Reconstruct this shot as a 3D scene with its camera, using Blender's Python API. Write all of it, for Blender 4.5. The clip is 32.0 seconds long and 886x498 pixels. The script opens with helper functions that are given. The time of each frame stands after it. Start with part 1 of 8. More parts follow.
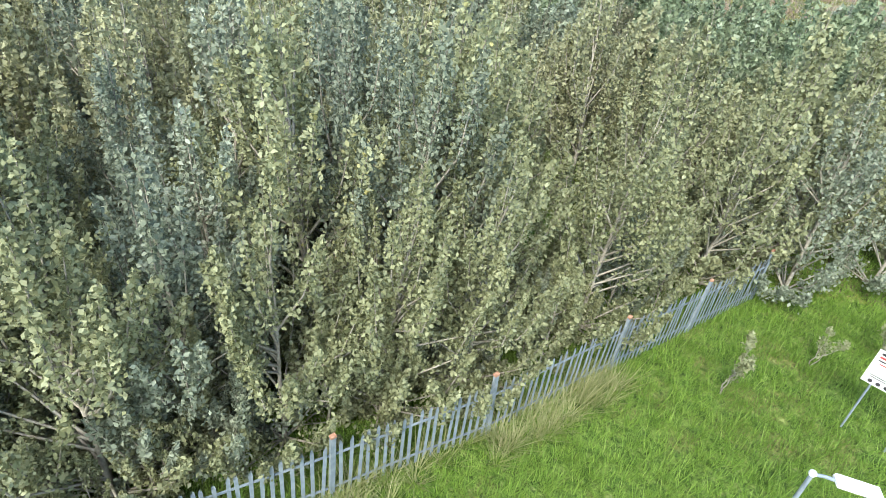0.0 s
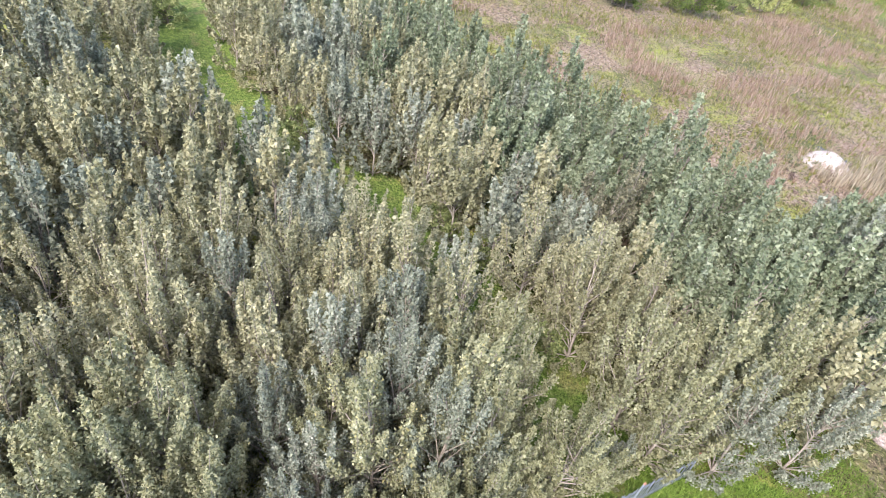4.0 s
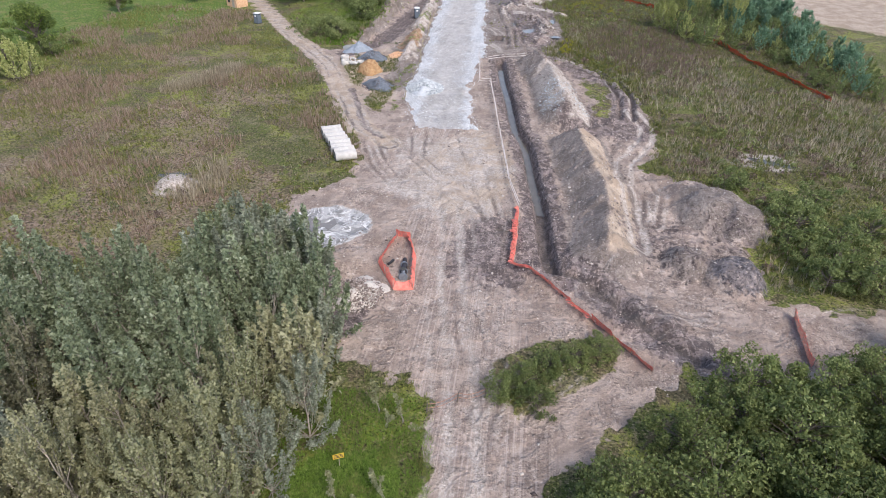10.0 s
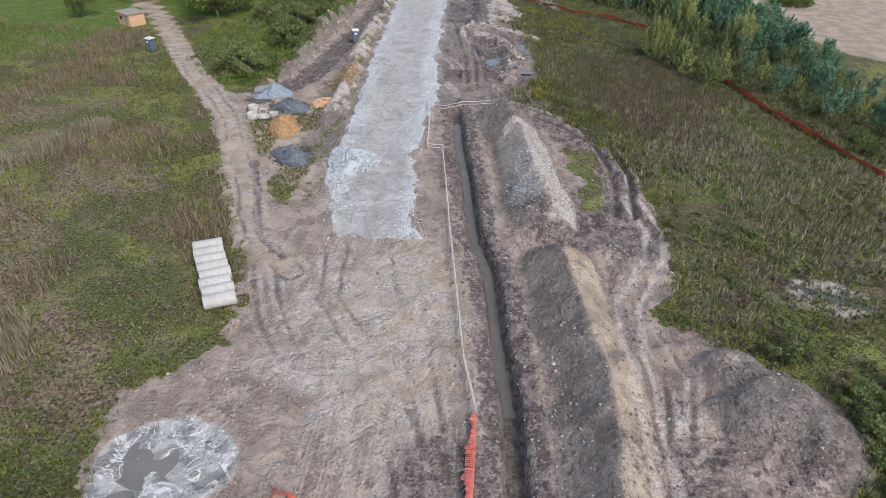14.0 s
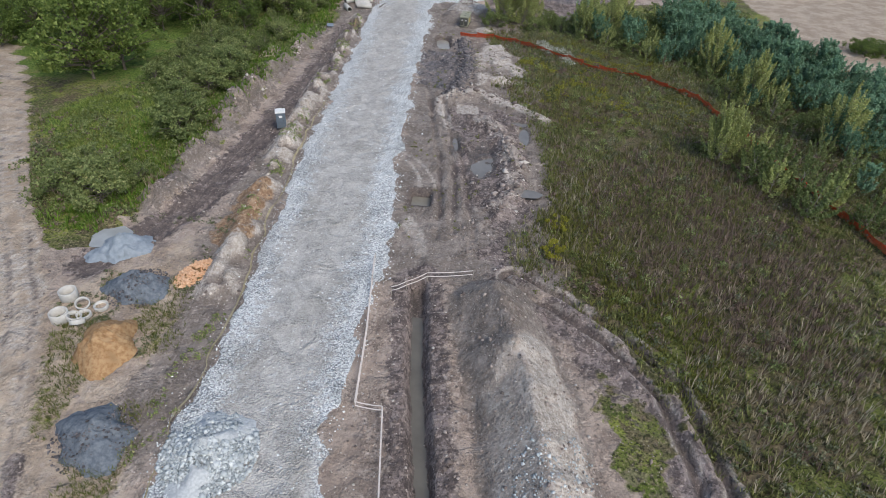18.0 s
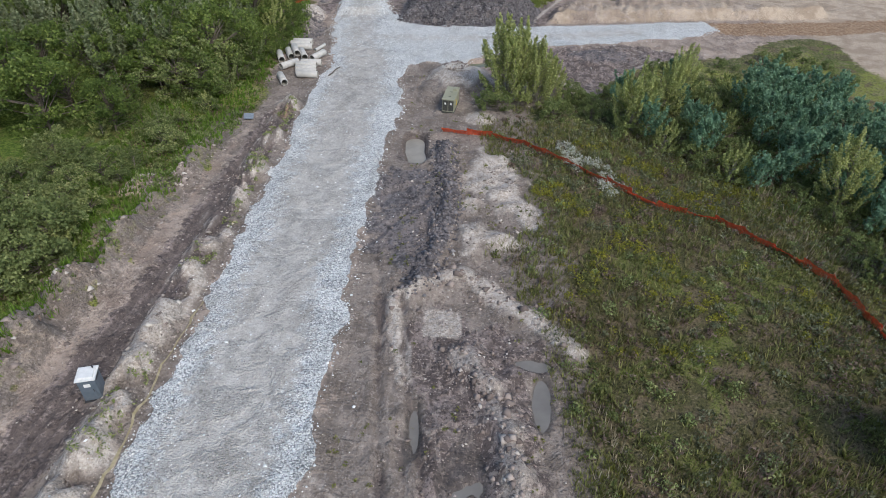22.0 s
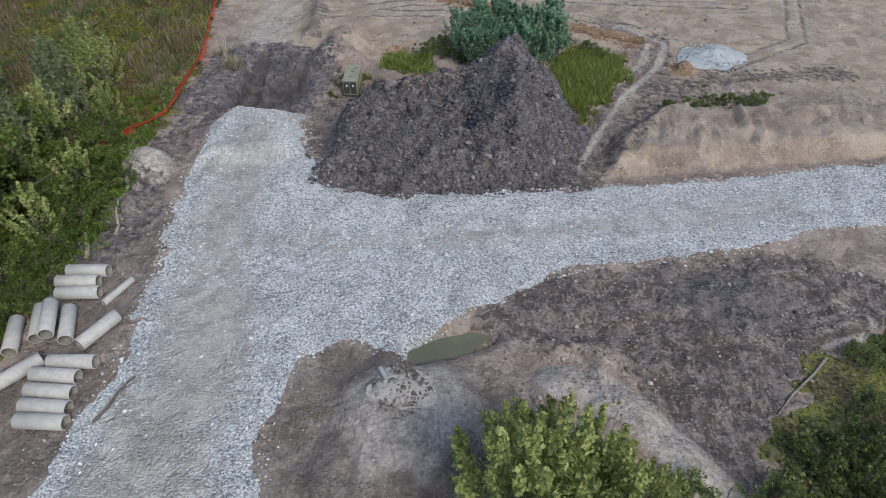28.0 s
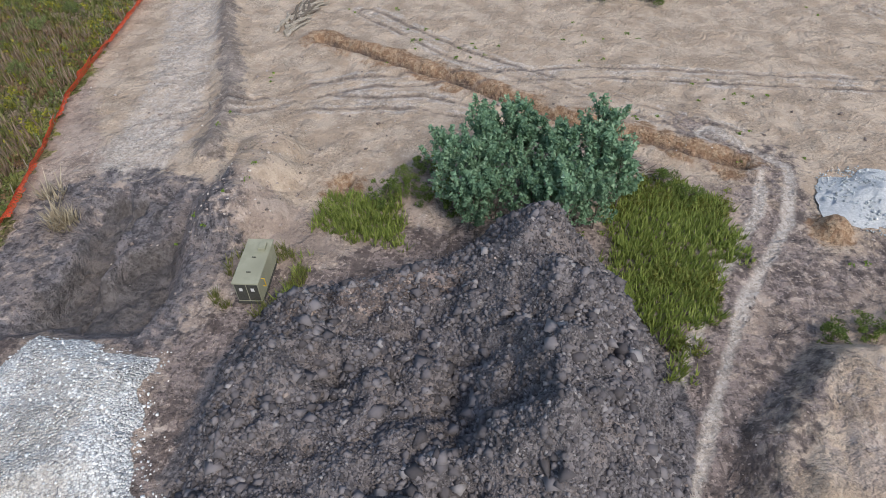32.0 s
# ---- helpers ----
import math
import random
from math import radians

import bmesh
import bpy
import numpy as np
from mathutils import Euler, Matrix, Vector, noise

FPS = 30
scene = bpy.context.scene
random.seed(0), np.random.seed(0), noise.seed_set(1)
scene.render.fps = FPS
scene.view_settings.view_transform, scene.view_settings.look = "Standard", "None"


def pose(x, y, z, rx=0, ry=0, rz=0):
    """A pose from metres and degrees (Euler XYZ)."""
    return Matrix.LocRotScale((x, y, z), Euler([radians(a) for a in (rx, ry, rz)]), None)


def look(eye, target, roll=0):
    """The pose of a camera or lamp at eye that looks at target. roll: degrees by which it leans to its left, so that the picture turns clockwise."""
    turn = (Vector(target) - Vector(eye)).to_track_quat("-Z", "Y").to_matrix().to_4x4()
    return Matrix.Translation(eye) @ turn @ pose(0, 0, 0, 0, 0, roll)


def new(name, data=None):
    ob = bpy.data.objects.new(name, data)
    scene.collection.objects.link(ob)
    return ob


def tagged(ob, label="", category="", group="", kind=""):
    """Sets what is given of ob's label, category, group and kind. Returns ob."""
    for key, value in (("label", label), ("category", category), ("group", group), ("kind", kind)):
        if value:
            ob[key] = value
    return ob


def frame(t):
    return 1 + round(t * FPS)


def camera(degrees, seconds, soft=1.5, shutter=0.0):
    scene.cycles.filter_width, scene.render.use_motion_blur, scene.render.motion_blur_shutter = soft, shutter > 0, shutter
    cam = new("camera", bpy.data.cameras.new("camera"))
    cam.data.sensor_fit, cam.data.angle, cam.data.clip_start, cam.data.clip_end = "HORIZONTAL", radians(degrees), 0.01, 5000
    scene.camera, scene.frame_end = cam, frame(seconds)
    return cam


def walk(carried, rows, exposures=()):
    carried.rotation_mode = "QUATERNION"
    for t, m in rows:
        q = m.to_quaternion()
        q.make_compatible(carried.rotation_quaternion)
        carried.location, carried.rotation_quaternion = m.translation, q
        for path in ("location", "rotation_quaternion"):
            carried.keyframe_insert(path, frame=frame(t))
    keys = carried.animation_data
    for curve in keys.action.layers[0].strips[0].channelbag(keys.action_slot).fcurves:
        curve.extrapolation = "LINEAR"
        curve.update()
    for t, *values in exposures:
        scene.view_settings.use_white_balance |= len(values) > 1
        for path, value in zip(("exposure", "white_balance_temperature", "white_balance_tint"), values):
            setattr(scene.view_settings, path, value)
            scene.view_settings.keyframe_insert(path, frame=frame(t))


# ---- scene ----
cam = camera(72.0, 32.0, 0.65)
PATH = [
    (0, (-1.011, 2.333, 13.298), (-2.445, 3.183, 12.193), 7.70),
    (0.5, (-1.032, 2.221, 15.082), (-2.452, 3.038, 13.934), 8.38),
    (1, (-1.018, 2.047, 16.926), (-2.422, 2.834, 15.738), 9.00),
    (1.5, (-1.076, 1.915, 18.805), (-2.464, 2.671, 17.579), 9.71),
    (2, (-1.078, 1.732, 20.823), (-2.454, 2.459, 19.566), 10.28),
    (2.5, (-1.055, 1.532, 22.710), (-2.425, 2.240, 21.437), 10.59),
    (3, (-1.173, 1.312, 24.585), (-2.543, 2.007, 23.305), 10.57),
    (3.5, (-1.190, 1.209, 26.404), (-2.564, 1.894, 25.122), 10.34),
    (4.5, (-1.461, 0.991, 30.038), (-2.843, 1.665, 28.759), 9.93),
    (6.5, (-1.764, 1.039, 34.184), (-3.157, 1.708, 32.914), 10.65),
    (7, (-1.672, 1.141, 34.584), (-3.069, 1.805, 33.316), 10.73),
    (7.5, (-1.054, 1.725, 34.649), (-2.412, 2.513, 33.410), 9.15),
    (8, (0.127, 2.595, 33.972), (-0.875, 3.856, 32.787), 6.86),
    (8.5, (0.860, 3.291, 33.446), (0.200, 4.791, 32.300), 2.95),
    (9, (1.196, 3.484, 33.252), (0.785, 5.079, 32.118), 1.39),
    (9.5, (1.597, 3.243, 33.188), (1.299, 4.869, 32.062), 0.81),
    (10, (1.694, 3.179, 33.369), (1.475, 4.822, 32.250), 0.79),
    (10.5, (1.707, 4.331, 33.597), (1.529, 5.983, 32.484), 0.96),
    (11, (1.646, 6.978, 33.764), (1.490, 8.630, 32.648), 1.22),
    (11.5, (1.490, 10.586, 33.825), (1.350, 12.234, 32.700), 1.52),
    (12, (1.301, 14.700, 33.786), (1.174, 16.344, 32.653), 1.88),
    (12.5, (1.260, 19.036, 33.747), (1.141, 20.675, 32.608), 2.10),
    (13, (1.347, 23.605, 33.797), (1.228, 25.239, 32.650), 2.12),
    (13.5, (1.407, 28.312, 33.879), (1.289, 29.940, 32.724), 2.12),
    (14, (1.489, 33.106, 33.849), (1.372, 34.731, 32.688), 2.04),
    (14.5, (1.535, 38.029, 33.802), (1.418, 39.650, 32.636), 2.00),
    (16.5, (1.198, 58.994, 33.479), (1.102, 60.606, 32.300), 2.75),
    (17, (1.185, 64.331, 33.546), (1.090, 65.940, 32.362), 2.82),
    (17.5, (1.213, 69.667, 33.679), (1.120, 71.271, 32.489), 2.82),
    (18, (1.122, 75.170, 33.675), (1.028, 76.770, 32.479), 2.92),
    (18.5, (1.056, 80.633, 33.582), (0.963, 82.229, 32.380), 2.99),
    (19, (1.065, 85.988, 33.625), (0.971, 87.578, 32.416), 2.92),
    (19.5, (1.176, 91.386, 33.717), (1.077, 92.971, 32.501), 2.79),
    (20, (1.317, 96.942, 33.869), (1.210, 98.519, 32.644), 2.67),
    (20.5, (1.255, 102.410, 33.959), (1.146, 103.982, 32.727), 2.53),
    (21, (1.143, 107.859, 34.022), (1.036, 109.425, 32.783), 2.44),
    (21.5, (1.166, 113.250, 34.067), (1.058, 114.810, 32.820), 2.31),
    (22, (1.211, 118.799, 33.911), (1.098, 120.353, 32.657), 2.05),
    (22.5, (1.147, 124.369, 33.574), (1.027, 125.918, 32.314), 1.76),
    (23, (1.018, 129.792, 33.497), (0.893, 131.334, 32.229), 1.53),
    (23.5, (0.977, 135.196, 33.630), (0.848, 136.725, 32.347), 1.38),
    (24, (0.953, 140.628, 33.547), (0.822, 142.147, 32.253), 1.20),
    (24.5, (0.872, 145.820, 33.240), (0.742, 147.334, 31.940), 1.09),
    (25, (0.930, 151.321, 32.613), (0.794, 152.829, 31.306), 0.91),
    (25.5, (0.967, 156.588, 32.064), (0.827, 158.089, 30.750), 0.75),
    (27.5, (1.078, 174.907, 30.856), (0.914, 176.372, 29.505), 0.12),
    (28, (0.906, 179.342, 30.524), (0.739, 180.799, 29.164), 0.00),
    (28.5, (0.667, 183.709, 30.177), (0.498, 185.157, 28.808), -0.13),
    (29, (0.448, 188.090, 29.673), (0.277, 189.531, 28.296), -0.25),
    (29.5, (0.237, 192.355, 29.054), (0.064, 193.790, 27.671), -0.34),
    (30, (0.049, 196.587, 28.453), (-0.129, 198.015, 27.064), -0.46),
    (30.5, (-0.186, 200.717, 27.865), (-0.365, 202.139, 26.470), -0.54),
    (31, (-0.503, 204.767, 27.307), (-0.682, 206.185, 25.908), -0.58),
    (31.5, (-0.853, 208.692, 26.785), (-1.031, 210.107, 25.382), -0.60),
    (32, (-1.237, 212.546, 26.103), (-1.410, 213.961, 24.700), -0.56),
]
EXPOSURES = [(0, 1.85, 6500, 1), (1, 1.95, 6500, 6), (3, 1.97, 6500, 15), (4, 2.02, 6600, 21), (7, 1.92, 6300, 22), (8, 1.40, 6450, 22), (9, 1.03, 6550, 17), (10, 0.86, 6700, 15), (13, 0.58, 6700, 12), (17, 0.36, 6650, 9), (22, 0.38, 6600, 8), (25, 0.36, 6600, 8), (28, 0.1, 6500, 8), (30, -0.06, 6600, 7), (31, 0.04, 6700, 7), (32, 0.5, 6800, 10)]
walk(cam, [(t, look(eye, target, roll)) for t, eye, target, roll in PATH], EXPOSURES)

# ---- light ----
SUN_EL, SUN_AZ = 47.0, 140.0
world = bpy.data.worlds.new("sky")
world.use_nodes = True
scene.world = world
wn, wl = world.node_tree.nodes, world.node_tree.links
sky = wn.new("ShaderNodeTexSky")
sky.sky_type, sky.sun_disc = "NISHITA", False
sky.sun_elevation, sky.sun_rotation = radians(SUN_EL), radians(SUN_AZ)
sky.air_density, sky.dust_density, sky.ozone_density = 1.0, 1.5, 1.5
wl.new(sky.outputs[0], wn["Background"].inputs[0])
wn["Background"].inputs[1].default_value = 0.148
sun = new("sun", bpy.data.lights.new("sun", "SUN"))
sun.data.energy, sun.data.angle, sun.data.color = 1.7, radians(22), (1.0, 0.97, 0.93)
sun.matrix_world = pose(0, 0, 80, 90 - SUN_EL, 0, -SUN_AZ + 180)

RNG = np.random.default_rng(7)


# ---- materials ----
class Nodes:
    """Short calls for one node tree."""

    def __init__(self, name, rough=0.85):
        self.mat = bpy.data.materials.new(name)
        self.mat.use_nodes = True
        self.t = self.mat.node_tree
        self.bsdf = self.t.nodes["Principled BSDF"]
        self.bsdf.inputs["Roughness"].default_value = rough
        self.bsdf.inputs["Specular IOR Level"].default_value = 0.25
        self.co = self.t.nodes.new("ShaderNodeNewGeometry")
        self.pos = self.co.outputs["Position"]

    def put(self, kind):
        return self.t.nodes.new(kind)

    def join(self, a, b):
        self.t.links.new(a, b)

    def fill(self, sock, v):
        if isinstance(v, bpy.types.NodeSocket):
            self.join(v, sock)
        elif isinstance(v, (tuple, list)):
            sock.default_value = (*v, 1.0)[:4] if len(sock.default_value) == 4 else v
        else:
            sock.default_value = v

    def noise(self, scale, detail=4.0, rough=0.6, vec=None, stretch=None, warp=0.0):
        n = self.put("ShaderNodeTexNoise")
        n.inputs["Scale"].default_value, n.inputs["Detail"].default_value, n.inputs["Roughness"].default_value = scale, detail, rough
        n.inputs["Distortion"].default_value = warp
        src = vec or self.pos
        if stretch:
            m = self.put("ShaderNodeMapping")
            m.inputs["Scale"].default_value = stretch
            self.join(src, m.inputs["Vector"])
            src = m.outputs[0]
        self.join(src, n.inputs["Vector"])
        return n.outputs["Fac"]

    def cells(self, scale, out="Distance", rand=1.0):
        n = self.put("ShaderNodeTexVoronoi")
        n.inputs["Scale"].default_value, n.inputs["Randomness"].default_value = scale, rand
        self.join(self.pos, n.inputs["Vector"])
        return n.outputs[out]

    def attr(self, name):
        n = self.put("ShaderNodeAttribute")
        n.attribute_name = name
        return n.outputs["Fac"]

    def math(self, op, a, b=0.0, c=0.0):
        n = self.put("ShaderNodeMath")
        n.operation = op
        for s, v in zip(n.inputs, (a, b, c)):
            self.fill(s, v)
        return n.outputs[0]

    def step(self, v, lo, hi, a=0.0, b=1.0):
        n = self.put("ShaderNodeMapRange")
        n.interpolation_type = "SMOOTHSTEP"
        for s, x in zip(n.inputs, (v, lo, hi, a, b)):
            self.fill(s, x)
        return n.outputs[0]

    def mix(self, f, a, b, mode="MIX"):
        n = self.put("ShaderNodeMix")
        n.data_type, n.blend_type = "RGBA", mode
        self.fill(n.inputs[0], f)
        self.fill(n.inputs[6], a)
        self.fill(n.inputs[7], b)
        return n.outputs[2]

    def ramp(self, f, *stops):
        n = self.put("ShaderNodeValToRGB")
        els = n.color_ramp.elements
        while len(els) < len(stops):
            els.new(0.5)
        for e, (p, c) in zip(els, stops):
            e.position, e.color = p, (*c, 1.0)
        self.fill(n.inputs[0], f)
        return n.outputs[0]

    def bump(self, h, strength=0.5, dist=0.05):
        n = self.put("ShaderNodeBump")
        n.inputs["Strength"].default_value, n.inputs["Distance"].default_value = strength, dist
        self.fill(n.inputs["Height"], h)
        self.join(n.outputs[0], self.bsdf.inputs["Normal"])

    def color(self, c):
        self.fill(self.bsdf.inputs["Base Color"], c)
        return self.mat


def plain(name, a, b, rough=0.7, scale=6.0, metal=0.0, bump=0.2, stain=0.0):
    """A surface of one colour with grain and stains."""
    n = Nodes(name, rough)
    c = n.mix(n.step(n.noise(scale, 5), 0.3, 0.7), a, b)
    if stain:
        c = n.mix(n.math("MULTIPLY", n.step(n.noise(scale * 0.25, 6, 0.7), 0.5, 0.7), stain), c, tuple(v * 0.45 for v in a))
    n.bsdf.inputs["Metallic"].default_value = metal
    n.bump(n.noise(scale * 6, 4), bump, 0.02)
    return n.color(c)


def leafy(name, *stops, rough=0.6):
    """Leaves whose colour varies leaf by leaf, tree by tree, letting some light through."""
    n = Nodes(name, rough)
    isl = n.co.outputs["Random Per Island"]
    info = n.put("ShaderNodeObjectInfo")
    f = n.math("ADD", n.math("MULTIPLY", isl, 0.7), n.math("MULTIPLY", info.outputs["Random"], 0.3))
    c = n.ramp(f, *stops)
    c = n.mix(n.step(n.noise(0.35, 3), 0.3, 0.75), c, n.mix(1.0, c, (0.76, 0.76, 0.74), "MULTIPLY"))
    n.color(c)
    tr = n.put("ShaderNodeBsdfTranslucent")
    n.join(c, tr.inputs["Color"])
    mx = n.put("ShaderNodeMixShader")
    mx.inputs[0].default_value = 0.4
    n.join(n.bsdf.outputs[0], mx.inputs[1])
    n.join(tr.outputs[0], mx.inputs[2])
    n.join(mx.outputs[0], n.t.nodes["Material Output"].inputs["Surface"])
    return n.mat


def ground_material():
    n = Nodes("ground", 0.92)
    big, mid, fine, grit = n.noise(0.06, 4), n.noise(0.35, 6, 0.65), n.noise(2.2, 5, 0.62), n.noise(14.0, 3, 0.6)
    streak, across = n.noise(0.8, 6, 0.68, stretch=(1.8, 0.45, 1.0), warp=0.9), n.noise(0.55, 5, 0.6, warp=1.2)
    lump, speck = n.noise(1.7, 4, 0.55, warp=0.4), n.noise(4.6, 3, 0.5)
    lane = n.noise(1.0, 4, 0.6, stretch=(6.0, 0.05, 1.0), warp=0.15)
    patch, quilt = n.noise(0.13, 5, 0.62, warp=0.6), n.noise(0.22, 5, 0.65, warp=0.5)
    tread = n.put("ShaderNodeTexWave")
    tread.bands_direction = "Y"
    for k, v in (("Scale", 0.75), ("Distortion", 2.6), ("Detail", 3.0), ("Detail Scale", 1.4)):
        tread.inputs[k].default_value = v
    n.join(n.pos, tread.inputs["Vector"])
    tread = n.math("MULTIPLY", n.step(tread.outputs["Fac"], 0.45, 0.75), n.step(mid, 0.5, 0.56))

    def mask(name, soft=0.12, push=0.55):
        e = n.math("ADD", n.attr(name), n.math("MULTIPLY", n.math("SUBTRACT", lump, 0.5), push * 1.8))
        return n.step(e, 0.5 - soft, 0.5 + soft)

    def worn(base, dark, light, k=1.0):
        """Grain at three sizes: streaks, lumps and specks, darker and lighter."""
        c = n.mix(n.step(streak, 0.54, 0.62, 0.0, 0.45 * k), base, dark)
        c = n.mix(n.step(streak, 0.44, 0.37, 0.0, 0.45 * k), c, light)
        c = n.mix(n.step(lump, 0.56, 0.62, 0.0, 0.6 * k), c, dark)
        c = n.mix(n.step(lump, 0.42, 0.36, 0.0, 0.55 * k), c, light)
        c = n.mix(n.step(speck, 0.58, 0.66, 0.0, 0.85 * k), c, dark)
        return n.mix(n.step(speck, 0.40, 0.32, 0.0, 0.8 * k), c, light)

    # grass of the fields: olive, straw, brown and green patches
    grass = n.mix(n.step(mid, 0.42, 0.58), (0.085, 0.105, 0.027), (0.165, 0.152, 0.060))
    grass = n.mix(n.step(big, 0.45, 0.58), grass, (0.115, 0.145, 0.028))
    grass = n.mix(n.step(patch, 0.50, 0.56, 0.0, 0.85), grass, (0.235, 0.26, 0.055))
    grass = n.mix(n.step(quilt, 0.53, 0.58, 0.0, 0.85), grass, (0.13, 0.095, 0.062))
    grass = n.mix(n.step(quilt, 0.44, 0.38, 0.0, 0.5), grass, (0.27, 0.22, 0.15))
    grass = n.mix(n.step(patch, 0.45, 0.40, 0.0, 0.6), grass, (0.085, 0.10, 0.03))
    grass = n.mix(n.step(fine, 0.52, 0.6, 0.0, 0.7), grass, (0.20, 0.165, 0.10))
    grass = n.mix(n.math("MULTIPLY", mask("red", 0.3, 1.1), n.step(quilt, 0.40, 0.52, 0.35, 0.9)), grass, n.mix(n.step(fine, 0.42, 0.58), (0.19, 0.125, 0.085), (0.33, 0.25, 0.19)))
    grass = n.mix(n.step(lump, 0.56, 0.62, 0.0, 0.6), grass, (0.045, 0.048, 0.018))
    grass = n.mix(n.step(speck, 0.55, 0.64, 0.0, 0.85), grass, (0.03, 0.034, 0.012))
    grass = n.mix(n.step(speck, 0.43, 0.34, 0.0, 0.85), grass, (0.30, 0.26, 0.14))
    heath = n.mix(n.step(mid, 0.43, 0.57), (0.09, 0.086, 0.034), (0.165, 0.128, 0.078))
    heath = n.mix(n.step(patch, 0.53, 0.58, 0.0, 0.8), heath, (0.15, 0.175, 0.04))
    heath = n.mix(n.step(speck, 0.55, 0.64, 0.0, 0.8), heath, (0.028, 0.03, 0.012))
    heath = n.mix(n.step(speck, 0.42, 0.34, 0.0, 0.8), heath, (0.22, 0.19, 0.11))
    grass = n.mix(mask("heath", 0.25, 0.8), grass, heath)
    lush = n.mix(n.step(fine, 0.42, 0.58), (0.075, 0.13, 0.020), (0.15, 0.215, 0.042))
    lush = n.mix(n.step(mid, 0.5, 0.62), lush, (0.19, 0.195, 0.062))
    lush = n.mix(n.step(speck, 0.56, 0.66, 0.0, 0.6), lush, (0.03, 0.055, 0.012))
    lush = n.mix(n.step(speck, 0.42, 0.33, 0.0, 0.5), lush, (0.26, 0.29, 0.10))
    col = n.mix(mask("lush", 0.25, 0.6), grass, lush)
    # bare soil: dusty and pinkish
    soil = n.mix(n.step(mid, 0.42, 0.58), (0.285, 0.222, 0.180), (0.40, 0.320, 0.262))
    soil = n.mix(n.step(quilt, 0.44, 0.55, 0.2, 1.0), soil, worn(soil, (0.15, 0.115, 0.10), (0.58, 0.49, 0.42), 0.75))
    soil = n.mix(n.math("MULTIPLY", n.attr("lane"), n.step(lane, 0.54, 0.62, 0.0, 0.28)), soil, (0.22, 0.168, 0.145))
    soil = n.mix(n.math("MULTIPLY", n.attr("lane"), n.step(lane, 0.47, 0.40, 0.0, 0.4)), soil, (0.56, 0.475, 0.415))
    col = n.mix(mask("dirt"), col, soil)
    sandy = n.mix(n.step(mid, 0.42, 0.58), (0.37, 0.288, 0.214), (0.485, 0.390, 0.300))
    sandy = n.mix(n.step(quilt, 0.46, 0.57, 0.15, 0.9), sandy, worn(sandy, (0.26, 0.195, 0.145), (0.58, 0.49, 0.40), 0.4))
    col = n.mix(mask("sandy", 0.2, 0.7), col, sandy)
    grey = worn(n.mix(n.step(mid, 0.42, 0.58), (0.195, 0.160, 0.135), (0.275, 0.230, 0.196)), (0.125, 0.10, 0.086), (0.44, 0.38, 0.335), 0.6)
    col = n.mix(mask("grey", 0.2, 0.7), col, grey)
    churn = n.mix(n.step(across, 0.46, 0.55), (0.115, 0.09, 0.083), (0.25, 0.20, 0.182))
    churn = worn(churn, (0.068, 0.055, 0.052), (0.41, 0.335, 0.295))
    churn = n.mix(n.math("MULTIPLY", tread, 0.28), churn, (0.065, 0.052, 0.048))
    col = n.mix(n.math("MULTIPLY", mask("churn", 0.2, 0.9), 0.9), col, churn)
    pale = worn(n.mix(n.step(fine, 0.43, 0.57), (0.42, 0.365, 0.312), (0.54, 0.48, 0.42)), (0.28, 0.232, 0.198), (0.66, 0.60, 0.54), 0.8)
    col = n.mix(n.math("MULTIPLY", mask("pale", 0.28, 0.6), 0.92), col, pale)
    ochre = worn(n.mix(n.step(fine, 0.43, 0.57), (0.27, 0.165, 0.10), (0.37, 0.26, 0.17)), (0.17, 0.095, 0.055), (0.46, 0.34, 0.22), 0.7)
    col = n.mix(mask("ochre", 0.22, 0.7), col, ochre)
    # Dark rutted soil; also paints shade in the pits, trench and gouges.
    rut_shade = worn((0.135, 0.108, 0.097), (0.08, 0.065, 0.06), (0.22, 0.18, 0.16), 0.6)
    col = n.mix(n.math("MULTIPLY", mask("rut_shade", 0.3, 0.45), 0.8), col, rut_shade)
    black = n.mix(n.step(fine, 0.43, 0.57), (0.11, 0.099, 0.10), (0.19, 0.172, 0.173))
    black = n.mix(n.step(n.noise(0.32, 4, 0.55, warp=0.8), 0.48, 0.58, 0.0, 0.8), black, (0.215, 0.182, 0.17))
    black = worn(black, (0.042, 0.038, 0.040), (0.235, 0.215, 0.213), 0.9)
    col = n.mix(mask("black", 0.18, 0.7), col, black)
    silt = n.mix(n.step(n.noise(0.8, 4, 0.6), 0.42, 0.56), (0.27, 0.265, 0.25), (0.47, 0.46, 0.44))
    swirl = n.math("ABSOLUTE", n.math("SUBTRACT", n.noise(0.45, 3, 0.5, warp=1.5), 0.5))
    silt = n.mix(n.step(swirl, 0.03, 0.008), silt, (0.70, 0.69, 0.66))
    col = n.mix(mask("silt", 0.15, 0.5), col, silt)
    # crushed stone
    cell, edge = n.cells(9.0, "Color"), n.cells(9.0, "Distance")
    sep = n.put("ShaderNodeSeparateColor")
    n.join(cell, sep.inputs[0])
    stone = n.ramp(sep.outputs[0], (0.0, (0.34, 0.35, 0.355)), (0.3, (0.66, 0.675, 0.67)), (0.75, (0.82, 0.825, 0.81)), (1.0, (0.9, 0.89, 0.86)))
    stone = n.mix(n.step(edge, 0.45, 0.8), stone, n.mix(1.0, stone, (0.5, 0.5, 0.5), "MULTIPLY"))
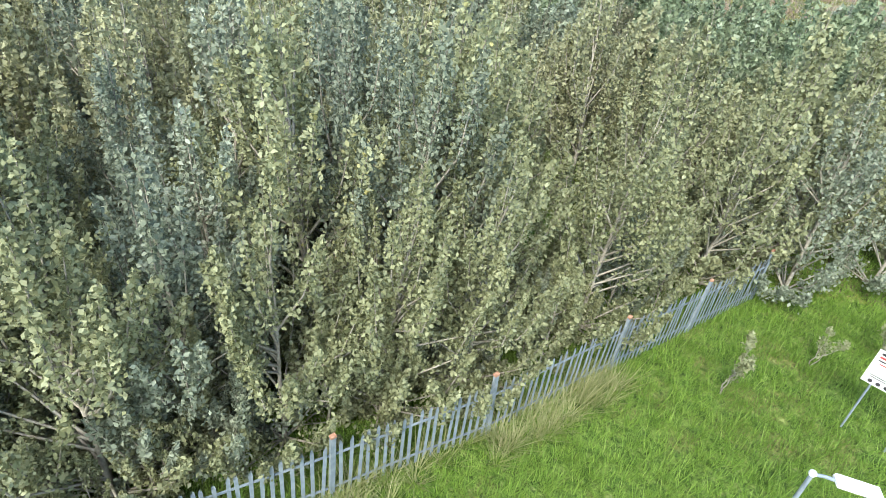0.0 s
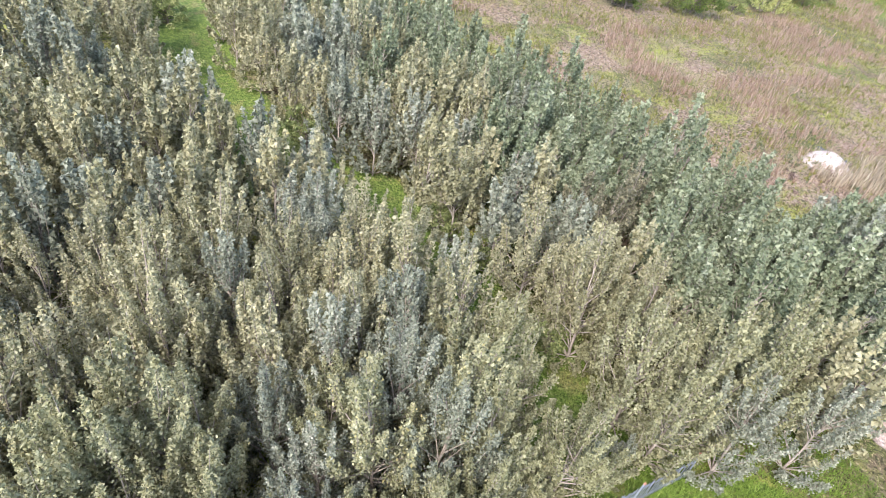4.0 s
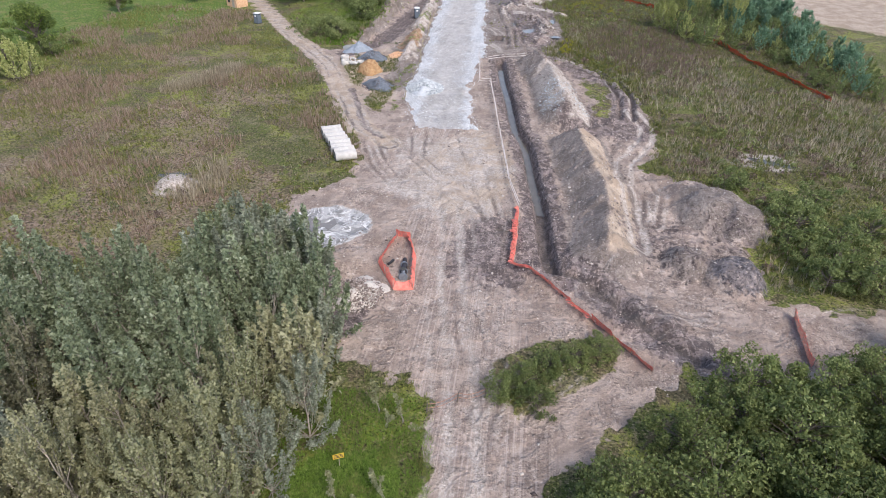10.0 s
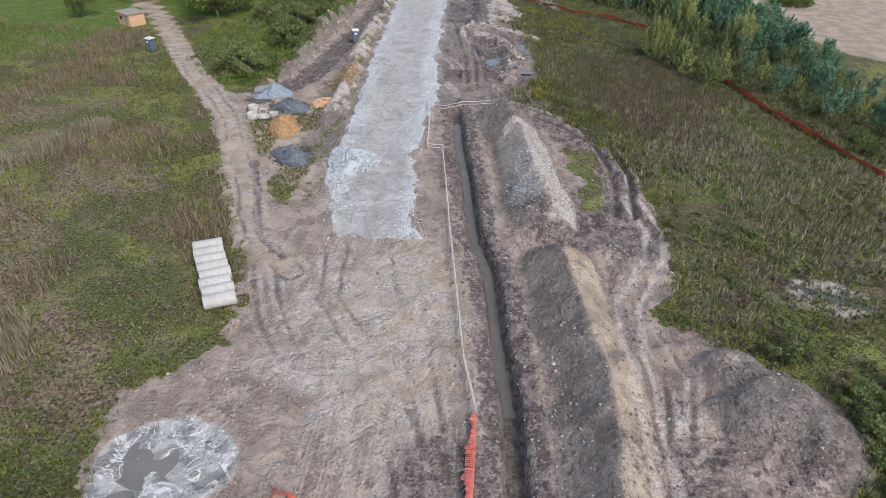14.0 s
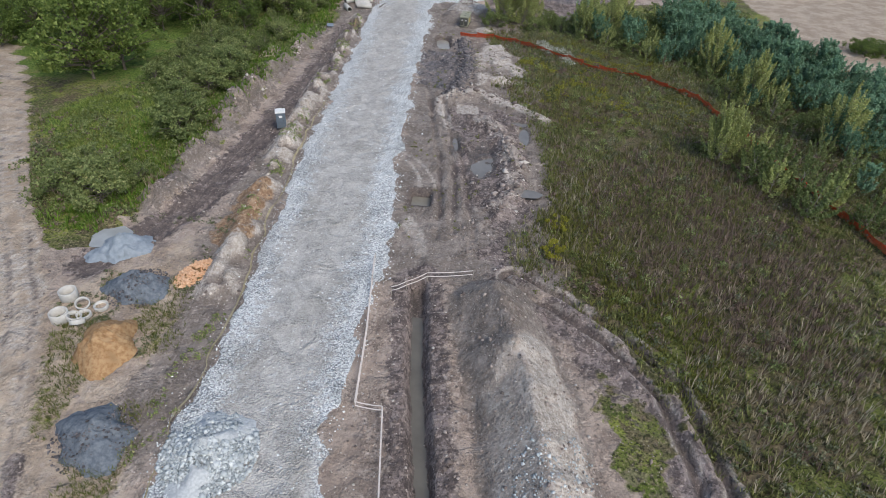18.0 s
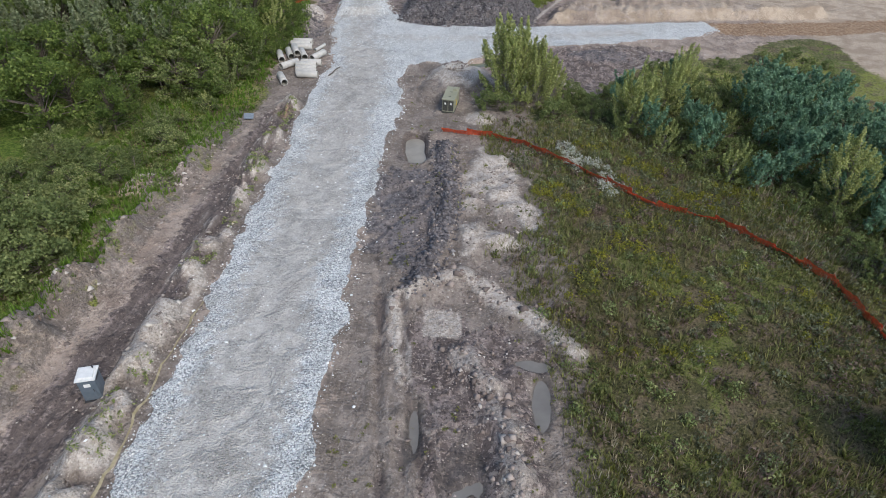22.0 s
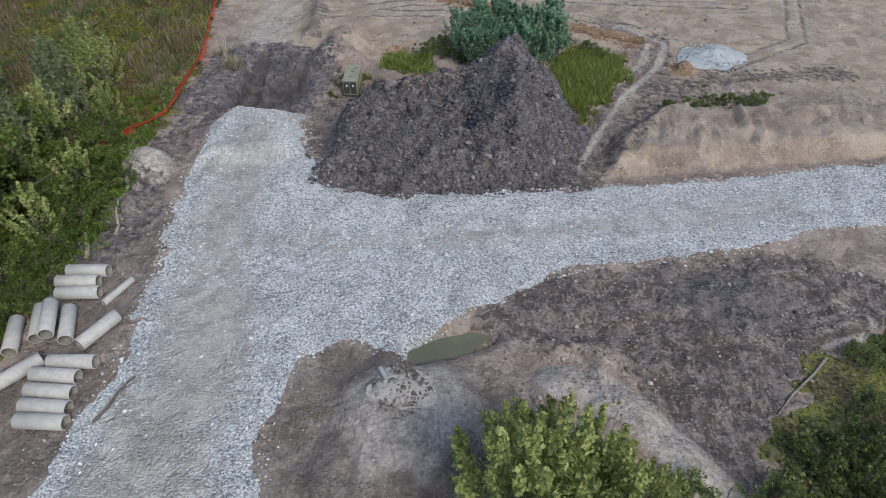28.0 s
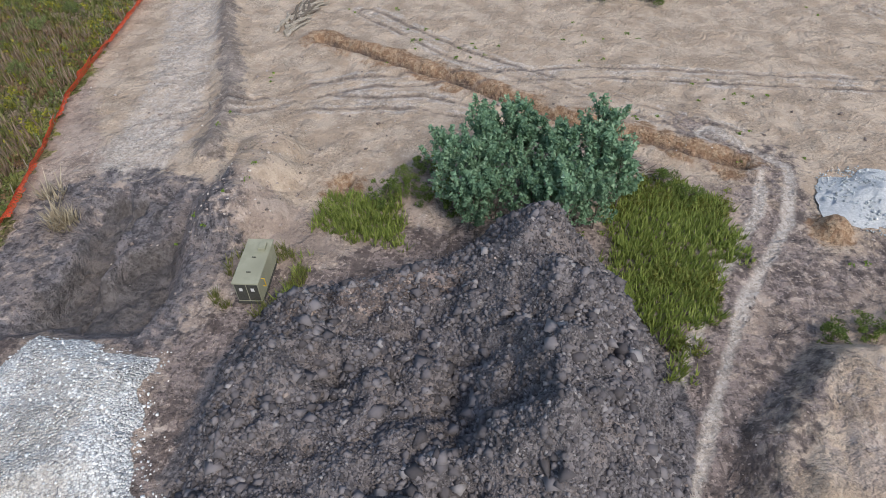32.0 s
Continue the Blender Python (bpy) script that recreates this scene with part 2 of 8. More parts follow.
    dusty = worn(n.mix(n.step(fine, 0.42, 0.58), (0.49, 0.455, 0.41), (0.59, 0.552, 0.505)), (0.38, 0.35, 0.315), (0.70, 0.66, 0.61), 0.5)
    stone = n.mix(n.math("MULTIPLY", mask("dust", 0.35, 1.0), 0.88), stone, dusty)
    stone = n.mix(n.step(n.noise(0.28, 5, 0.6, stretch=(1.6, 0.5, 1.0)), 0.5, 0.66, 0.0, 0.5), stone, n.mix(1.0, stone, (0.70, 0.69, 0.665), "MULTIPLY"))
    gm = mask("gravel", 0.06, 0.5)
    col = n.mix(gm, col, stone)
    # Wet soil; over the gouges it also paints the shade of the cuts.
    wet = mask("wet", 0.25, 0.4)
    col = n.mix(n.math("MULTIPLY", wet, 0.5), col, (0.075, 0.066, 0.058))
    # crumbs and pebbles over everything
    crumb = n.noise(7.5, 3, 0.62)
    loose = n.step(n.noise(0.5, 4, 0.6, warp=0.6), 0.42, 0.6, 0.3, 1.0)
    loose = n.math("MAXIMUM", loose, n.math("SUBTRACT", 1.0, n.step(n.attr("dirt"), 0.3, 0.7)))
    col = n.mix(n.math("MULTIPLY", loose, n.step(crumb, 0.53, 0.66, 0.0, 0.75)), col, n.mix(1.0, col, (0.5, 0.49, 0.48), "MULTIPLY"))
    col = n.mix(n.math("MULTIPLY", loose, n.step(crumb, 0.46, 0.33, 0.0, 0.6)), col, n.mix(1.0, col, (1.5, 1.5, 1.48), "MULTIPLY"))
    h = n.math("ADD", n.math("MULTIPLY", fine, 0.5), n.math("MULTIPLY", grit, 0.25))
    h = n.math("ADD", h, n.math("MULTIPLY", speck, 0.45))
    h = n.math("ADD", h, n.math("MULTIPLY", n.math("SUBTRACT", 1.0, edge), n.math("MULTIPLY", gm, 0.45)))
    n.bump(n.math("MULTIPLY", h, n.math("ADD", 0.35, n.math("MULTIPLY", loose, 0.65))), 1.0, 0.42)
    n.fill(n.bsdf.inputs["Roughness"], n.step(wet, 0.0, 1.0, 0.93, 0.45))
    return n.color(col)


M_GROUND = ground_material()
M_STONE = Nodes("crushed_stone", 0.85)
M_STONE = M_STONE.color(M_STONE.ramp(M_STONE.co.outputs["Random Per Island"], (0.0, (0.40, 0.41, 0.415)), (0.35, (0.70, 0.715, 0.71)), (0.8, (0.83, 0.835, 0.82)), (1.0, (0.9, 0.89, 0.86))))
M_BLUESTONE = Nodes("blue_grey_stone", 0.85)
M_BLUESTONE = M_BLUESTONE.color(M_BLUESTONE.ramp(M_BLUESTONE.co.outputs["Random Per Island"], (0.0, (0.24, 0.265, 0.27)), (0.5, (0.43, 0.46, 0.465)), (0.9, (0.58, 0.605, 0.605)), (1.0, (0.74, 0.75, 0.73))))
M_CLOD = Nodes("clods", 0.95)
M_CLOD = M_CLOD.color(M_CLOD.ramp(M_CLOD.co.outputs["Random Per Island"], (0.0, (0.066, 0.060, 0.062)), (0.5, (0.126, 0.115, 0.119)), (0.93, (0.198, 0.182, 0.185)), (1.0, (0.300, 0.282, 0.276))))
M_CLOD_PALE = Nodes("pale_clods", 0.95)
M_CLOD_PALE = M_CLOD_PALE.color(M_CLOD_PALE.ramp(M_CLOD_PALE.co.outputs["Random Per Island"], (0.0, (0.13, 0.103, 0.092)), (0.5, (0.27, 0.218, 0.19)), (0.85, (0.40, 0.335, 0.295)), (1.0, (0.58, 0.53, 0.48))))
M_CLOD_WHITE = Nodes("bleached_clods", 0.95)
M_CLOD_WHITE = M_CLOD_WHITE.color(M_CLOD_WHITE.ramp(M_CLOD_WHITE.co.outputs["Random Per Island"], (0.0, (0.26, 0.225, 0.19)), (0.5, (0.46, 0.405, 0.35)), (1.0, (0.62, 0.565, 0.50))))
M_POPLAR = leafy("poplar_leaves", (0.0, (0.16, 0.17, 0.08)), (0.35, (0.29, 0.30, 0.16)), (0.7, (0.385, 0.395, 0.23)), (0.92, (0.46, 0.47, 0.29)), (1.0, (0.51, 0.46, 0.18)))
M_POPLAR_PALE = leafy("pale_poplar_leaves", (0.0, (0.183, 0.187, 0.092)), (0.35, (0.332, 0.330, 0.183)), (0.7, (0.441, 0.435, 0.263)), (0.92, (0.526, 0.517, 0.332)), (1.0, (0.583, 0.506, 0.206)))
M_POPLAR_BLUE = leafy("grey_poplar_leaves", (0.0, (0.151, 0.173, 0.119)), (0.4, (0.270, 0.302, 0.216)), (0.75, (0.373, 0.405, 0.302)), (1.0, (0.518, 0.540, 0.432)))
M_POPLAR_DUSK = leafy("dusky_poplar_leaves", (0.0, (0.10, 0.10, 0.06)), (0.4, (0.17, 0.17, 0.105)), (0.75, (0.25, 0.25, 0.155)), (1.0, (0.36, 0.34, 0.22)))
M_FRESH = leafy("yellow_green_weeds", (0.0, (0.10, 0.115, 0.028)), (0.5, (0.20, 0.21, 0.05)), (0.85, (0.30, 0.30, 0.08)), (1.0, (0.42, 0.40, 0.14)))
M_WILLOW = leafy("willow_leaves", (0.0, (0.079, 0.112, 0.037)), (0.5, (0.173, 0.215, 0.071)), (0.85, (0.301, 0.352, 0.129)), (1.0, (0.489, 0.517, 0.230)))
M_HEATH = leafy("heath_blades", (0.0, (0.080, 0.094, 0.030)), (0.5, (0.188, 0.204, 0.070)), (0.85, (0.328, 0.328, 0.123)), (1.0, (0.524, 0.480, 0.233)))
M_POPLAR_TEAL = leafy("green_poplar_leaves", (0.0, (0.118, 0.153, 0.086)), (0.4, (0.208, 0.256, 0.148)), (0.75, (0.333, 0.385, 0.239)), (1.0, (0.496, 0.542, 0.392)))
M_DARKLEAF = leafy("dark_leaves", (0.0, (0.064, 0.102, 0.024)), (0.5, (0.144, 0.203, 0.048)), (0.85, (0.240, 0.309, 0.080)), (1.0, (0.384, 0.426, 0.128)))
M_GREENLEAF = leafy("green_leaves", (0.0, (0.101, 0.134, 0.045)), (0.5, (0.213, 0.263, 0.095)), (0.85, (0.347, 0.392, 0.157)), (1.0, (0.526, 0.515, 0.235)))
M_GUM = leafy("gum_leaves", (0.0, (0.12, 0.155, 0.07)), (0.5, (0.245, 0.285, 0.15)), (0.85, (0.36, 0.395, 0.235)), (1.0, (0.46, 0.48, 0.33)))
M_BLUELEAF = leafy("wattle_leaves", (0.0, (0.099, 0.174, 0.098)), (0.5, (0.203, 0.342, 0.211)), (0.85, (0.324, 0.489, 0.314)), (1.0, (0.469, 0.612, 0.432)))
M_LIMELEAF = leafy("birch_leaves", (0.0, (0.218, 0.263, 0.085)), (0.5, (0.434, 0.480, 0.178)), (0.85, (0.635, 0.644, 0.270)), (1.0, (0.750, 0.750, 0.370)))
M_OLIVELEAF = leafy("olive_leaves", (0.0, (0.110, 0.149, 0.050)), (0.5, (0.226, 0.281, 0.105)), (0.85, (0.352, 0.402, 0.165)), (1.0, (0.517, 0.528, 0.253)))
M_STRAW = leafy("straw_blades", (0.0, (0.132, 0.099, 0.066)), (0.45, (0.363, 0.303, 0.209)), (0.8, (0.539, 0.462, 0.330)), (1.0, (0.682, 0.605, 0.462)))
M_LUSHBLADE = leafy("lush_blades", (0.0, (0.128, 0.187, 0.044)), (0.5, (0.258, 0.320, 0.080)), (0.85, (0.412, 0.461, 0.134)), (1.0, (0.652, 0.608, 0.269)))
M_STRAWGREEN = leafy("straw_green_blades", (0.0, (0.16, 0.19, 0.06)), (0.5, (0.30, 0.32, 0.13)), (0.85, (0.45, 0.44, 0.22)), (1.0, (0.58, 0.53, 0.32)))
M_OLIVE = leafy("olive_blades", (0.0, (0.075, 0.095, 0.026)), (0.5, (0.175, 0.19, 0.056)), (0.85, (0.29, 0.29, 0.10)), (1.0, (0.44, 0.40, 0.19)))
M_GRASS = leafy("green_blades", (0.0, (0.090, 0.165, 0.021)), (0.5, (0.165, 0.270, 0.039)), (0.85, (0.255, 0.375, 0.068)), (1.0, (0.405, 0.450, 0.165)))
M_BLOOM = leafy("white_blooms", (0.0, (0.172, 0.207, 0.081)), (0.4, (0.632, 0.644, 0.517)), (1.0, (0.750, 0.750, 0.750)))
M_BROWNWEED = leafy("brown_weeds", (0.0, (0.133, 0.090, 0.073)), (0.5, (0.253, 0.186, 0.149)), (0.85, (0.402, 0.305, 0.245)), (1.0, (0.564, 0.461, 0.370)))
M_PINKREED = leafy("pink_reeds", (0.0, (0.20, 0.13, 0.09)), (0.5, (0.38, 0.28, 0.20)), (0.85, (0.52, 0.41, 0.32)), (1.0, (0.6, 0.5, 0.4)))
M_TAN = leafy("tan_blades", (0.0, (0.13, 0.115, 0.05)), (0.5, (0.25, 0.225, 0.105)), (0.85, (0.38, 0.345, 0.19)), (1.0, (0.5, 0.45, 0.28)))
M_RUSTWEED = leafy("rusty_weeds", (0.0, (0.12, 0.065, 0.035)), (0.5, (0.25, 0.15, 0.08)), (0.85, (0.38, 0.25, 0.14)), (1.0, (0.46, 0.34, 0.20)))
M_GREYWEED = leafy("grey_weeds", (0.0, (0.08, 0.095, 0.05)), (0.5, (0.17, 0.185, 0.10)), (0.85, (0.28, 0.295, 0.18)), (1.0, (0.42, 0.42, 0.29)))
M_YELLOWWEED = leafy("yellow_weeds", (0.0, (0.163, 0.175, 0.031)), (0.5, (0.338, 0.331, 0.050)), (0.85, (0.525, 0.475, 0.075)), (1.0, (0.688, 0.600, 0.112)))
M_BARK = plain("pale_bark", (0.36, 0.33, 0.27), (0.22, 0.19, 0.15), 0.85, 9.0)
M_BARK_DARK = plain("dark_bark", (0.10, 0.085, 0.07), (0.18, 0.15, 0.12), 0.9, 8.0)
M_STEEL = plain("galvanised_steel", (0.20, 0.235, 0.27), (0.29, 0.325, 0.355), 0.55, 5.0, 0.3)
M_RUST = plain("rusty_steel", (0.32, 0.16, 0.10), (0.42, 0.24, 0.16), 0.8, 12.0)
M_CONCRETE = plain("concrete", (0.44, 0.42, 0.385), (0.56, 0.54, 0.50), 0.85, 2.5, 0.0, 0.3, 0.35)
# Darker concrete: the shade within the pipes is put into this colour.
M_INSIDE_SHADE = plain("pipe_inside_shade", (0.26, 0.24, 0.21), (0.34, 0.32, 0.28), 0.9, 4.0)
M_WHITE = plain("white_paint", (0.74, 0.74, 0.72), (0.66, 0.66, 0.64), 0.5, 3.0, 0.0, 0.1, 0.2)
M_TOILET = plain("grey_plastic", (0.10, 0.125, 0.15), (0.14, 0.165, 0.19), 0.5, 2.0, 0.0, 0.1)
M_ORANGE = plain("orange_net", (0.72, 0.115, 0.045), (0.60, 0.10, 0.045), 0.65, 3.0, 0.0, 0.2)
M_RED = plain("faded_red_net", (0.72, 0.17, 0.13), (0.78, 0.28, 0.22), 0.65, 3.0, 0.0, 0.2)
M_TAPE = plain("pale_tape", (0.60, 0.55, 0.51), (0.70, 0.62, 0.57), 0.6, 4.0)
M_TIMBER = plain("weathered_timber", (0.30, 0.26, 0.21), (0.42, 0.37, 0.31), 0.85, 6.0)
M_BLACK = plain("black_plastic", (0.025, 0.026, 0.03), (0.05, 0.05, 0.055), 0.5, 4.0)
M_OLIVEBOX = plain("olive_steel", (0.27, 0.27, 0.19), (0.34, 0.335, 0.245), 0.6, 1.5, 0.0, 0.1, 0.3)
M_GRILLE = plain("dark_grille", (0.045, 0.045, 0.04), (0.075, 0.075, 0.065), 0.7, 8.0)
M_YELLOW = plain("yellow_paint", (0.60, 0.42, 0.05), (0.52, 0.36, 0.06), 0.55, 5.0, 0.0, 0.1, 0.2)
M_INK = plain("dark_ink", (0.03, 0.03, 0.035), (0.06, 0.05, 0.05), 0.6, 9.0)
M_REDINK = plain("red_ink", (0.45, 0.05, 0.05), (0.38, 0.06, 0.06), 0.6, 9.0)
M_BRICK = plain("orange_brick", (0.55, 0.30, 0.16), (0.70, 0.48, 0.32), 0.9, 5.0)
M_FABRIC = plain("straw_fabric", (0.27, 0.225, 0.13), (0.38, 0.33, 0.22), 0.95, 3.0)
M_TIN = plain("rusty_tin_roof", (0.30, 0.27, 0.24), (0.38, 0.30, 0.24), 0.6, 3.0)
M_FINEGRAVEL = plain("blue_grey_fine_gravel", (0.22, 0.255, 0.29), (0.29, 0.325, 0.355), 0.95, 3.0, 0.0, 0.5)
M_SLATE = plain("dark_slate_gravel", (0.10, 0.115, 0.135), (0.18, 0.20, 0.22), 0.95, 4.0, 0.0, 0.6)
M_SANDPILE = plain("orange_sand", (0.27, 0.145, 0.065), (0.44, 0.285, 0.15), 0.95, 3.0, 0.0, 0.9, 0.45)
M_WHITEPILE = plain("pale_crushed_stone", (0.44, 0.40, 0.35), (0.58, 0.54, 0.48), 0.95, 5.0, 0.0, 0.6)
M_GREYPILE = plain("grey_crushed_stone", (0.38, 0.40, 0.405), (0.52, 0.535, 0.54), 0.95, 7.0, 0.0, 0.7)
M_ASPHALT = plain("asphalt", (0.075, 0.075, 0.08), (0.11, 0.11, 0.115), 0.9, 2.0)
M_HOUSE = plain("house_plaster", (0.66, 0.63, 0.57), (0.58, 0.55, 0.50), 0.85, 1.0)
M_ROOF = plain("grey_roof", (0.16, 0.15, 0.15), (0.24, 0.22, 0.21), 0.8, 2.0)
M_GLASS = plain("dark_window_glass", (0.03, 0.035, 0.04), (0.05, 0.055, 0.06), 0.15, 1.0, 0.0, 0.0)


def water(name, col, rough=0.08):
    n = Nodes(name, rough)
    n.bsdf.inputs["Specular IOR Level"].default_value = 0.5
    n.bump(n.noise(2.0, 2), 0.06, 0.02)
    return n.color(n.mix(n.step(n.noise(0.5, 4), 0.3, 0.7), col, tuple(v * 0.8 for v in col)))


M_MUDWATER = water("muddy_water", (0.235, 0.215, 0.175), 0.15)
M_DARKWATER = water("dark_water", (0.12, 0.125, 0.115))
M_GREYWATER = water("grey_water", (0.21, 0.195, 0.175), 0.08)
M_SILTWATER = water("silty_water", (0.33, 0.30, 0.25), 0.18)
M_TRENCHWATER = water("trench_water", (0.16, 0.145, 0.12), 0.1)
M_PALEWATER = water("pale_grey_water", (0.36, 0.37, 0.365), 0.15)
M_GREENWATER = water("green_water", (0.17, 0.175, 0.11), 0.1)


# ---- building helpers ----
def mesh_of(name, verts, faces, mat, smooth=False):
    """A mesh from arrays: faces all with the same number of corners."""
    verts, faces = np.asarray(verts, np.float32), np.asarray(faces, np.int32)
    me = bpy.data.meshes.new(name)
    n, k = faces.shape
    me.vertices.add(len(verts))
    me.vertices.foreach_set("co", verts.ravel())
    me.loops.add(n * k)
    me.loops.foreach_set("vertex_index", faces.ravel())
    me.polygons.add(n)
    me.polygons.foreach_set("loop_start", np.arange(n, dtype=np.int32) * k)
    me.polygons.foreach_set("loop_total", np.full(n, k, np.int32))
    if smooth:
        me.polygons.foreach_set("use_smooth", np.ones(n, bool))
    me.update(calc_edges=True)
    me.materials.append(mat)
    return me


def thing(name, m, label, category, group="", kind=""):
    ob = new(name)
    ob.matrix_world = m
    return tagged(ob, label, category, group, kind)


def part(name, data, mat, parent, label="", m=None):
    """Links a bmesh or a mesh as one object under its thing or part."""
    if isinstance(data, bmesh.types.BMesh):
        me = bpy.data.meshes.new(name)
        data.to_mesh(me)
        data.free()
        me.materials.append(mat)
    else:
        me = data
    ob = new(name, me)
    ob.parent = parent
    if m is not None:
        ob.matrix_local = m
    return tagged(ob, label)


def box_bm(x0, y0, z0, x1, y1, z1, bevel=0.0):
    bm = bmesh.new()
    bmesh.ops.create_cube(bm, size=1, matrix=Matrix.LocRotScale(((x0 + x1) / 2, (y0 + y1) / 2, (z0 + z1) / 2), None, (x1 - x0, y1 - y0, z1 - z0)))
    if bevel:
        bmesh.ops.bevel(bm, geom=bm.edges[:], offset=bevel, segments=2, affect="EDGES", profile=0.7)
    return bm


def tube_bm(path, radii, sides=8, closed=True):
    """A tapered tube along points."""
    bm = bmesh.new()
    rings = []
    for i, p in enumerate(path):
        a, b = Vector(path[max(i - 1, 0)]), Vector(path[min(i + 1, len(path) - 1)])
        d = (b - a).normalized()
        side = d.cross(Vector((0.13, 0.97, 0.2))).normalized()
        up = side.cross(d)
        rings.append([bm.verts.new(Vector(p) + (side * math.cos(k * 2 * math.pi / sides) + up * math.sin(k * 2 * math.pi / sides)) * radii[i]) for k in range(sides)])
    for r, s in zip(rings, rings[1:]):
        for k in range(sides):
            bm.faces.new((r[k], r[(k + 1) % sides], s[(k + 1) % sides], s[k]))
    if closed:
        bm.faces.new(rings[0][::-1])
        bm.faces.new(rings[-1])
    return bm


def lattice(x, y, seed):
    h = (np.sin(x * 127.1 + y * 311.7 + seed * 74.7) * 43758.5453)
    return h - np.floor(h)


def vnoise(x, y, size, seed=0, octaves=3):
    """Value noise from 0 to 1."""
    out, amp, tot = 0.0, 1.0, 0.0
    for o in range(octaves):
        u, v = x / size * 2**o, y / size * 2**o
        i, j = np.floor(u), np.floor(v)
        f, g = u - i, v - j
        f, g = f * f * (3 - 2 * f), g * g * (3 - 2 * g)
        s = seed + o * 13
        n = (lattice(i, j, s) * (1 - f) + lattice(i + 1, j, s) * f) * (1 - g) + (lattice(i, j + 1, s) * (1 - f) + lattice(i + 1, j + 1, s) * f) * g
        out, tot, amp = out + amp * n, tot + amp, amp * 0.5
    return out / tot


def line_dist(x, y, pts):
    """Distance to a polyline."""
    best = np.full(np.shape(x), 1e9)
    for (ax, ay), (bx, by) in zip(pts, pts[1:]):
        dx, dy = bx - ax, by - ay
        k = np.clip(((x - ax) * dx + (y - ay) * dy) / (dx * dx + dy * dy + 1e-9), 0, 1)
        best = np.minimum(best, np.hypot(x - ax - k * dx, y - ay - k * dy))
    return best


def area_dist(x, y, poly):
    """Distance to a polygon's edge, positive inside."""
    d = line_dist(x, y, [*poly, poly[0]])
    inside = np.zeros(np.shape(x), bool)
    for (ax, ay), (bx, by) in zip(poly, [*poly[1:], poly[0]]):
        cross = ((ay > y) != (by > y)) & (x < (bx - ax) * (y - ay) / (by - ay + 1e-12) + ax)
        inside ^= cross
    return np.where(inside, d, -d)


def soft(d, w=0.5):
    """0 outside, 1 inside, across w metres on either side."""
    return np.clip(0.5 + d / (2 * w), 0, 1)


# ---- the plan ----
GRAVEL = [(-12.5, 80.5), (-13.7, 83.6), (-16.1, 91.5), (-17, 98), (-16.7, 104), (-17, 112), (-18, 123), (-19.2, 140), (-19.8, 156), (-20.3, 168), (-21, 180), (-21.6, 192),
          (-21.5, 200), (-22.5, 207), (-24.5, 215), (-25.5, 217.8), (-24.8, 221), (-26, 226.5), (-25, 229.8), (-18.3, 229), (-16.5, 223.5), (-13.8, 220.5), (-13.5, 218.3),
          (-9, 217.6), (1.3, 218.9), (10, 220.5), (21, 223.5), (36, 227.5), (38, 223), (30.6, 219), (23.5, 216.2), (13.4, 212.6), (5.4, 210.5), (-1.5, 205.7), (-4.7, 202.2),
          (-8, 203), (-10.5, 201), (-11, 196), (-9.6, 187), (-10, 178), (-9.5, 169), (-9.2, 160), (-8.5, 151), (-8, 135), (-7, 127), (-6, 117), (-7, 112), (-6.6, 106),
          (-7.4, 99.7), (-6.4, 91.9), (-5.4, 86), (-4.6, 82.5), (-7.8, 80.3)]
DIRT = [(-3, -60), (-2.2, 10), (-1.6, 26.5), (-3, 33), (-5.5, 34.3), (-10.5, 36.4), (-14, 41), (-15.8, 49.7), (-20, 50), (-22.4, 56), (-22.4, 60), (-18, 66), (-18.5, 69),
        (-19.5, 75), (-22, 80), (-28.5, 92.5), (-34, 104), (-41, 114.8), (-46.5, 123), (-60, 144.6), (-66.5, 151.5), (-61, 151), (-58, 143), (-44, 122), (-37, 116.3), (-33, 116),
        (-30.5, 124), (-29.8, 132), (-29.3, 142), (-28.8, 157), (-28, 173), (-27, 184), (-27.5, 193), (-29, 200), (-27, 207), (-28, 215), (-30, 220), (-31, 228), (-33, 240),
        (-37, 254), (-41, 275), (-46, 310), (90, 330), (130, 270), (70, 228), (52, 222), (45, 220), (38, 212), (30, 210), (22, 205), (15, 196), (10, 192), (3, 189), (0, 186), (1.5, 178),
        (5.4, 173.4), (6.5, 167), (5, 163), (2.2, 161), (4, 157), (7, 152), (8.4, 140.6), (8.4, 129), (4.7, 123), (5.2, 118.3), (10, 114.5), (15, 107), (19, 97), (20, 89),
        (19.5, 79), (17, 73), (20.2, 70), (25.7, 67.2), (27.7, 63.2), (25, 57), (24, 48), (30, 47.5), (39, 50), (60, 56), (60, 51), (39, 46), (31, 43), (25, 39), (21, 38),
        (16, 39), (12.5, 34.5), (8.1, 30), (4.5, 27), (2.5, 24), (2, 10), (2, -60)]
SCRUB = [(0.9, 37.1), (4.4, 40.1), (9.6, 41.5), (10.8, 39.7), (10.3, 37.8), (5.4, 33.8), (3.2, 32.2)]
VERGE = [(11.2, 106.5), (13.6, 107), (15.6, 102.5), (15.6, 95), (14.2, 88), (12.2, 90), (11.4, 98)]
TRENCH = [(-3.2, 115), (-2, 104.4), (-0.8, 97), (0.3, 88.4), (1, 83.5), (2.5, 78.5), (3.5, 70), (4.5, 63), (5, 56), (5.6, 50.3)]
TRENCH_END = [(5.6, 50.3), (7.9, 49.4), (10.3, 47.3), (13.6, 43.2), (17, 40)]
HEAP_A = [(8.9, 79), (9.6, 73.8), (10.5, 68.6), (11.3, 63), (11.1, 57), (10.6, 53)]
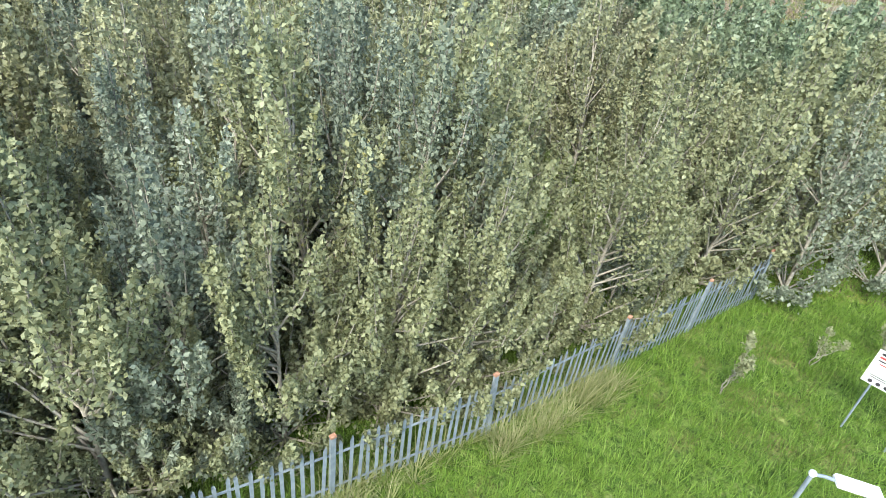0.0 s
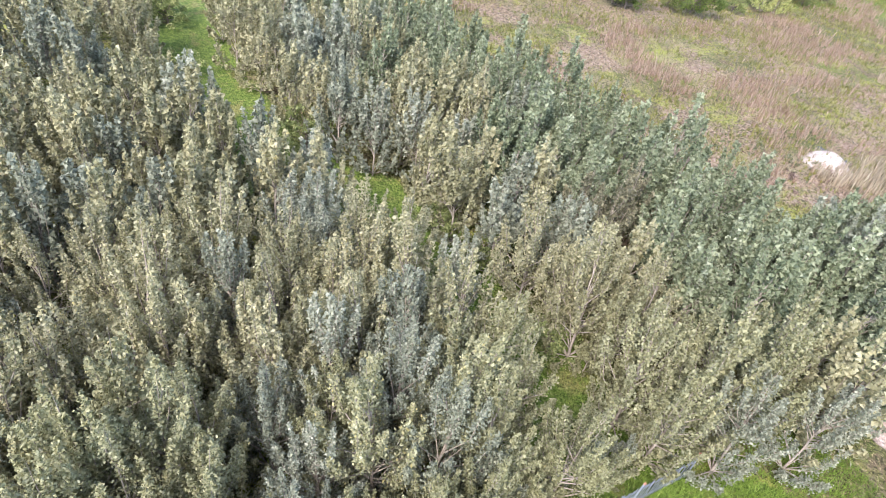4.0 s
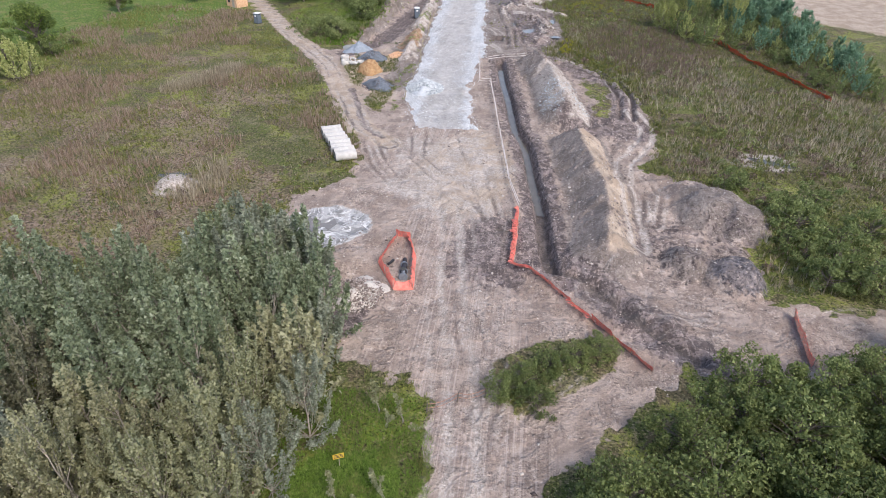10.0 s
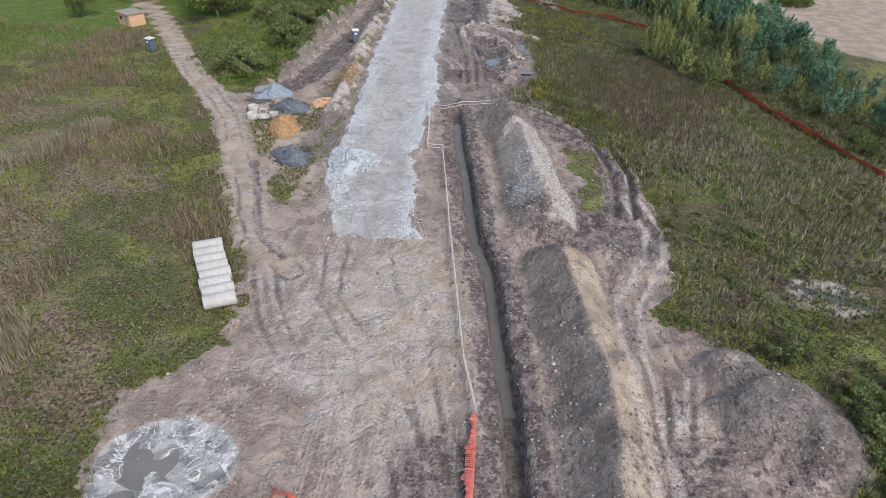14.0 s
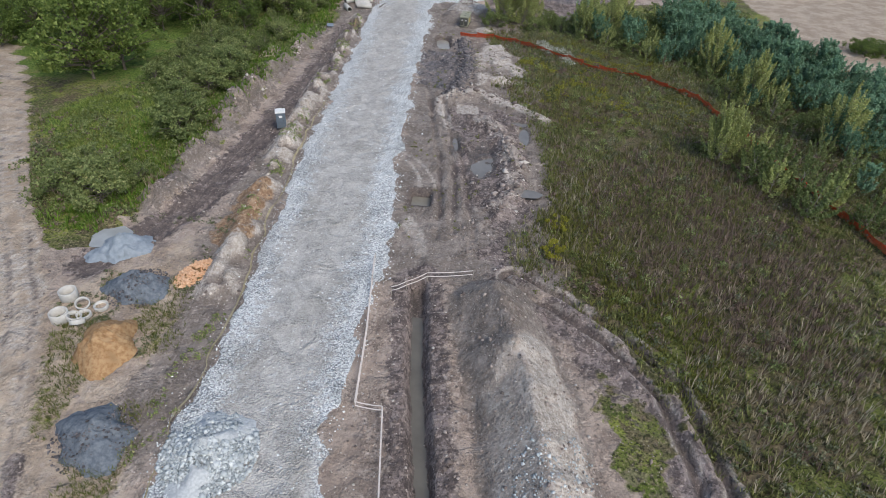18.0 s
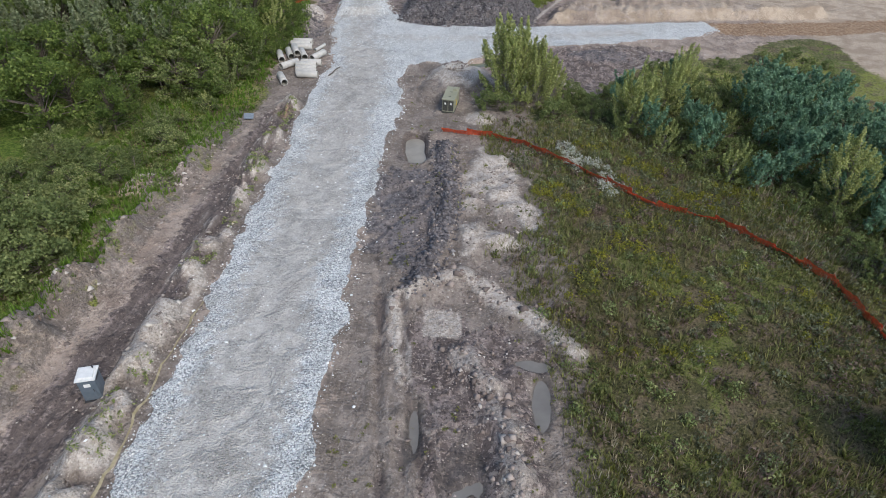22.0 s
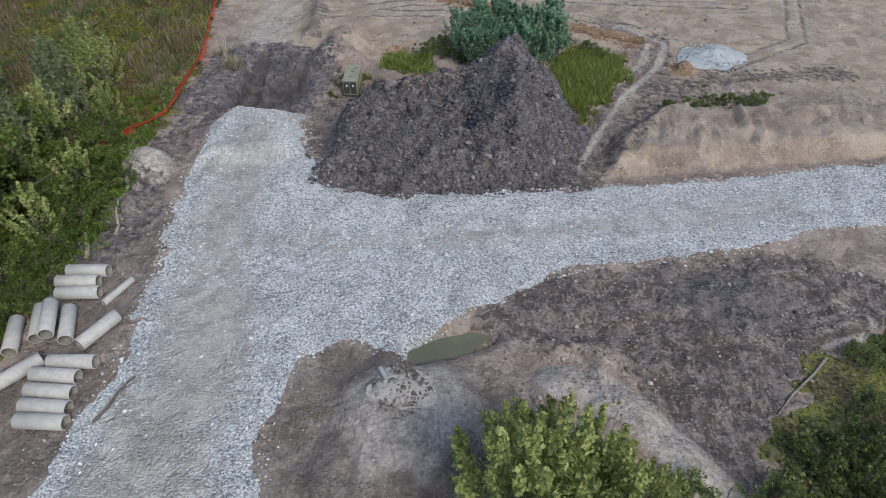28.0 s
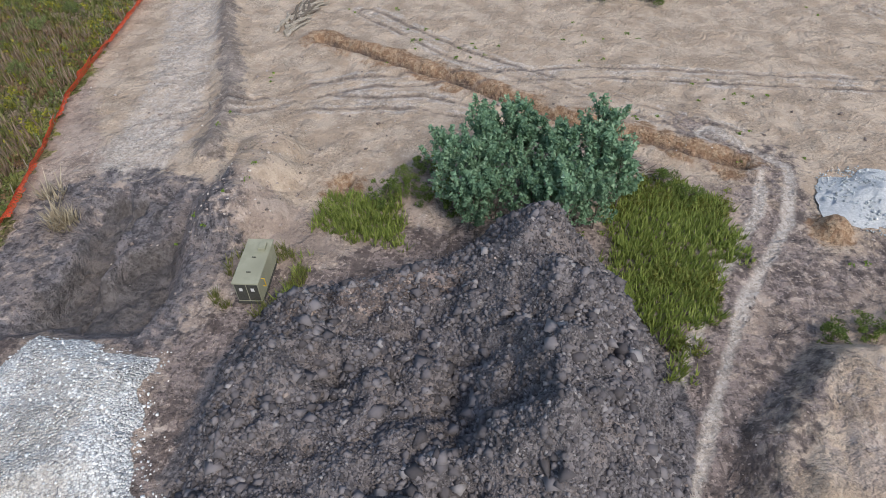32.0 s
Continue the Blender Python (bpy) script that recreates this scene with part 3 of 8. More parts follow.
HEAP_B = [(3.2, 112.8), (5.6, 103.7), (6.8, 94), (8.2, 87)]
BLACK = [(-14.3, 218.8), (-14.6, 229), (-13, 233.5), (-8, 235.2), (-3, 238), (0.5, 240), (4, 238.5), (5.8, 236), (8, 229), (6.5, 222), (0.5, 219.6), (-9, 218.3)]
CUT = [(9.5, 222.3), (21, 225), (40, 229.5), (60, 234), (60, 240), (46, 238), (30, 235.6), (21, 234.3), (15.5, 234), (10.4, 228)]
FIELD_TRACK = [(-15, 75), (-20.5, 80.5), (-24.3, 89), (-27.8, 96), (-33, 107), (-39.5, 116), (-45, 122.7), (-59.5, 144.5), (-64, 151), (-80, 170)]
MUD = [(-31.5, 114), (-28.5, 119), (-26.5, 124.2), (-25.4, 138), (-24, 153), (-23.6, 170), (-23.6, 184)]
WHEELS = [(0, -40), (0.1, 10), (0, 27), (-1.2, 36), (-3.2, 46), (-4.6, 56), (-6.8, 68), (-9, 78), (-10, 84)]
LOOP = [(14.2, 55), (14.2, 60), (14.0, 68), (14.6, 74), (18, 80.8), (19, 86), (17.5, 92)]
YARD_TRACK = [(6.3, 222.8), (9, 230), (12, 237), (16.2, 243.9), (17.6, 249), (14, 253)]
YARD_TRACK_2 = [(11.4, 229), (16, 238), (26, 242), (36, 244)]
GLADE = [(-110, 2), (-84, -1), (-71, -0.5), (-60, 0.6), (-51.5, 2.7), (-42, 7.5), (-32.5, 13.2), (-25, 15.6), (-18, 17), (-13, 17.6)]
PAD_TRACKS = [[(-0.5, 38), (-3, 48), (-6.5, 56), (-11, 63), (-15.5, 70), (-18, 76)], [(0.3, 30), (2, 38), (1.5, 48), (-1, 60), (-4, 72), (-6, 80)], [(3, 30), (6, 34), (9, 38), (6, 44), (1, 50)],
              [(2.5, 46), (-1, 56), (-5, 64), (-11, 72), (-12, 80)], [(9, 47), (13, 44), (18, 44.5), (27, 46), (40, 48.5)], [(12, 50), (17, 46), (24, 44)],
              [(16, 60), (17, 66), (15, 72)]]
DEEP_TRACKS = [[(5.0, 116.8), (9, 113.8), (12.8, 110.4), (16.2, 105.2), (17.4, 98), (16.6, 89)]]
RUTS = [[(-2.4, 122), (-2.4, 126.8), (-2.9, 131.5), (-3.3, 137), (-4.7, 143.6), (-6, 152.9), (-7.6, 160)], [(1.2, 122), (0.7, 127.1), (0.2, 130.3), (-0.3, 133.9), (-1.2, 139.4), (-3.6, 148.2), (-4.4, 154)],
        [(-0.9, 123), (-1.2, 131), (-1.6, 136), (-3.0, 142)], [(-9, 160), (-6.4, 165), (-4.6, 167.5), (-3.4, 172)], [(-9.2, 168), (-6.6, 170.6), (-4.8, 171.5)], [(-10, 175), (-7, 170.5), (-4, 166), (-3, 160)]]
CLOD_BANK = [(3.6, 127.6), (4.9, 131), (5.0, 136.5), (4.4, 142), (3.0, 145.4), (0.8, 148.4)]
BLACK_BERM = [(-3.4, 155.5), (-2.4, 161), (-1.9, 167), (-2.6, 173), (-3.4, 178.6)]
CREST = [(-4.7, 153.7), (-2.2, 156), (0.4, 157.3), (3.8, 154.4), (6.9, 152), (8.8, 150)]
LOW_PUDDLES = [(1.4, 137.6, 1.25, 3.3), (-2.0, 142, 0.45, 2.0), (6.4, 145, 0.55, 2.0), (6.2, 130.8, 1.3, 0.6), (5.8, 148.3, 1.2, 0.5)]
BANK_HEAPS = [(-30.0, 125.4, 2.3, 1.5), (-30.8, 145.4, 2.6, 1.7), (-31.2, 159, 2.2, 1.3), (-32, 166.6, 2.0, 1.2), (-29.8, 174, 2.0, 1.2), (-30.4, 134, 1.5, 0.7), (-30.2, 152, 1.7, 0.9), (-28.6, 168, 1.5, 0.7)]
GOUGES = [(-27.2, 230.4), (-28.2, 236.4), (-28, 241.8), (-22.8, 242.6), (-20.8, 238), (-18.9, 231.4), (-22.6, 230.6)]
YARD = [(-19.2, 86), (-22.6, 89), (-26.4, 96.5), (-30, 105), (-28.4, 113), (-22, 112), (-20, 104), (-18.6, 96)]
MEADOW = [(-52, 140), (-47, 150.6), (-42, 150.6), (-39, 146.4), (-36.8, 144), (-37, 139), (-33.2, 135), (-31.6, 129), (-34, 127.6), (-40.6, 130)]
YARD_TRACKS = [[(-29, 250), (-20, 254), (-8, 255.5), (4, 252)], [(-27, 246), (-24, 252), (-14, 258), (6, 262), (30, 262)], [(17, 252), (6, 258), (-6, 264), (-16, 272)], [(24, 244), (34, 252), (38, 268), (30, 290)], [(8, 206), (14, 208), (22, 211)], [(10, 202), (16, 205), (24, 208)]]
HAUL_BANK = [(-22.2, 246.5), (-23.4, 254), (-25.6, 260), (-28, 265), (-33, 279), (-37, 294)]


def height(x, y):
    """The lie of the land."""
    z = 0.35 * (vnoise(x, y, 30, 1) - 0.5) + 0.12 * (vnoise(x, y, 3.0, 2) - 0.5)
    far = np.hypot(x, y - 120)
    z = z + np.clip(far - 160, 0, 900) * 0.012 * (vnoise(x, y, 260, 3) - 0.3)
    dirt = soft(area_dist(x, y, DIRT), 0.8)
    rough = vnoise(x, y, 1.1, 5, 3) - 0.5
    grooves = vnoise(x * 3.2, y * 0.5, 2.2, 6, 3) - 0.5
    z = z + dirt * (0.30 * rough + 0.14 * grooves * soft(np.abs(x + 2) - 4, 3) + 0.10 * (vnoise(x, y, 0.9, 71, 2) - 0.5))
    for p, w in ((TRENCH_END, 3), ([(4.5, 122), (4.2, 135), (2.5, 147)], 3), (BLACK_BERM, 3), ([(14, 88), (20, 56)], 4), ([(8, 206), (22, 210)], 5), ([(-18, 239), (-17.6, 247)], 3)):
        z = z + (0.75 * (vnoise(x, y, 1.3, 72, 3) - 0.5) + 0.75 * (0.5 - np.abs(2 * vnoise(x, y, 3.2, 73, 2) - 1))) * soft(w - line_dist(x, y, p), 1.5)
    gd = area_dist(x, y, GRAVEL)
    g = soft(gd + 0.5, 0.7)
    z = z * (1 - 0.85 * g) + 0.22 * g + 0.05 * g * (vnoise(x, y, 0.8, 8) - 0.5)
    tip = area_dist(x, y, [(-25.4, 219), (-26, 226.5), (-25, 229.6), (-18.4, 228.8), (-16.8, 222.5)])
    z = z + np.clip(tip * 0.6 + 0.2, 0, 0.9) * (0.6 + 0.7 * vnoise(x, y, 2.6, 78, 2))
    ridge = 0.5 + 0.5 * vnoise(x, y, 4, 9)
    # spoil banks beside the trench
    for pts, top, slope, seed in ((HEAP_A, 3.1, 0.82, 3), (HEAP_B, 3.3, 0.85, 8)):
        z = np.maximum(z, top * 0.86 - line_dist(x, y, pts) * slope * 0.93 + 0.22 * rough)
        rng, ys = np.random.default_rng(seed), [p[1] for p in pts]
        py = min(ys) + 0.4
        while py < max(ys):
            px = np.interp(py, sorted(ys), [p[0] for p in sorted(pts, key=lambda p: p[1])]) + rng.normal(0, 0.3)
            d = np.hypot(x - px, (y - py) / 1.25)
            z = np.maximum(z, top * rng.uniform(0.84, 1.1) - d * slope * (0.9 + 0.2 * vnoise(x, y, 1.8, 148, 2)) + 0.18 * rough)
            py += rng.uniform(2.0, 4.8)
    side = np.clip(1 - np.abs(line_dist(x, y, TRENCH) - 2.3) / 1.6, 0, 1) * (x > -3.2)
    z = z + 0.35 * side * ridge
    for cx, cy, r, top in ((22.8, 63.0, 4.8, 2.5), (25.6, 60.5, 3.6, 2.0), (18.6, 52.8, 2.8, 1.7), (22.2, 51.0, 3.0, 2.2), (21, 66.8, 3.4, 1.5), (-37.2, 60.4, 2.3, 1.0), (-13.6, 48.6, 2.6, 0.8),
                           (-3.2, 197.6, 5.2, 1.3), (-5.6, 193.5, 3.4, 0.8), (0.2, 186, 1.8, 0.5), (-29.2, 219.2, 2.6, 1.7), (-28.6, 214, 2.2, 0.9), (-33, 120.5, 1.8, 1.0), (-31, 150, 2.4, 1.1),
                           (-30, 146, 1.7, 0.9), (-18.2, 240.6, 3.4, 2.0), (-17.8, 244, 3.4, 1.9), (-17.8, 247.2, 2.8, 1.3), (19.6, 243.2, 1.2, 0.9), (8.6, 198.5, 3.2, 0.9), (11.4, 196.4, 2.4, 0.7), (5.6, 200.5, 2.2, 0.7)):
        d = np.hypot(x - cx, y - cy) * (0.8 + 0.45 * vnoise(x, y, 2.5, int(cx * 7) % 50, 2))
        z = np.maximum(z, z * 0.3 + top * np.clip(1.25 - (d / r) ** 1.6 * 1.25, 0, 1) + 0.12 * rough)
    z = z + 1.15 * np.clip(1 - line_dist(x, y, CLOD_BANK) / 1.9, 0, 1) * (0.25 + 1.1 * vnoise(x, y, 1.9, 141, 3)) + 0.75 * np.clip(1 - line_dist(x, y, CREST) / 1.5, 0, 1) * (0.3 + 0.9 * vnoise(x, y, 2.2, 142, 2))
    z = z + 1.0 * np.clip(1 - line_dist(x, y, BLACK_BERM) / 1.3, 0, 1) * (0.2 + 1.2 * vnoise(x, y, 1.5, 143, 3))
    z = z + 0.9 * soft(area_dist(x, y, [(0.2, 160), (-0.8, 172), (0.6, 179), (4.2, 177.5), (5.6, 170), (4.6, 162)]), 1.0) * np.clip(vnoise(x, y, 2.8, 205) * 2 - 0.7, 0, 1)
    for cx, cy, r, top in BANK_HEAPS:
        z = z + top * np.clip(1.15 - np.hypot(x - cx, (y - cy) / 1.25) / r * (0.75 + 0.5 * vnoise(x, y, 1.6, 144, 2)), 0, 1)
    for cx, cy, rx, ry in LOW_PUDDLES:
        z = z - 0.4 * soft(1.15 - np.hypot((x - cx) / rx, (y - cy) / ry), 0.25)
    bd = area_dist(x, y, BLACK)
    heap = np.clip(bd * 0.75, 0, 1.5) + np.clip(2.9 - line_dist(x, y, [(1.2, 237.2), (1.8, 231), (2.2, 225)]) * 0.62, 0, 3) * soft(bd, 0.6)
    heap = heap + np.clip(1.2 - line_dist(x, y, [(-11.5, 228), (-8, 224.5)]) * 0.5, 0, 2) * soft(bd, 0.6)
    z = z + heap * (0.7 + 0.6 * vnoise(x, y, 2.2, 14, 3)) + soft(bd, 0.8) * (2.3 * (0.4 - np.abs(2 * vnoise(x, y, 4.2, 74, 2) - 1)) + 1.1 * (0.45 - np.abs(2 * vnoise(x, y, 1.4, 75, 2) - 1))) + soft(bd, 0.5) * 0.35 * (vnoise(x, y, 0.9, 15, 3) - 0.5)
    cd = area_dist(x, y, CUT)
    z = z + np.clip(cd * 1.0, 0, 1.5) * (0.7 + 0.65 * vnoise(x * 2.2, y * 0.6, 1.5, 16, 2))
    # windrow along the road's far side, and the banks of the muddy lane
    wl = line_dist(x, y, [(-19.5, 112), (-20.8, 125), (-21.6, 142), (-22.2, 157), (-22.6, 172), (-23.2, 186)])
    z = z + np.clip(1.3 - wl / 1.4, 0, 1) * (0.25 + 1.3 * np.clip(vnoise(x, y, 1.7, 17, 2) * 3 - 1.1, 0, 1) ** 0.6 + 0.2 * rough)
    z = z + 1.0 * np.clip(1 - line_dist(x, y, HAUL_BANK) / 1.8, 0, 1) * (0.3 + 0.9 * vnoise(x, y, 2.6, 80, 3))
    z = z - 0.18 * np.clip(1 - line_dist(x, y, MUD) / 2.2, 0, 1)
    bank = line_dist(x, y, [(-30.5, 124), (-30.4, 140), (-29.6, 157), (-29, 172)])
    z = z + 1.15 * np.clip(1 - bank / 2.0, 0, 1) * (0.1 + 1.5 * np.clip(vnoise(x, y, 1.8, 18, 3) * 2.4 - 0.7, 0, 1))
    # wheel ruts
    for pts, gap in ((WHEELS, 0.95), (FIELD_TRACK, 0.9), (LOOP, 0.85), (YARD_TRACK, 0.9), (MUD, 1.0), *((p, 0.9) for p in PAD_TRACKS + YARD_TRACKS + DEEP_TRACKS)):
        z = z - 0.10 * np.clip(1 - np.abs(line_dist(x, y, pts) - gap) / 0.3, 0, 1)
    lane_d = line_dist(x, y, MUD) + (vnoise(x, y, 3.0, 149, 2) - 0.5) * 0.6
    for gap in (0.4, 1.2):
        z = z - 0.24 * np.clip(1 - np.abs(lane_d - gap) / 0.28, 0, 1) * (0.4 + 0.9 * vnoise(x, y, 6, 150, 2))
    for pts in RUTS:
        d = line_dist(x, y, pts) + (vnoise(x, y, 2.0, 145, 2) - 0.5) * 0.5
        z = z - 0.3 * np.clip(1.3 - d / 0.3, 0, 1) * (0.5 + 0.7 * vnoise(x, y, 5, 146, 2)) + 0.22 * np.clip(1 - np.abs(d - 0.65) / 0.3, 0, 1) * vnoise(x, y, 1.2, 147, 2)
    for pts in DEEP_TRACKS:
        d = np.abs(line_dist(x, y, pts) - 0.9)
        z = z - 0.45 * np.clip(1.2 - d / 0.35, 0, 1) + 0.42 * np.clip(1 - np.abs(d - 0.75) / 0.4, 0, 1) * vnoise(x, y, 1.2, 79, 2)
    # trench and pits
    z = z - 1.3 * np.clip((0.95 - line_dist(x, y, TRENCH)) / 0.5, 0, 1)
    z = z - 0.7 * np.clip((0.8 - line_dist(x, y, TRENCH_END)) / 0.5, 0, 1)
    for x0, x1, y0, y1, depth in ((-5.7, -3.6, 127.4, 130.4, 1.3), (-8.4, -5.4, 186, 197, 0.2), (-12.5, -11.5, 243.2, 245.2, 0.8), (-26.4, -24.2, 231.6, 236.6, 0.6)):
        d = np.minimum(np.minimum(x - x0, x1 - x), np.minimum(y - y0, y1 - y))
        z = z - depth * np.clip(d / 0.3 + 0.5, 0, 1)
    z = z - 1.2 * soft(1.15 - line_dist(x, y, [(-6.9, 180.6), (-6.7, 178.6), (-6.0, 176.4)]), 0.3)
    z = z - 0.7 * soft(0.9 - line_dist(x, y, [(-3.6, 202.2), (-1.6, 203.4), (0.6, 204.2)]), 0.4)
    z = z - 0.35 * np.clip(0.9 - np.hypot((x + 17) / 5.2, (y - 54.5) / 4.2), 0, 0.5)
    gouge = soft(area_dist(x, y, GOUGES), 0.8)
    z = z - gouge * (0.2 + 1.25 * soft((vnoise(x * 1.5, y * 0.5, 2.4, 191, 2) - 0.5) * 6, 0.35) + 0.7 * (vnoise(x, y, 0.9, 192, 2) - 0.5))
    red = line_dist(x, y, [(-19, 265.5), (-6.2, 259.6), (2.6, 254.5), (9, 252.1), (15.5, 249.5)])
    z = z - 1.1 * np.clip(1.3 - red / 0.55, 0, 1) + 0.5 * np.clip(1 - np.abs(red - 1.3) / 0.8, 0, 1) * vnoise(x, y, 2, 76, 2)
    return z


def covers(x, y):
    """What covers the ground, with some painted shade, from 0 to 1 each."""
    out = {}
    n4, n10, n2 = vnoise(x, y, 4, 21), vnoise(x, y, 12, 22), vnoise(x, y, 1.6, 23)
    n1 = vnoise(x, y, 0.8, 24, 2)
    dirt = soft(area_dist(x, y, DIRT) + (n4 - 0.5) * 1.8 + (n2 - 0.5) * 2.4 + (n1 - 0.5) * 1.6, 0.4) * (1 - soft(area_dist(x, y, SCRUB), 0.5)) * (1 - 0.75 * soft(area_dist(x, y, VERGE) + (n2 - 0.5) * 3.5 + (n4 - 0.5) * 2, 0.6))
    yard = soft(area_dist(x, y, YARD) + (n2 - 0.5) * 1.5, 0.6) * soft((vnoise(x, y, 3.4, 201) - 0.5) * 7 + (n1 - 0.5) * 2.5, 0.6)
    dirt = dirt * (1 - 0.85 * yard)
    track = soft(1.9 - line_dist(x, y, FIELD_TRACK), 0.4)
    out["dirt"] = np.maximum(dirt, track)
    out["gravel"] = soft(area_dist(x, y, GRAVEL) + (n2 - 0.5) * 1.6 + (n4 - 0.5) * np.where(y < 88, 4.5, 1.0), 0.35)
    lane = line_dist(x, y, [(-9.5, 80), (-11.5, 100), (-12.6, 120), (-14.2, 150), (-15.6, 180), (-16.6, 200), (-19.5, 212), (-21.5, 226)])
    out["dust"] = np.maximum(soft(3.3 - lane + (n4 - 0.5) * 2.5, 1.5) * np.where(y > 206, 0.75, 1.1), 0.8 * soft(1.6 - line_dist(x, y, [(-18, 211), (-8, 212), (6, 215), (24, 220)]) + (n4 - 0.5) * 2, 1.5)) * 0.85
    out["lush"] = np.maximum.reduce([
        soft(5.0 - line_dist(x, y, GLADE) + (n4 - 0.5) * 3, 1.0), soft(area_dist(x, y, [(-14, -20), (-14, 20), (-9.6, 27.5), (-4.4, 28.5), (-3, 20), (-2.6, 0), (-3, -20)]), 0.5),
        soft(area_dist(x, y, [(-140, 60), (-95, 84), (-84, 100), (-74, 122), (-66, 140), (-60, 154), (-48, 150), (-36, 120), (-33, 130), (-34, 165), (-60, 210), (-160, 210)]) + (n10 - 0.5) * 14, 3),
        soft(area_dist(x, y, MEADOW) + 1 + (n4 - 0.5) * 3, 0.8), soft(area_dist(x, y, [(8.4, 231.2), (6.4, 234.4), (5, 240), (8, 247.4), (13.4, 245.6), (13.6, 241.4), (11.4, 236.6)]), 0.6), soft(area_dist(x, y, [(4, 273), (9, 266.8), (18, 262.6), (20, 268), (12, 278)]) + (n4 - 0.5) * 2, 0.6),
        soft(area_dist(x, y, [(-13, 240), (-12.5, 243), (-8, 243), (-7, 238.5)]), 0.6), 0.9 * soft(4 - np.hypot(x - 31, y - 57) + (n4 - 0.5) * 6, 2)])
    out["red"] = np.maximum.reduce([
        soft(area_dist(x, y, [(-92, 30), (-60, 27), (-33, 40), (-20, 48), (-24, 62), (-30, 80), (-42, 100), (-60, 112), (-85, 90)]) + (n10 - 0.5) * 26, 6) * (0.25 + 0.75 * soft((vnoise(x, y, 7, 204) - 0.47) * 9, 0.8)) * 0.8,
        soft(area_dist(x, y, [(-34, 226), (-60, 226), (-70, 290), (-43, 285), (-37, 254)]) + (n4 - 0.5) * 6, 2) * 0.9])
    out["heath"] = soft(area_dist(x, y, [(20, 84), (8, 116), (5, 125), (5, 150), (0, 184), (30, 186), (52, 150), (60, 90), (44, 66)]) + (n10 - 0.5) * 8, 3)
    churn = np.maximum.reduce([
        soft(2.0 - line_dist(x, y, MUD) + (n2 - 0.5) * 1.2, 0.6), soft(3.4 - line_dist(x, y, [(5, 119), (4.6, 127), (2.6, 134), (2, 146), (-1, 149)]) + (n4 - 0.5) * 5 + (n2 - 0.5) * 2, 0.8) * 0.8, soft(1.7 - line_dist(x, y, [(6.6, 149.4), (4.4, 148.6), (3, 150)]) + (n2 - 0.5) * 1.5, 0.6),
        soft(2.4 - line_dist(x, y, TRENCH_END) + (n2 - 0.5), 0.8), soft(2.2 - line_dist(x, y, TRENCH) + (n2 - 0.5), 0.6), soft(0.5 - line_dist(x, y, [(-16.4, 77), (-19, 79.6), (-21.4, 84), (-23, 89), (-25.6, 95)]) + (n2 - 0.5) * 0.9, 0.35), soft(6 - np.hypot((x - 0.5) / 0.9, (y - 53)) + (n4 - 0.5) * 6, 1.5) * 0.8,
        soft(4.5 - np.hypot(x + 13.5, y - 42) + (n4 - 0.5) * 5, 1), soft(6 - np.hypot((x - 20) / 1.3, y - 56) + (n4 - 0.5) * 6, 2) * 0.5, soft(5 - np.hypot((x - 13) / 1.6, y - 88) + (n4 - 0.5) * 6, 2),
        soft(area_dist(x, y, [(5, 210), (22, 214), (30, 211), (22, 204), (14, 195), (9, 203), (0, 205)]) + (n4 - 0.5) * 3, 1), soft(area_dist(x, y, [(-34, 222), (-28, 226), (-27, 243), (-20, 243), (-18, 229), (-26, 231), (-27, 216)]), 0.8)])
    bd = area_dist(x, y, BLACK)
    churn = np.maximum.reduce([churn, soft(3.4 + bd + (n4 - 0.5) * 4, 1.0) * 0.85, soft(2.8 - line_dist(x, y, YARD_TRACK) + (n4 - 0.5) * 5, 1.0) * 0.62, soft(2.2 - line_dist(x, y, YARD_TRACK_2) + (n4 - 0.5) * 5, 1.0) * 0.6,
                               soft(area_dist(x, y, [(12.8, 106), (16, 100), (19, 90), (19, 80), (12.5, 82), (10.5, 90)]) + (n4 - 0.5) * 5, 1.0) * 0.8, soft(2.2 - line_dist(x, y, [(9, 113), (14, 104), (18, 95)]) + (n2 - 0.5) * 2, 0.8)])
    out["churn"] = churn * out["dirt"]
    brown_top = soft(2.2 - line_dist(x, y, [(-14.6, 231.4), (-8, 233.6), (-3, 237.2)]) + (n4 - 0.5) * 3, 1.0)
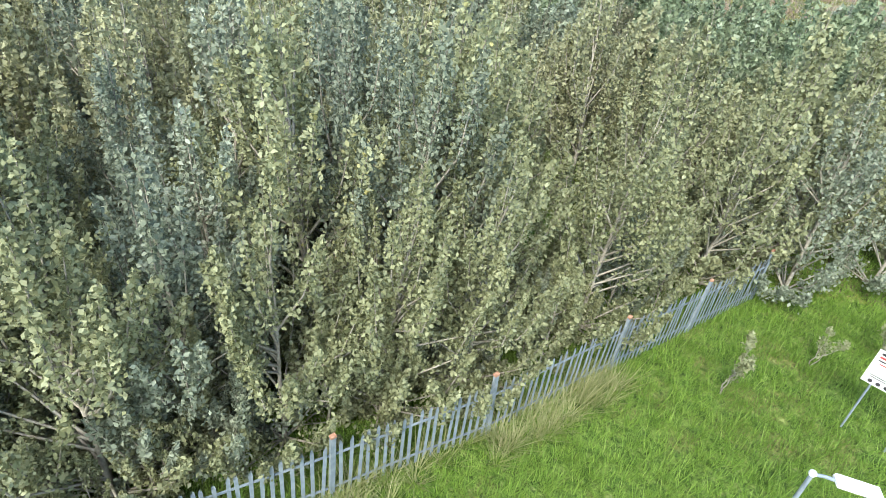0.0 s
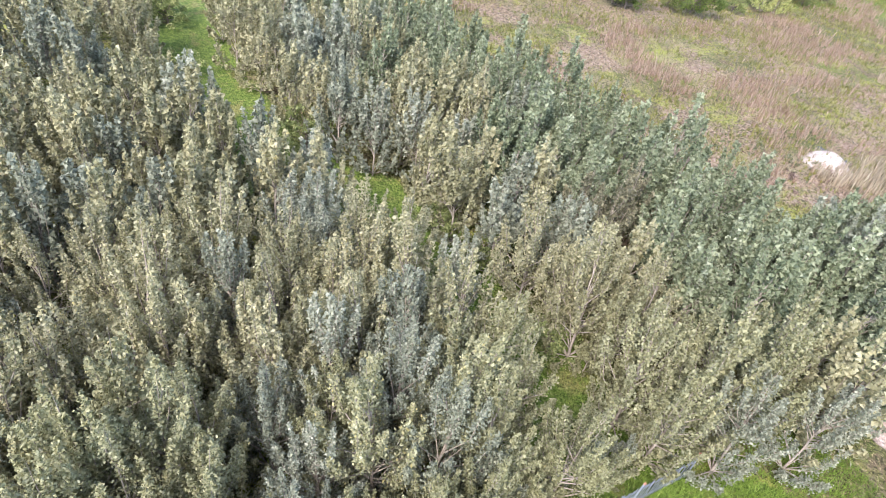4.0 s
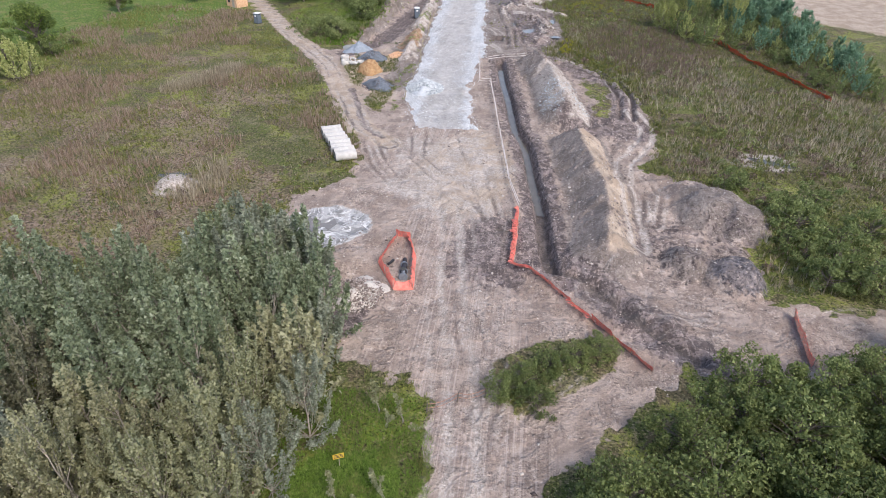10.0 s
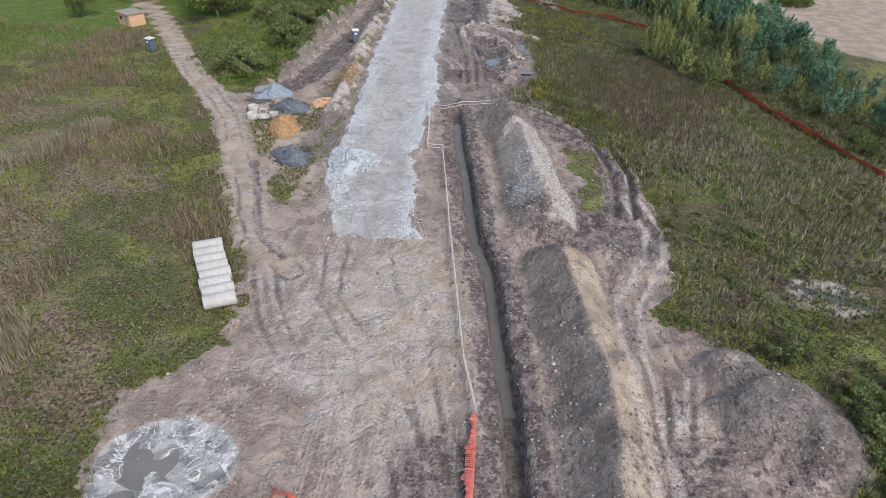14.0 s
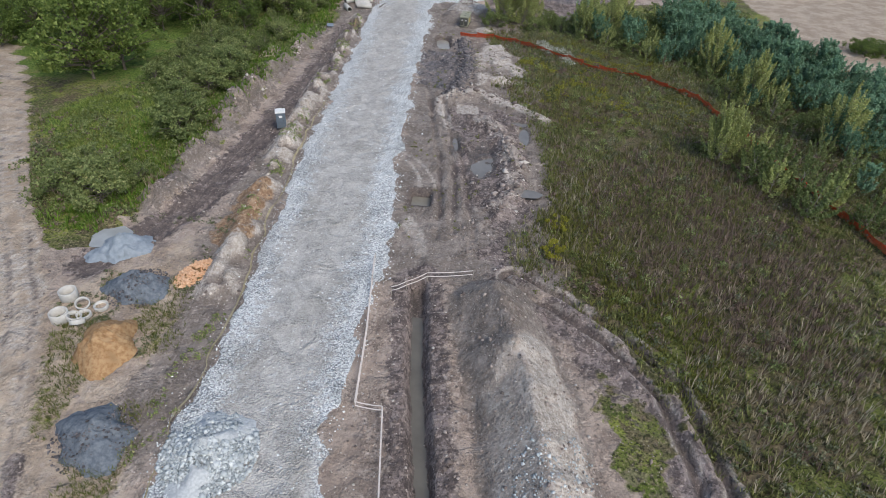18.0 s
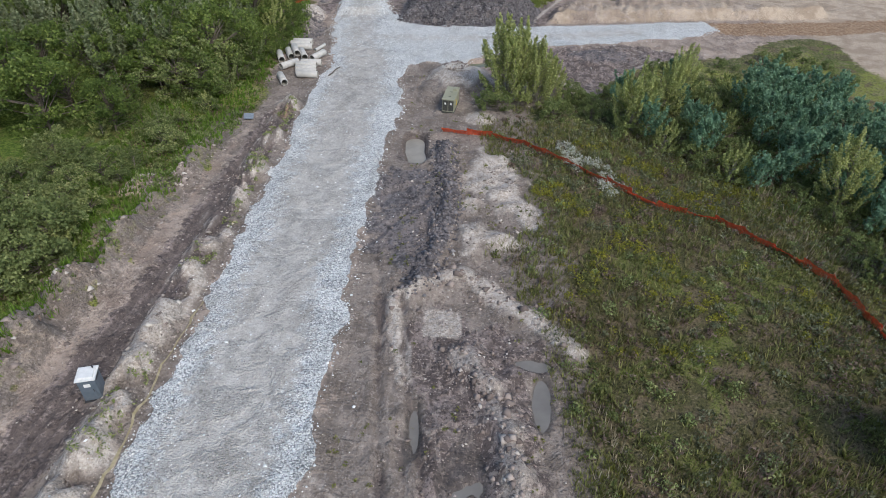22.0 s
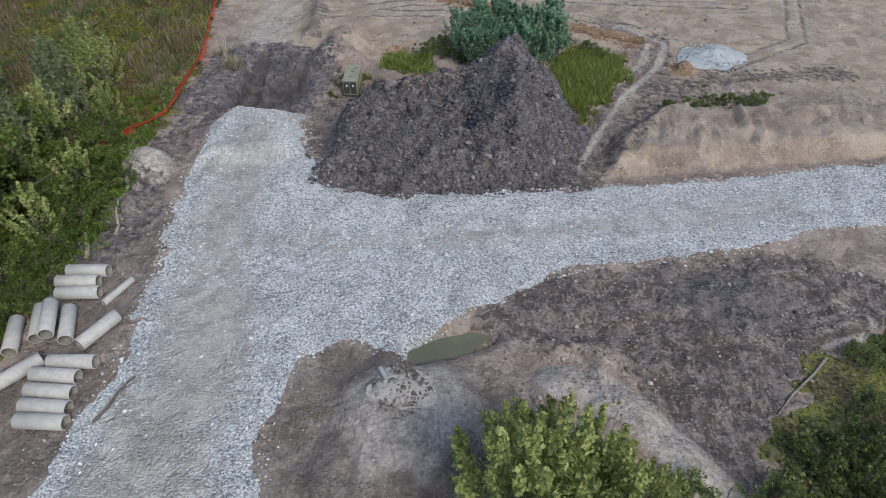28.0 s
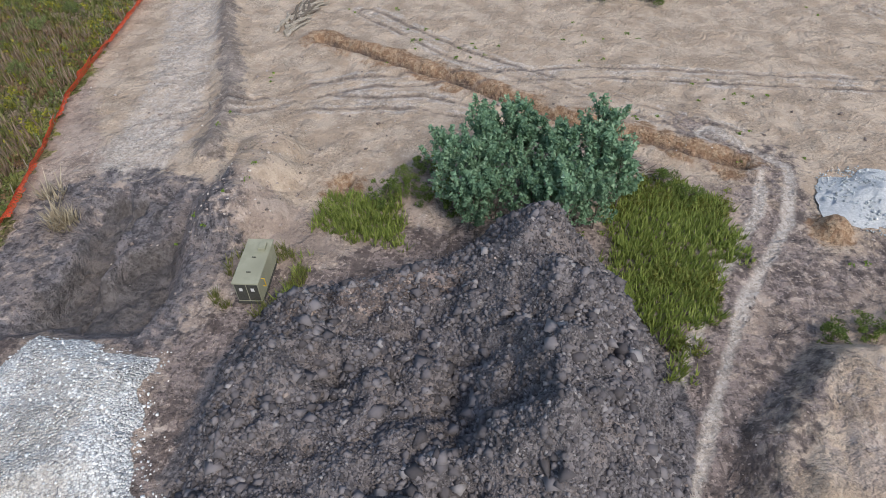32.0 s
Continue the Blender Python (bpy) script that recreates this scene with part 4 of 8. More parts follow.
    out["black"] = np.maximum.reduce([soft(area_dist(x, y, BLACK) + 0.8 + (n2 - 0.5), 0.6) * (1 - 0.75 * brown_top), soft(2.9 - np.hypot((x - 22.4), y - 51), 0.8) * 0.7,
                                      soft(area_dist(x, y, [(-33, 230), (-31.5, 243), (-24, 245), (-18.2, 244), (-15.6, 236), (-18, 229.6), (-26, 231), (-29, 224)]) + (n4 - 0.5) * 3, 1) * (0.45 + 0.35 * n2), soft(area_dist(x, y, GOUGES) + (n2 - 0.5) * 1.5, 0.5) * 0.9, soft(area_dist(x, y, [(-9.6, 158.6), (-10, 166.8), (-9.6, 174.4), (-4.6, 174.2), (-3.2, 178.6), (-1.4, 177), (-1.4, 167), (-2.4, 160.8), (-3.8, 155.6), (-7, 159.5)]) + (n4 - 0.5) * 2.6 + (n2 - 0.5) * 1.8, 0.7) * (0.45 + 0.55 * n2), soft(1.0 - line_dist(x, y, BLACK_BERM) + (n2 - 0.5), 0.4) * 0.9, soft(2.6 - line_dist(x, y, [(-29.5, 206), (-27.6, 211), (-28.2, 216)]) + (n2 - 0.5) * 2, 0.8) * 0.55, soft(5 - np.hypot((x - 17), (y - 209) / 0.6) + (n4 - 0.5) * 3, 1.5) * 0.7])
    # Spoil ridges: lighter right of each crest line, greyer to its left.
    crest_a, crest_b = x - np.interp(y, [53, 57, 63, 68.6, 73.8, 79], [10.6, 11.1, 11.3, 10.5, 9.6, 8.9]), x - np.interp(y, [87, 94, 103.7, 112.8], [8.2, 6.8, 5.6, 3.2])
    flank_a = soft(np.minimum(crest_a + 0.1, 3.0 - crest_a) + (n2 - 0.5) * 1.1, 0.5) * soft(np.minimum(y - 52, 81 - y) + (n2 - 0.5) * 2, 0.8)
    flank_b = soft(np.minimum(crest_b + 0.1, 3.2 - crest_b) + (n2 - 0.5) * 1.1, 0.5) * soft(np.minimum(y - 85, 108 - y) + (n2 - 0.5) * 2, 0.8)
    curl = np.abs(np.hypot(x + 11.5, y - 131) - 6.6 + (n4 - 0.5) * 1.2) < 0.3
    curl = (curl | (np.abs(np.hypot(x + 12.4, y - 130) - 9.2 + (n4 - 0.5) * 1.0) < 0.25)) * soft(np.minimum(y - 128, 141 - y), 1.5) * (x > -8) + soft(0.8 - line_dist(x, y, [(-5.6, 124.6), (-4, 121.6), (-3.4, 119.6)]) + (n2 - 0.5) * 0.7, 0.3)
    strip = np.maximum(curl * (0.35 + 0.4 * n2), soft(0.9 - line_dist(x, y, CREST) + (n2 - 0.5) * 1.4, 0.4) * 0.8)
    strip = np.maximum(strip, soft(0.5 - np.abs(line_dist(x, y, CLOD_BANK) - 0.3) + (n1 - 0.5) * 2.4, 0.4) * 0.55)
    berms = [soft(0.2 - np.abs(np.abs(line_dist(x, y, p) - 0.9 + (n4 - 0.5) * 0.9) - 0.5) + (n2 - 0.5) * 0.7, 0.25) * np.clip(n10 * 2.0 - 0.5, 0, 0.7) for p in (*PAD_TRACKS, *YARD_TRACKS, *DEEP_TRACKS, FIELD_TRACK)]
    out["pale"] = np.maximum.reduce([*berms, strip,
        soft(area_dist(x, y, [(0.2, 160), (-0.8, 172), (0.6, 179), (4.2, 177.5), (5.6, 170), (4.6, 162)]) + (n2 - 0.5) * 2.4, 0.7) * np.clip(vnoise(x, y, 2.8, 205) * 3.2 - 1.0, 0.12, 0.95), soft(area_dist(x, y, [(-2.6, 150.2), (-2.6, 153), (0.3, 153.2), (0.5, 150.4)]) + (n2 - 0.5) * 0.9, 0.3) * 0.95, soft(0.7 - line_dist(x, y, [(-4.8, 152.6), (-4.2, 149.6), (-3.2, 146.2)]) + (n2 - 0.5) * 0.9, 0.3) * 0.8,
        soft(0.5 - np.abs(line_dist(x, y, WHEELS) - 0.95) + (n2 - 0.5) * 1.0, 0.4) * (0.3 + 0.6 * n4), soft(0.35 - np.abs(line_dist(x, y, WHEELS) - 2.3) + (n2 - 0.5) * 0.9, 0.3) * (0.2 + 0.6 * n10), soft(6.5 - np.hypot((x + 7) / 1.1, (y - 70) / 2.0) + (n4 - 0.5) * 11, 2.5) * (0.2 + 0.75 * n2),
        soft(2.2 - np.hypot((x + 3.2) / 1.6, (y - 197.5) / 1.5) + (n2 - 0.5) * 2, 0.8), soft(1.4 - line_dist(x, y, [(5.4, 201), (8.6, 200.2), (11.3, 197.4), (13.4, 194.8)]) + (n2 - 0.5) * 0.8, 0.4),
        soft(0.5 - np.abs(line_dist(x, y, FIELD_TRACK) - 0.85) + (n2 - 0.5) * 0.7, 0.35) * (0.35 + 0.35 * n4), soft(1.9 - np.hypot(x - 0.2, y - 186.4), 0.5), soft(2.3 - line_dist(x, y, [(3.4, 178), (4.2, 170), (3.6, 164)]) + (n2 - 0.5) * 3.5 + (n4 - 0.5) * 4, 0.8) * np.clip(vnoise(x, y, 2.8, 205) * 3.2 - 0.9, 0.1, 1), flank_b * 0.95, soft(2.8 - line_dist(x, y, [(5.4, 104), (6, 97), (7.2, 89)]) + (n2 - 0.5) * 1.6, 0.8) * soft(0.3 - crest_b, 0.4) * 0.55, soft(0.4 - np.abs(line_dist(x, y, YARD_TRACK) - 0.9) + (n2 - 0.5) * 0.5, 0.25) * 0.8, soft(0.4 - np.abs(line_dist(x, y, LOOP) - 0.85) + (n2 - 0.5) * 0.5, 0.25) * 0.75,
        soft(1.7 - line_dist(x, y, [(-19.8, 112), (-21.0, 125), (-21.9, 142), (-22.7, 160), (-23.4, 186)]) + (n2 - 0.5) * 1.6, 0.5) * np.clip(vnoise(x, y, 1.7, 17, 2) * 3.4 - 1.0, 0.15, 1), soft(2.4 - np.hypot(x + 29, y - 218.5) + (n2 - 0.5) * 2, 0.7),
        soft(2.9 - line_dist(x, y, [(-27.6, 245.6), (-28.6, 255), (-32, 266), (-37, 280), (-42, 296)]) + (n2 - 0.5) * 0.8, 0.7) * (0.45 + 0.35 * n4), soft(2.3 - np.hypot((x + 36.6), (y - 60)) + (n2 - 0.5), 0.7), soft(2.4 - np.hypot((x - 32.5) / 1.8, (y - 77.5)) + (n2 - 0.5) * 2, 0.6)])
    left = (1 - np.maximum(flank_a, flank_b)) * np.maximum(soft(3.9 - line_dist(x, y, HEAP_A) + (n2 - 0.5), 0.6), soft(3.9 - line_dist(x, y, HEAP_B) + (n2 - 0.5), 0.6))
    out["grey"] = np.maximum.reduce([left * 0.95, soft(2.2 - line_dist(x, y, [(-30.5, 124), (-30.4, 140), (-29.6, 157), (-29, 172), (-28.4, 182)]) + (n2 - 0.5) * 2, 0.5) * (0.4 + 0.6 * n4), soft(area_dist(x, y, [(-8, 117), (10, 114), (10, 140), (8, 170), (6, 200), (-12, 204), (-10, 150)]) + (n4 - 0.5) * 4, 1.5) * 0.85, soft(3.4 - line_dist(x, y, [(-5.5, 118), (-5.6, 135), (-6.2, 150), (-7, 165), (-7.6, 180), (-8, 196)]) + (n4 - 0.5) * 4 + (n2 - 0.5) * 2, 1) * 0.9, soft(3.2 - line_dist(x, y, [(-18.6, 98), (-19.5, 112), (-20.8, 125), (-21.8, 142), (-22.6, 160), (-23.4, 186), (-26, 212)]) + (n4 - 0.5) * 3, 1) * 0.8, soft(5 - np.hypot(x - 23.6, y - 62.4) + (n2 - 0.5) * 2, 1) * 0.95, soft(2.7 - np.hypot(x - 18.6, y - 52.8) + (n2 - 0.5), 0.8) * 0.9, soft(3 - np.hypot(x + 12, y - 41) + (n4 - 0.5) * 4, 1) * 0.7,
                                     soft(1.2 - line_dist(x, y, HAUL_BANK) + (n2 - 0.5) * 1.6, 0.7) * 0.8])
    # Wheel and lane ruts; also the ochre trench's brown floor, darkened as its shade.
    out["rut_shade"] = np.maximum.reduce([soft(0.22 - np.abs(line_dist(x, y, p) - 0.9 + (n4 - 0.5) * 0.5) + (n2 - 0.5) * 0.3, 0.22) * np.clip(n10 * 2.2 - 0.55, 0.1, 0.75) for p in (*PAD_TRACKS, *YARD_TRACKS, FIELD_TRACK)] + [soft(0.3 - np.abs(line_dist(x, y, p) - 0.9 + (n4 - 0.5) * 1.2) + (n2 - 0.5) * 0.7, 0.25) * (1.0 if k == 0 else np.clip(n10 * 2.6 - 0.8, 0, 0.85)) for k, p in enumerate(DEEP_TRACKS)] + [soft(0.3 - line_dist(x, y, p) - (vnoise(x, y, 2.0, 145, 2) - 0.5) * 0.5 + (n2 - 0.5) * 0.5, 0.25) * np.clip(n4 * 2.2 - 0.3, 0.1, 1) for p in RUTS] + [soft(0.32 - np.abs(line_dist(x, y, MUD) - g) + (n2 - 0.5) * 0.3, 0.22) * 0.9 for g in (0.4, 1.2)] + [soft(0.45 - line_dist(x, y, [(-19, 265.5), (-6.2, 259.6), (2.6, 254.5), (9, 252.1), (15.5, 249.5)]) + (n2 - 0.5) * 0.4, 0.3)] + [soft(0.3 - line_dist(x, y, WHEELS), 0.3) * 0.55 * n4])
    # Dark soil round two pits, with the shade of their walls painted in.
    for x0, x1, y0, y1 in ((-5.7, -3.6, 127.4, 130.4), (-7.7, -5.6, 176, 181.6)):
        rim = np.hypot(np.maximum(np.maximum(x0 - x, x - x1), 0), np.maximum(np.maximum(y0 - y, y - y1), 0))
        out["rut_shade"] = np.maximum(out["rut_shade"], soft(0.5 - rim + (n2 - 0.5) * 0.8, 0.25))
    # Shade of the steep gouges put into the soil colour.
    out["rut_shade"] = np.maximum(out["rut_shade"], soft(area_dist(x, y, GOUGES) - 0.4 + (n2 - 0.5) * 1.5, 0.4) * soft((vnoise(x * 1.5, y * 0.5, 2.4, 191, 2) - 0.5) * 6, 0.4))
    out["lane"] = soft(5.0 - line_dist(x, y, WHEELS) + (n4 - 0.5) * 3, 1.5)
    pool_d = np.hypot((x + 17.4) / 4.3, (y - 54.2) / 4.8) + (n4 - 0.5) * 0.5
    out["silt"] = soft((1.0 - pool_d) * 4, 0.5)
    out["pale"] = np.maximum(out["pale"], np.clip(1 - np.abs(pool_d - 0.98) / 0.09, 0, 1) * 0.9)
    sandy = soft(area_dist(x, y, [(-27.5, 243), (-19, 243), (-12, 240.5), (-9, 246), (2, 252.5), (14, 247), (19, 241), (26, 240), (45, 239), (50, 230), (55, 220), (57, 200), (57, 184), (60, 166), (66, 152), (84, 138), (150, 124), (280, 180), (200, 340), (-46, 320), (-42, 275), (-37, 256)]) + (n4 - 0.5) * 2, 1)
    flank = soft(area_dist(x, y, CUT) + 0.3, 0.5)
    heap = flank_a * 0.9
    heaps = np.maximum.reduce([soft(r * 0.95 - np.hypot(cx - x, (y - cy) / 1.25) + (n2 - 0.5) * 1.2, 0.4) for cx, cy, r, _ in BANK_HEAPS])
    bank = soft(1.7 - line_dist(x, y, [(-30.5, 124), (-30.4, 140), (-29.6, 157), (-29, 172), (-28.4, 182)]) + (n2 - 0.5) * 2.6, 0.5)
    pad = soft(1.0 - np.hypot((x + 4.6) / 6.2, (y - 70) / 11.5) + (n4 - 0.5) * 0.7 + (n2 - 0.5) * 0.35, 0.28)
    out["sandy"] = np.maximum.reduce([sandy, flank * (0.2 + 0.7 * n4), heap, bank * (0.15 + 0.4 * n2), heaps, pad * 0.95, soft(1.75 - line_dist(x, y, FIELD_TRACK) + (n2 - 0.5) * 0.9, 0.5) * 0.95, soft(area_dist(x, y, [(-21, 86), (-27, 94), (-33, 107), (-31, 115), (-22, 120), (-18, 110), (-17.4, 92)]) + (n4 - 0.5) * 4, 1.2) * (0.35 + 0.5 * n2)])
    out["ochre"] = np.maximum.reduce([soft(1.7 - line_dist(x, y, [(-19, 265.5), (-6.2, 259.6), (2.6, 254.5), (9, 252.1), (15.5, 249.5)]) + (n2 - 0.5) * 2.2, 0.7) * (0.6 + 0.5 * n4), soft(1.9 - np.hypot(x + 12, y - 244.2) + (n2 - 0.5) * 1.6, 0.6) * 0.6, soft(1.7 - line_dist(x, y, [(-21.3, 119), (-21.0, 126)]) + (n2 - 0.5) * 2, 0.5),
                                      soft(1.2 - np.hypot(x + 23.4, y - 184), 0.5), soft(1.4 - np.hypot(x - 19.4, y - 243), 0.5), soft(3.0 - line_dist(x, y, [(39, 224.6), (55, 228), (84, 236)]) + (n2 - 0.5) * 2, 1.0)])
    wet = np.maximum.reduce([soft(0.55 - line_dist(x, y, TRENCH), 0.25)] + [0.85 * soft((1.35 - np.hypot((x - a) / rx, (y - b) / ry)) * 2 + (n2 - 0.5), 0.5) for a, b, rx, ry in LOW_PUDDLES])
    # Gouge mud: wet and dark, darkest in the cuts as painted shade.
    wet = np.maximum(wet, soft(area_dist(x, y, GOUGES) - 0.3 + (n2 - 0.5) * 1.6, 0.4) * np.clip(vnoise(x * 1.5, y * 0.5, 2.4, 191, 2) * 3 - 0.8, 0.15, 1))
    out["wet"] = np.maximum(wet, soft(0.5 - line_dist(x, y, TRENCH_END), 0.3) * 0.8)
    return out


def spread(core0, core1, step, far, fine=None):
    """Grid lines: even inside, wider and wider outside."""
    a = list(np.arange(core0, core1 + 1e-6, step))
    if fine:
        a = [v for v in a if not fine[0] - 0.01 < v < fine[1] + 0.01] + list(np.arange(fine[0], fine[1] + 1e-6, fine[2]))
        a.sort()
    s, v, w = step, a[0], a[-1]
    lo, hi = [], []
    while v > -far or w < far:
        s *= 1.13
        v, w = v - s, w + s
        lo.insert(0, v)
        hi.append(w)
    return np.array(lo + a + hi)


gxs, gys = spread(-46, 46, 0.42, 1600, (-27, 24, 0.25)), spread(-8, 282, 0.28, 1600)
GX, GY = np.meshgrid(gxs, gys)
GZ = height(GX, GY)
nx, ny = len(gxs), len(gys)
idx = np.arange(nx * ny).reshape(ny, nx)
quads = np.stack([idx[:-1, :-1], idx[:-1, 1:], idx[1:, 1:], idx[1:, :-1]], -1).reshape(-1, 4)
gme = mesh_of("ground", np.stack([GX, GY, GZ], -1).reshape(-1, 3), quads, M_GROUND, True)
COVER = covers(GX, GY)
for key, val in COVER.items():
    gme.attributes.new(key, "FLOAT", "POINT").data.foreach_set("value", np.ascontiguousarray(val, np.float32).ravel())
ground = tagged(new("ground", gme), "open building land with grass fields, bare soil and crushed stone", "ground", kind="structure")


def zat(x, y):
    """The ground's height on its mesh."""
    i = int(np.clip(np.searchsorted(gxs, x) - 1, 0, nx - 2))
    j = int(np.clip(np.searchsorted(gys, y) - 1, 0, ny - 2))
    u, v = (x - gxs[i]) / (gxs[i + 1] - gxs[i]), (y - gys[j]) / (gys[j + 1] - gys[j])
    return float((GZ[j, i] * (1 - u) + GZ[j, i + 1] * u) * (1 - v) + (GZ[j + 1, i] * (1 - u) + GZ[j + 1, i + 1] * u) * v)


def zat_all(x, y):
    i = np.clip(np.searchsorted(gxs, x) - 1, 0, nx - 2)
    j = np.clip(np.searchsorted(gys, y) - 1, 0, ny - 2)
    u, v = (x - gxs[i]) / (gxs[i + 1] - gxs[i]), (y - gys[j]) / (gys[j + 1] - gys[j])
    return (GZ[j, i] * (1 - u) + GZ[j, i + 1] * u) * (1 - v) + (GZ[j + 1, i] * (1 - u) + GZ[j + 1, i + 1] * u) * v


def on(x, y, rz=0.0, dz=0.0):
    return pose(x, y, zat(x, y) + dz, 0, 0, rz)


# ---- plants ----
def unit(v):
    return v / (np.linalg.norm(v, axis=-1, keepdims=True) + 1e-9)


def leaf_quads(centres, size, rng, lift=0.25, narrow=0.62):
    """One rhombic leaf at each centre."""
    n = len(centres)
    d = unit(rng.normal(size=(n, 3)) + (0, 0, lift))
    s = unit(np.cross(d, rng.normal(size=(n, 3))))
    ln = (size * rng.uniform(0.65, 1.35, n))[:, None]
    bend = np.cross(d, s) * ln * 0.16
    v = np.stack([centres - d * ln / 2, centres + s * ln * narrow / 2 + bend, centres + d * ln / 2, centres - s * ln * narrow / 2 + bend], 1)
    return v.reshape(-1, 3), np.arange(4 * n).reshape(n, 4)


def leaf_tris(centres, size, rng, lift=0.25, narrow=0.8):
    """One pointed leaf at each centre, for plants that stay far off."""
    n = len(centres)
    d = unit(rng.normal(size=(n, 3)) + (0, 0, lift))
    s = unit(np.cross(d, rng.normal(size=(n, 3))))
    ln = (size * 1.15 * rng.uniform(0.65, 1.35, n))[:, None]
    v = np.stack([centres - d * ln * 0.45 + s * ln * narrow / 2, centres + d * ln * 0.55, centres - d * ln * 0.45 - s * ln * narrow / 2], 1)
    return v.reshape(-1, 3), np.arange(3 * n).reshape(n, 3)


def twig_quads(starts, ends, r0, r1):
    """Four-sided tapered twigs."""
    n = len(starts)
    d = unit(ends - starts)
    a = unit(np.cross(d, np.array([0.31, 0.77, 0.2])))
    b = np.cross(d, a)
    ring = [a, b, -a, -b]
    v = np.stack([starts + k * r0[:, None] for k in ring] + [ends + k * r1[:, None] for k in ring], 1).reshape(-1, 3)
    f = np.array([[k, (k + 1) % 4, 4 + (k + 1) % 4, 4 + k] for k in range(4)])
    return v, (np.arange(n)[:, None, None] * 8 + f[None]).reshape(-1, 4)


def gather(*parts):
    vs, fs, k = [], [], 0
    for v, f in parts:
        vs.append(v)
        fs.append(f + k)
        k += len(v)
    return np.concatenate(vs), np.concatenate(fs)


def upright_tree(name, seed, tall, shoots, leaves, size, mat, wide=0.5, bark=None, low=0.12):
    """A sapling of many rising, leafy shoots: the meshes of trunk and crown."""
    rng = np.random.default_rng(seed)
    wood, cs = [], []
    stems = rng.integers(1, 3)
    for st in range(stems):
        lean = rng.normal(0, 0.10, 2) + (0 if st == 0 else rng.normal(0, 0.15, 2))
        hh = tall * (1 if st == 0 else rng.uniform(0.7, 0.92))
        pts = np.array([[lean[0] * hh * k**1.3 + rng.normal(0, 0.05) * (k > 0), lean[1] * hh * k**1.3 + rng.normal(0, 0.05) * (k > 0), hh * k] for k in np.linspace(0, 1, 7)])
        rad = np.interp(np.linspace(0, 1, 7), [0, 1], [0.014 * tall, 0.006])
        wood.append(twig_quads(pts[:-1], pts[1:], rad[:-1], rad[1:]))
        m = shoots // stems
        k = low + (1 - low) * rng.uniform(0, 1, m) ** 0.85
        k[: max(2, m // 10)] = 0.96
        base = np.stack([np.interp(k, np.linspace(0, 1, 7), pts[:, c]) for c in range(3)], 1)
        ang = rng.uniform(0, 2 * np.pi, m)
        ln = tall * rng.uniform(0.20, 0.42, m) * (1.1 - 0.62 * k)
        out = np.stack([np.cos(ang), np.sin(ang), 0 * ang], 1)
        p1 = base + out * (ln * wide * rng.uniform(0.7, 1.3, m))[:, None] + np.array([0, 0, 1.0]) * (ln * 0.5)[:, None]
        p2 = p1 + out * (ln * wide * 0.35)[:, None] + np.array([0, 0, 1.0]) * (ln * rng.uniform(0.6, 0.9, m))[:, None]
        r = 0.012 * np.sqrt(ln)
        wood.append(twig_quads(base, p1, r * 1.6, r))
        wood.append(twig_quads(p1, p2, r, r * 0.3))
        per = max(4, leaves // (m * stems))
        u = rng.uniform(0.15, 1.04, (m, per))
        mid = np.where((u < 0.5)[..., None], base[:, None] + (p1 - base)[:, None] * (u * 2)[..., None], p1[:, None] + (p2 - p1)[:, None] * (u * 2 - 1)[..., None])
        off = rng.normal(size=(m, per, 3)) * (0.035 + 0.085 * np.sin(np.clip(u, 0, 1) * 2.6))[..., None] * (tall / 8) ** 0.5 * 1.25
        cs.append((mid + off).reshape(-1, 3))
    trunk = mesh_of(name + "_trunk", *gather(*wood), bark or M_BARK)
    crown = mesh_of(name + "_crown", *leaf_tris(np.concatenate(cs), size, rng), mat)
    return trunk, crown


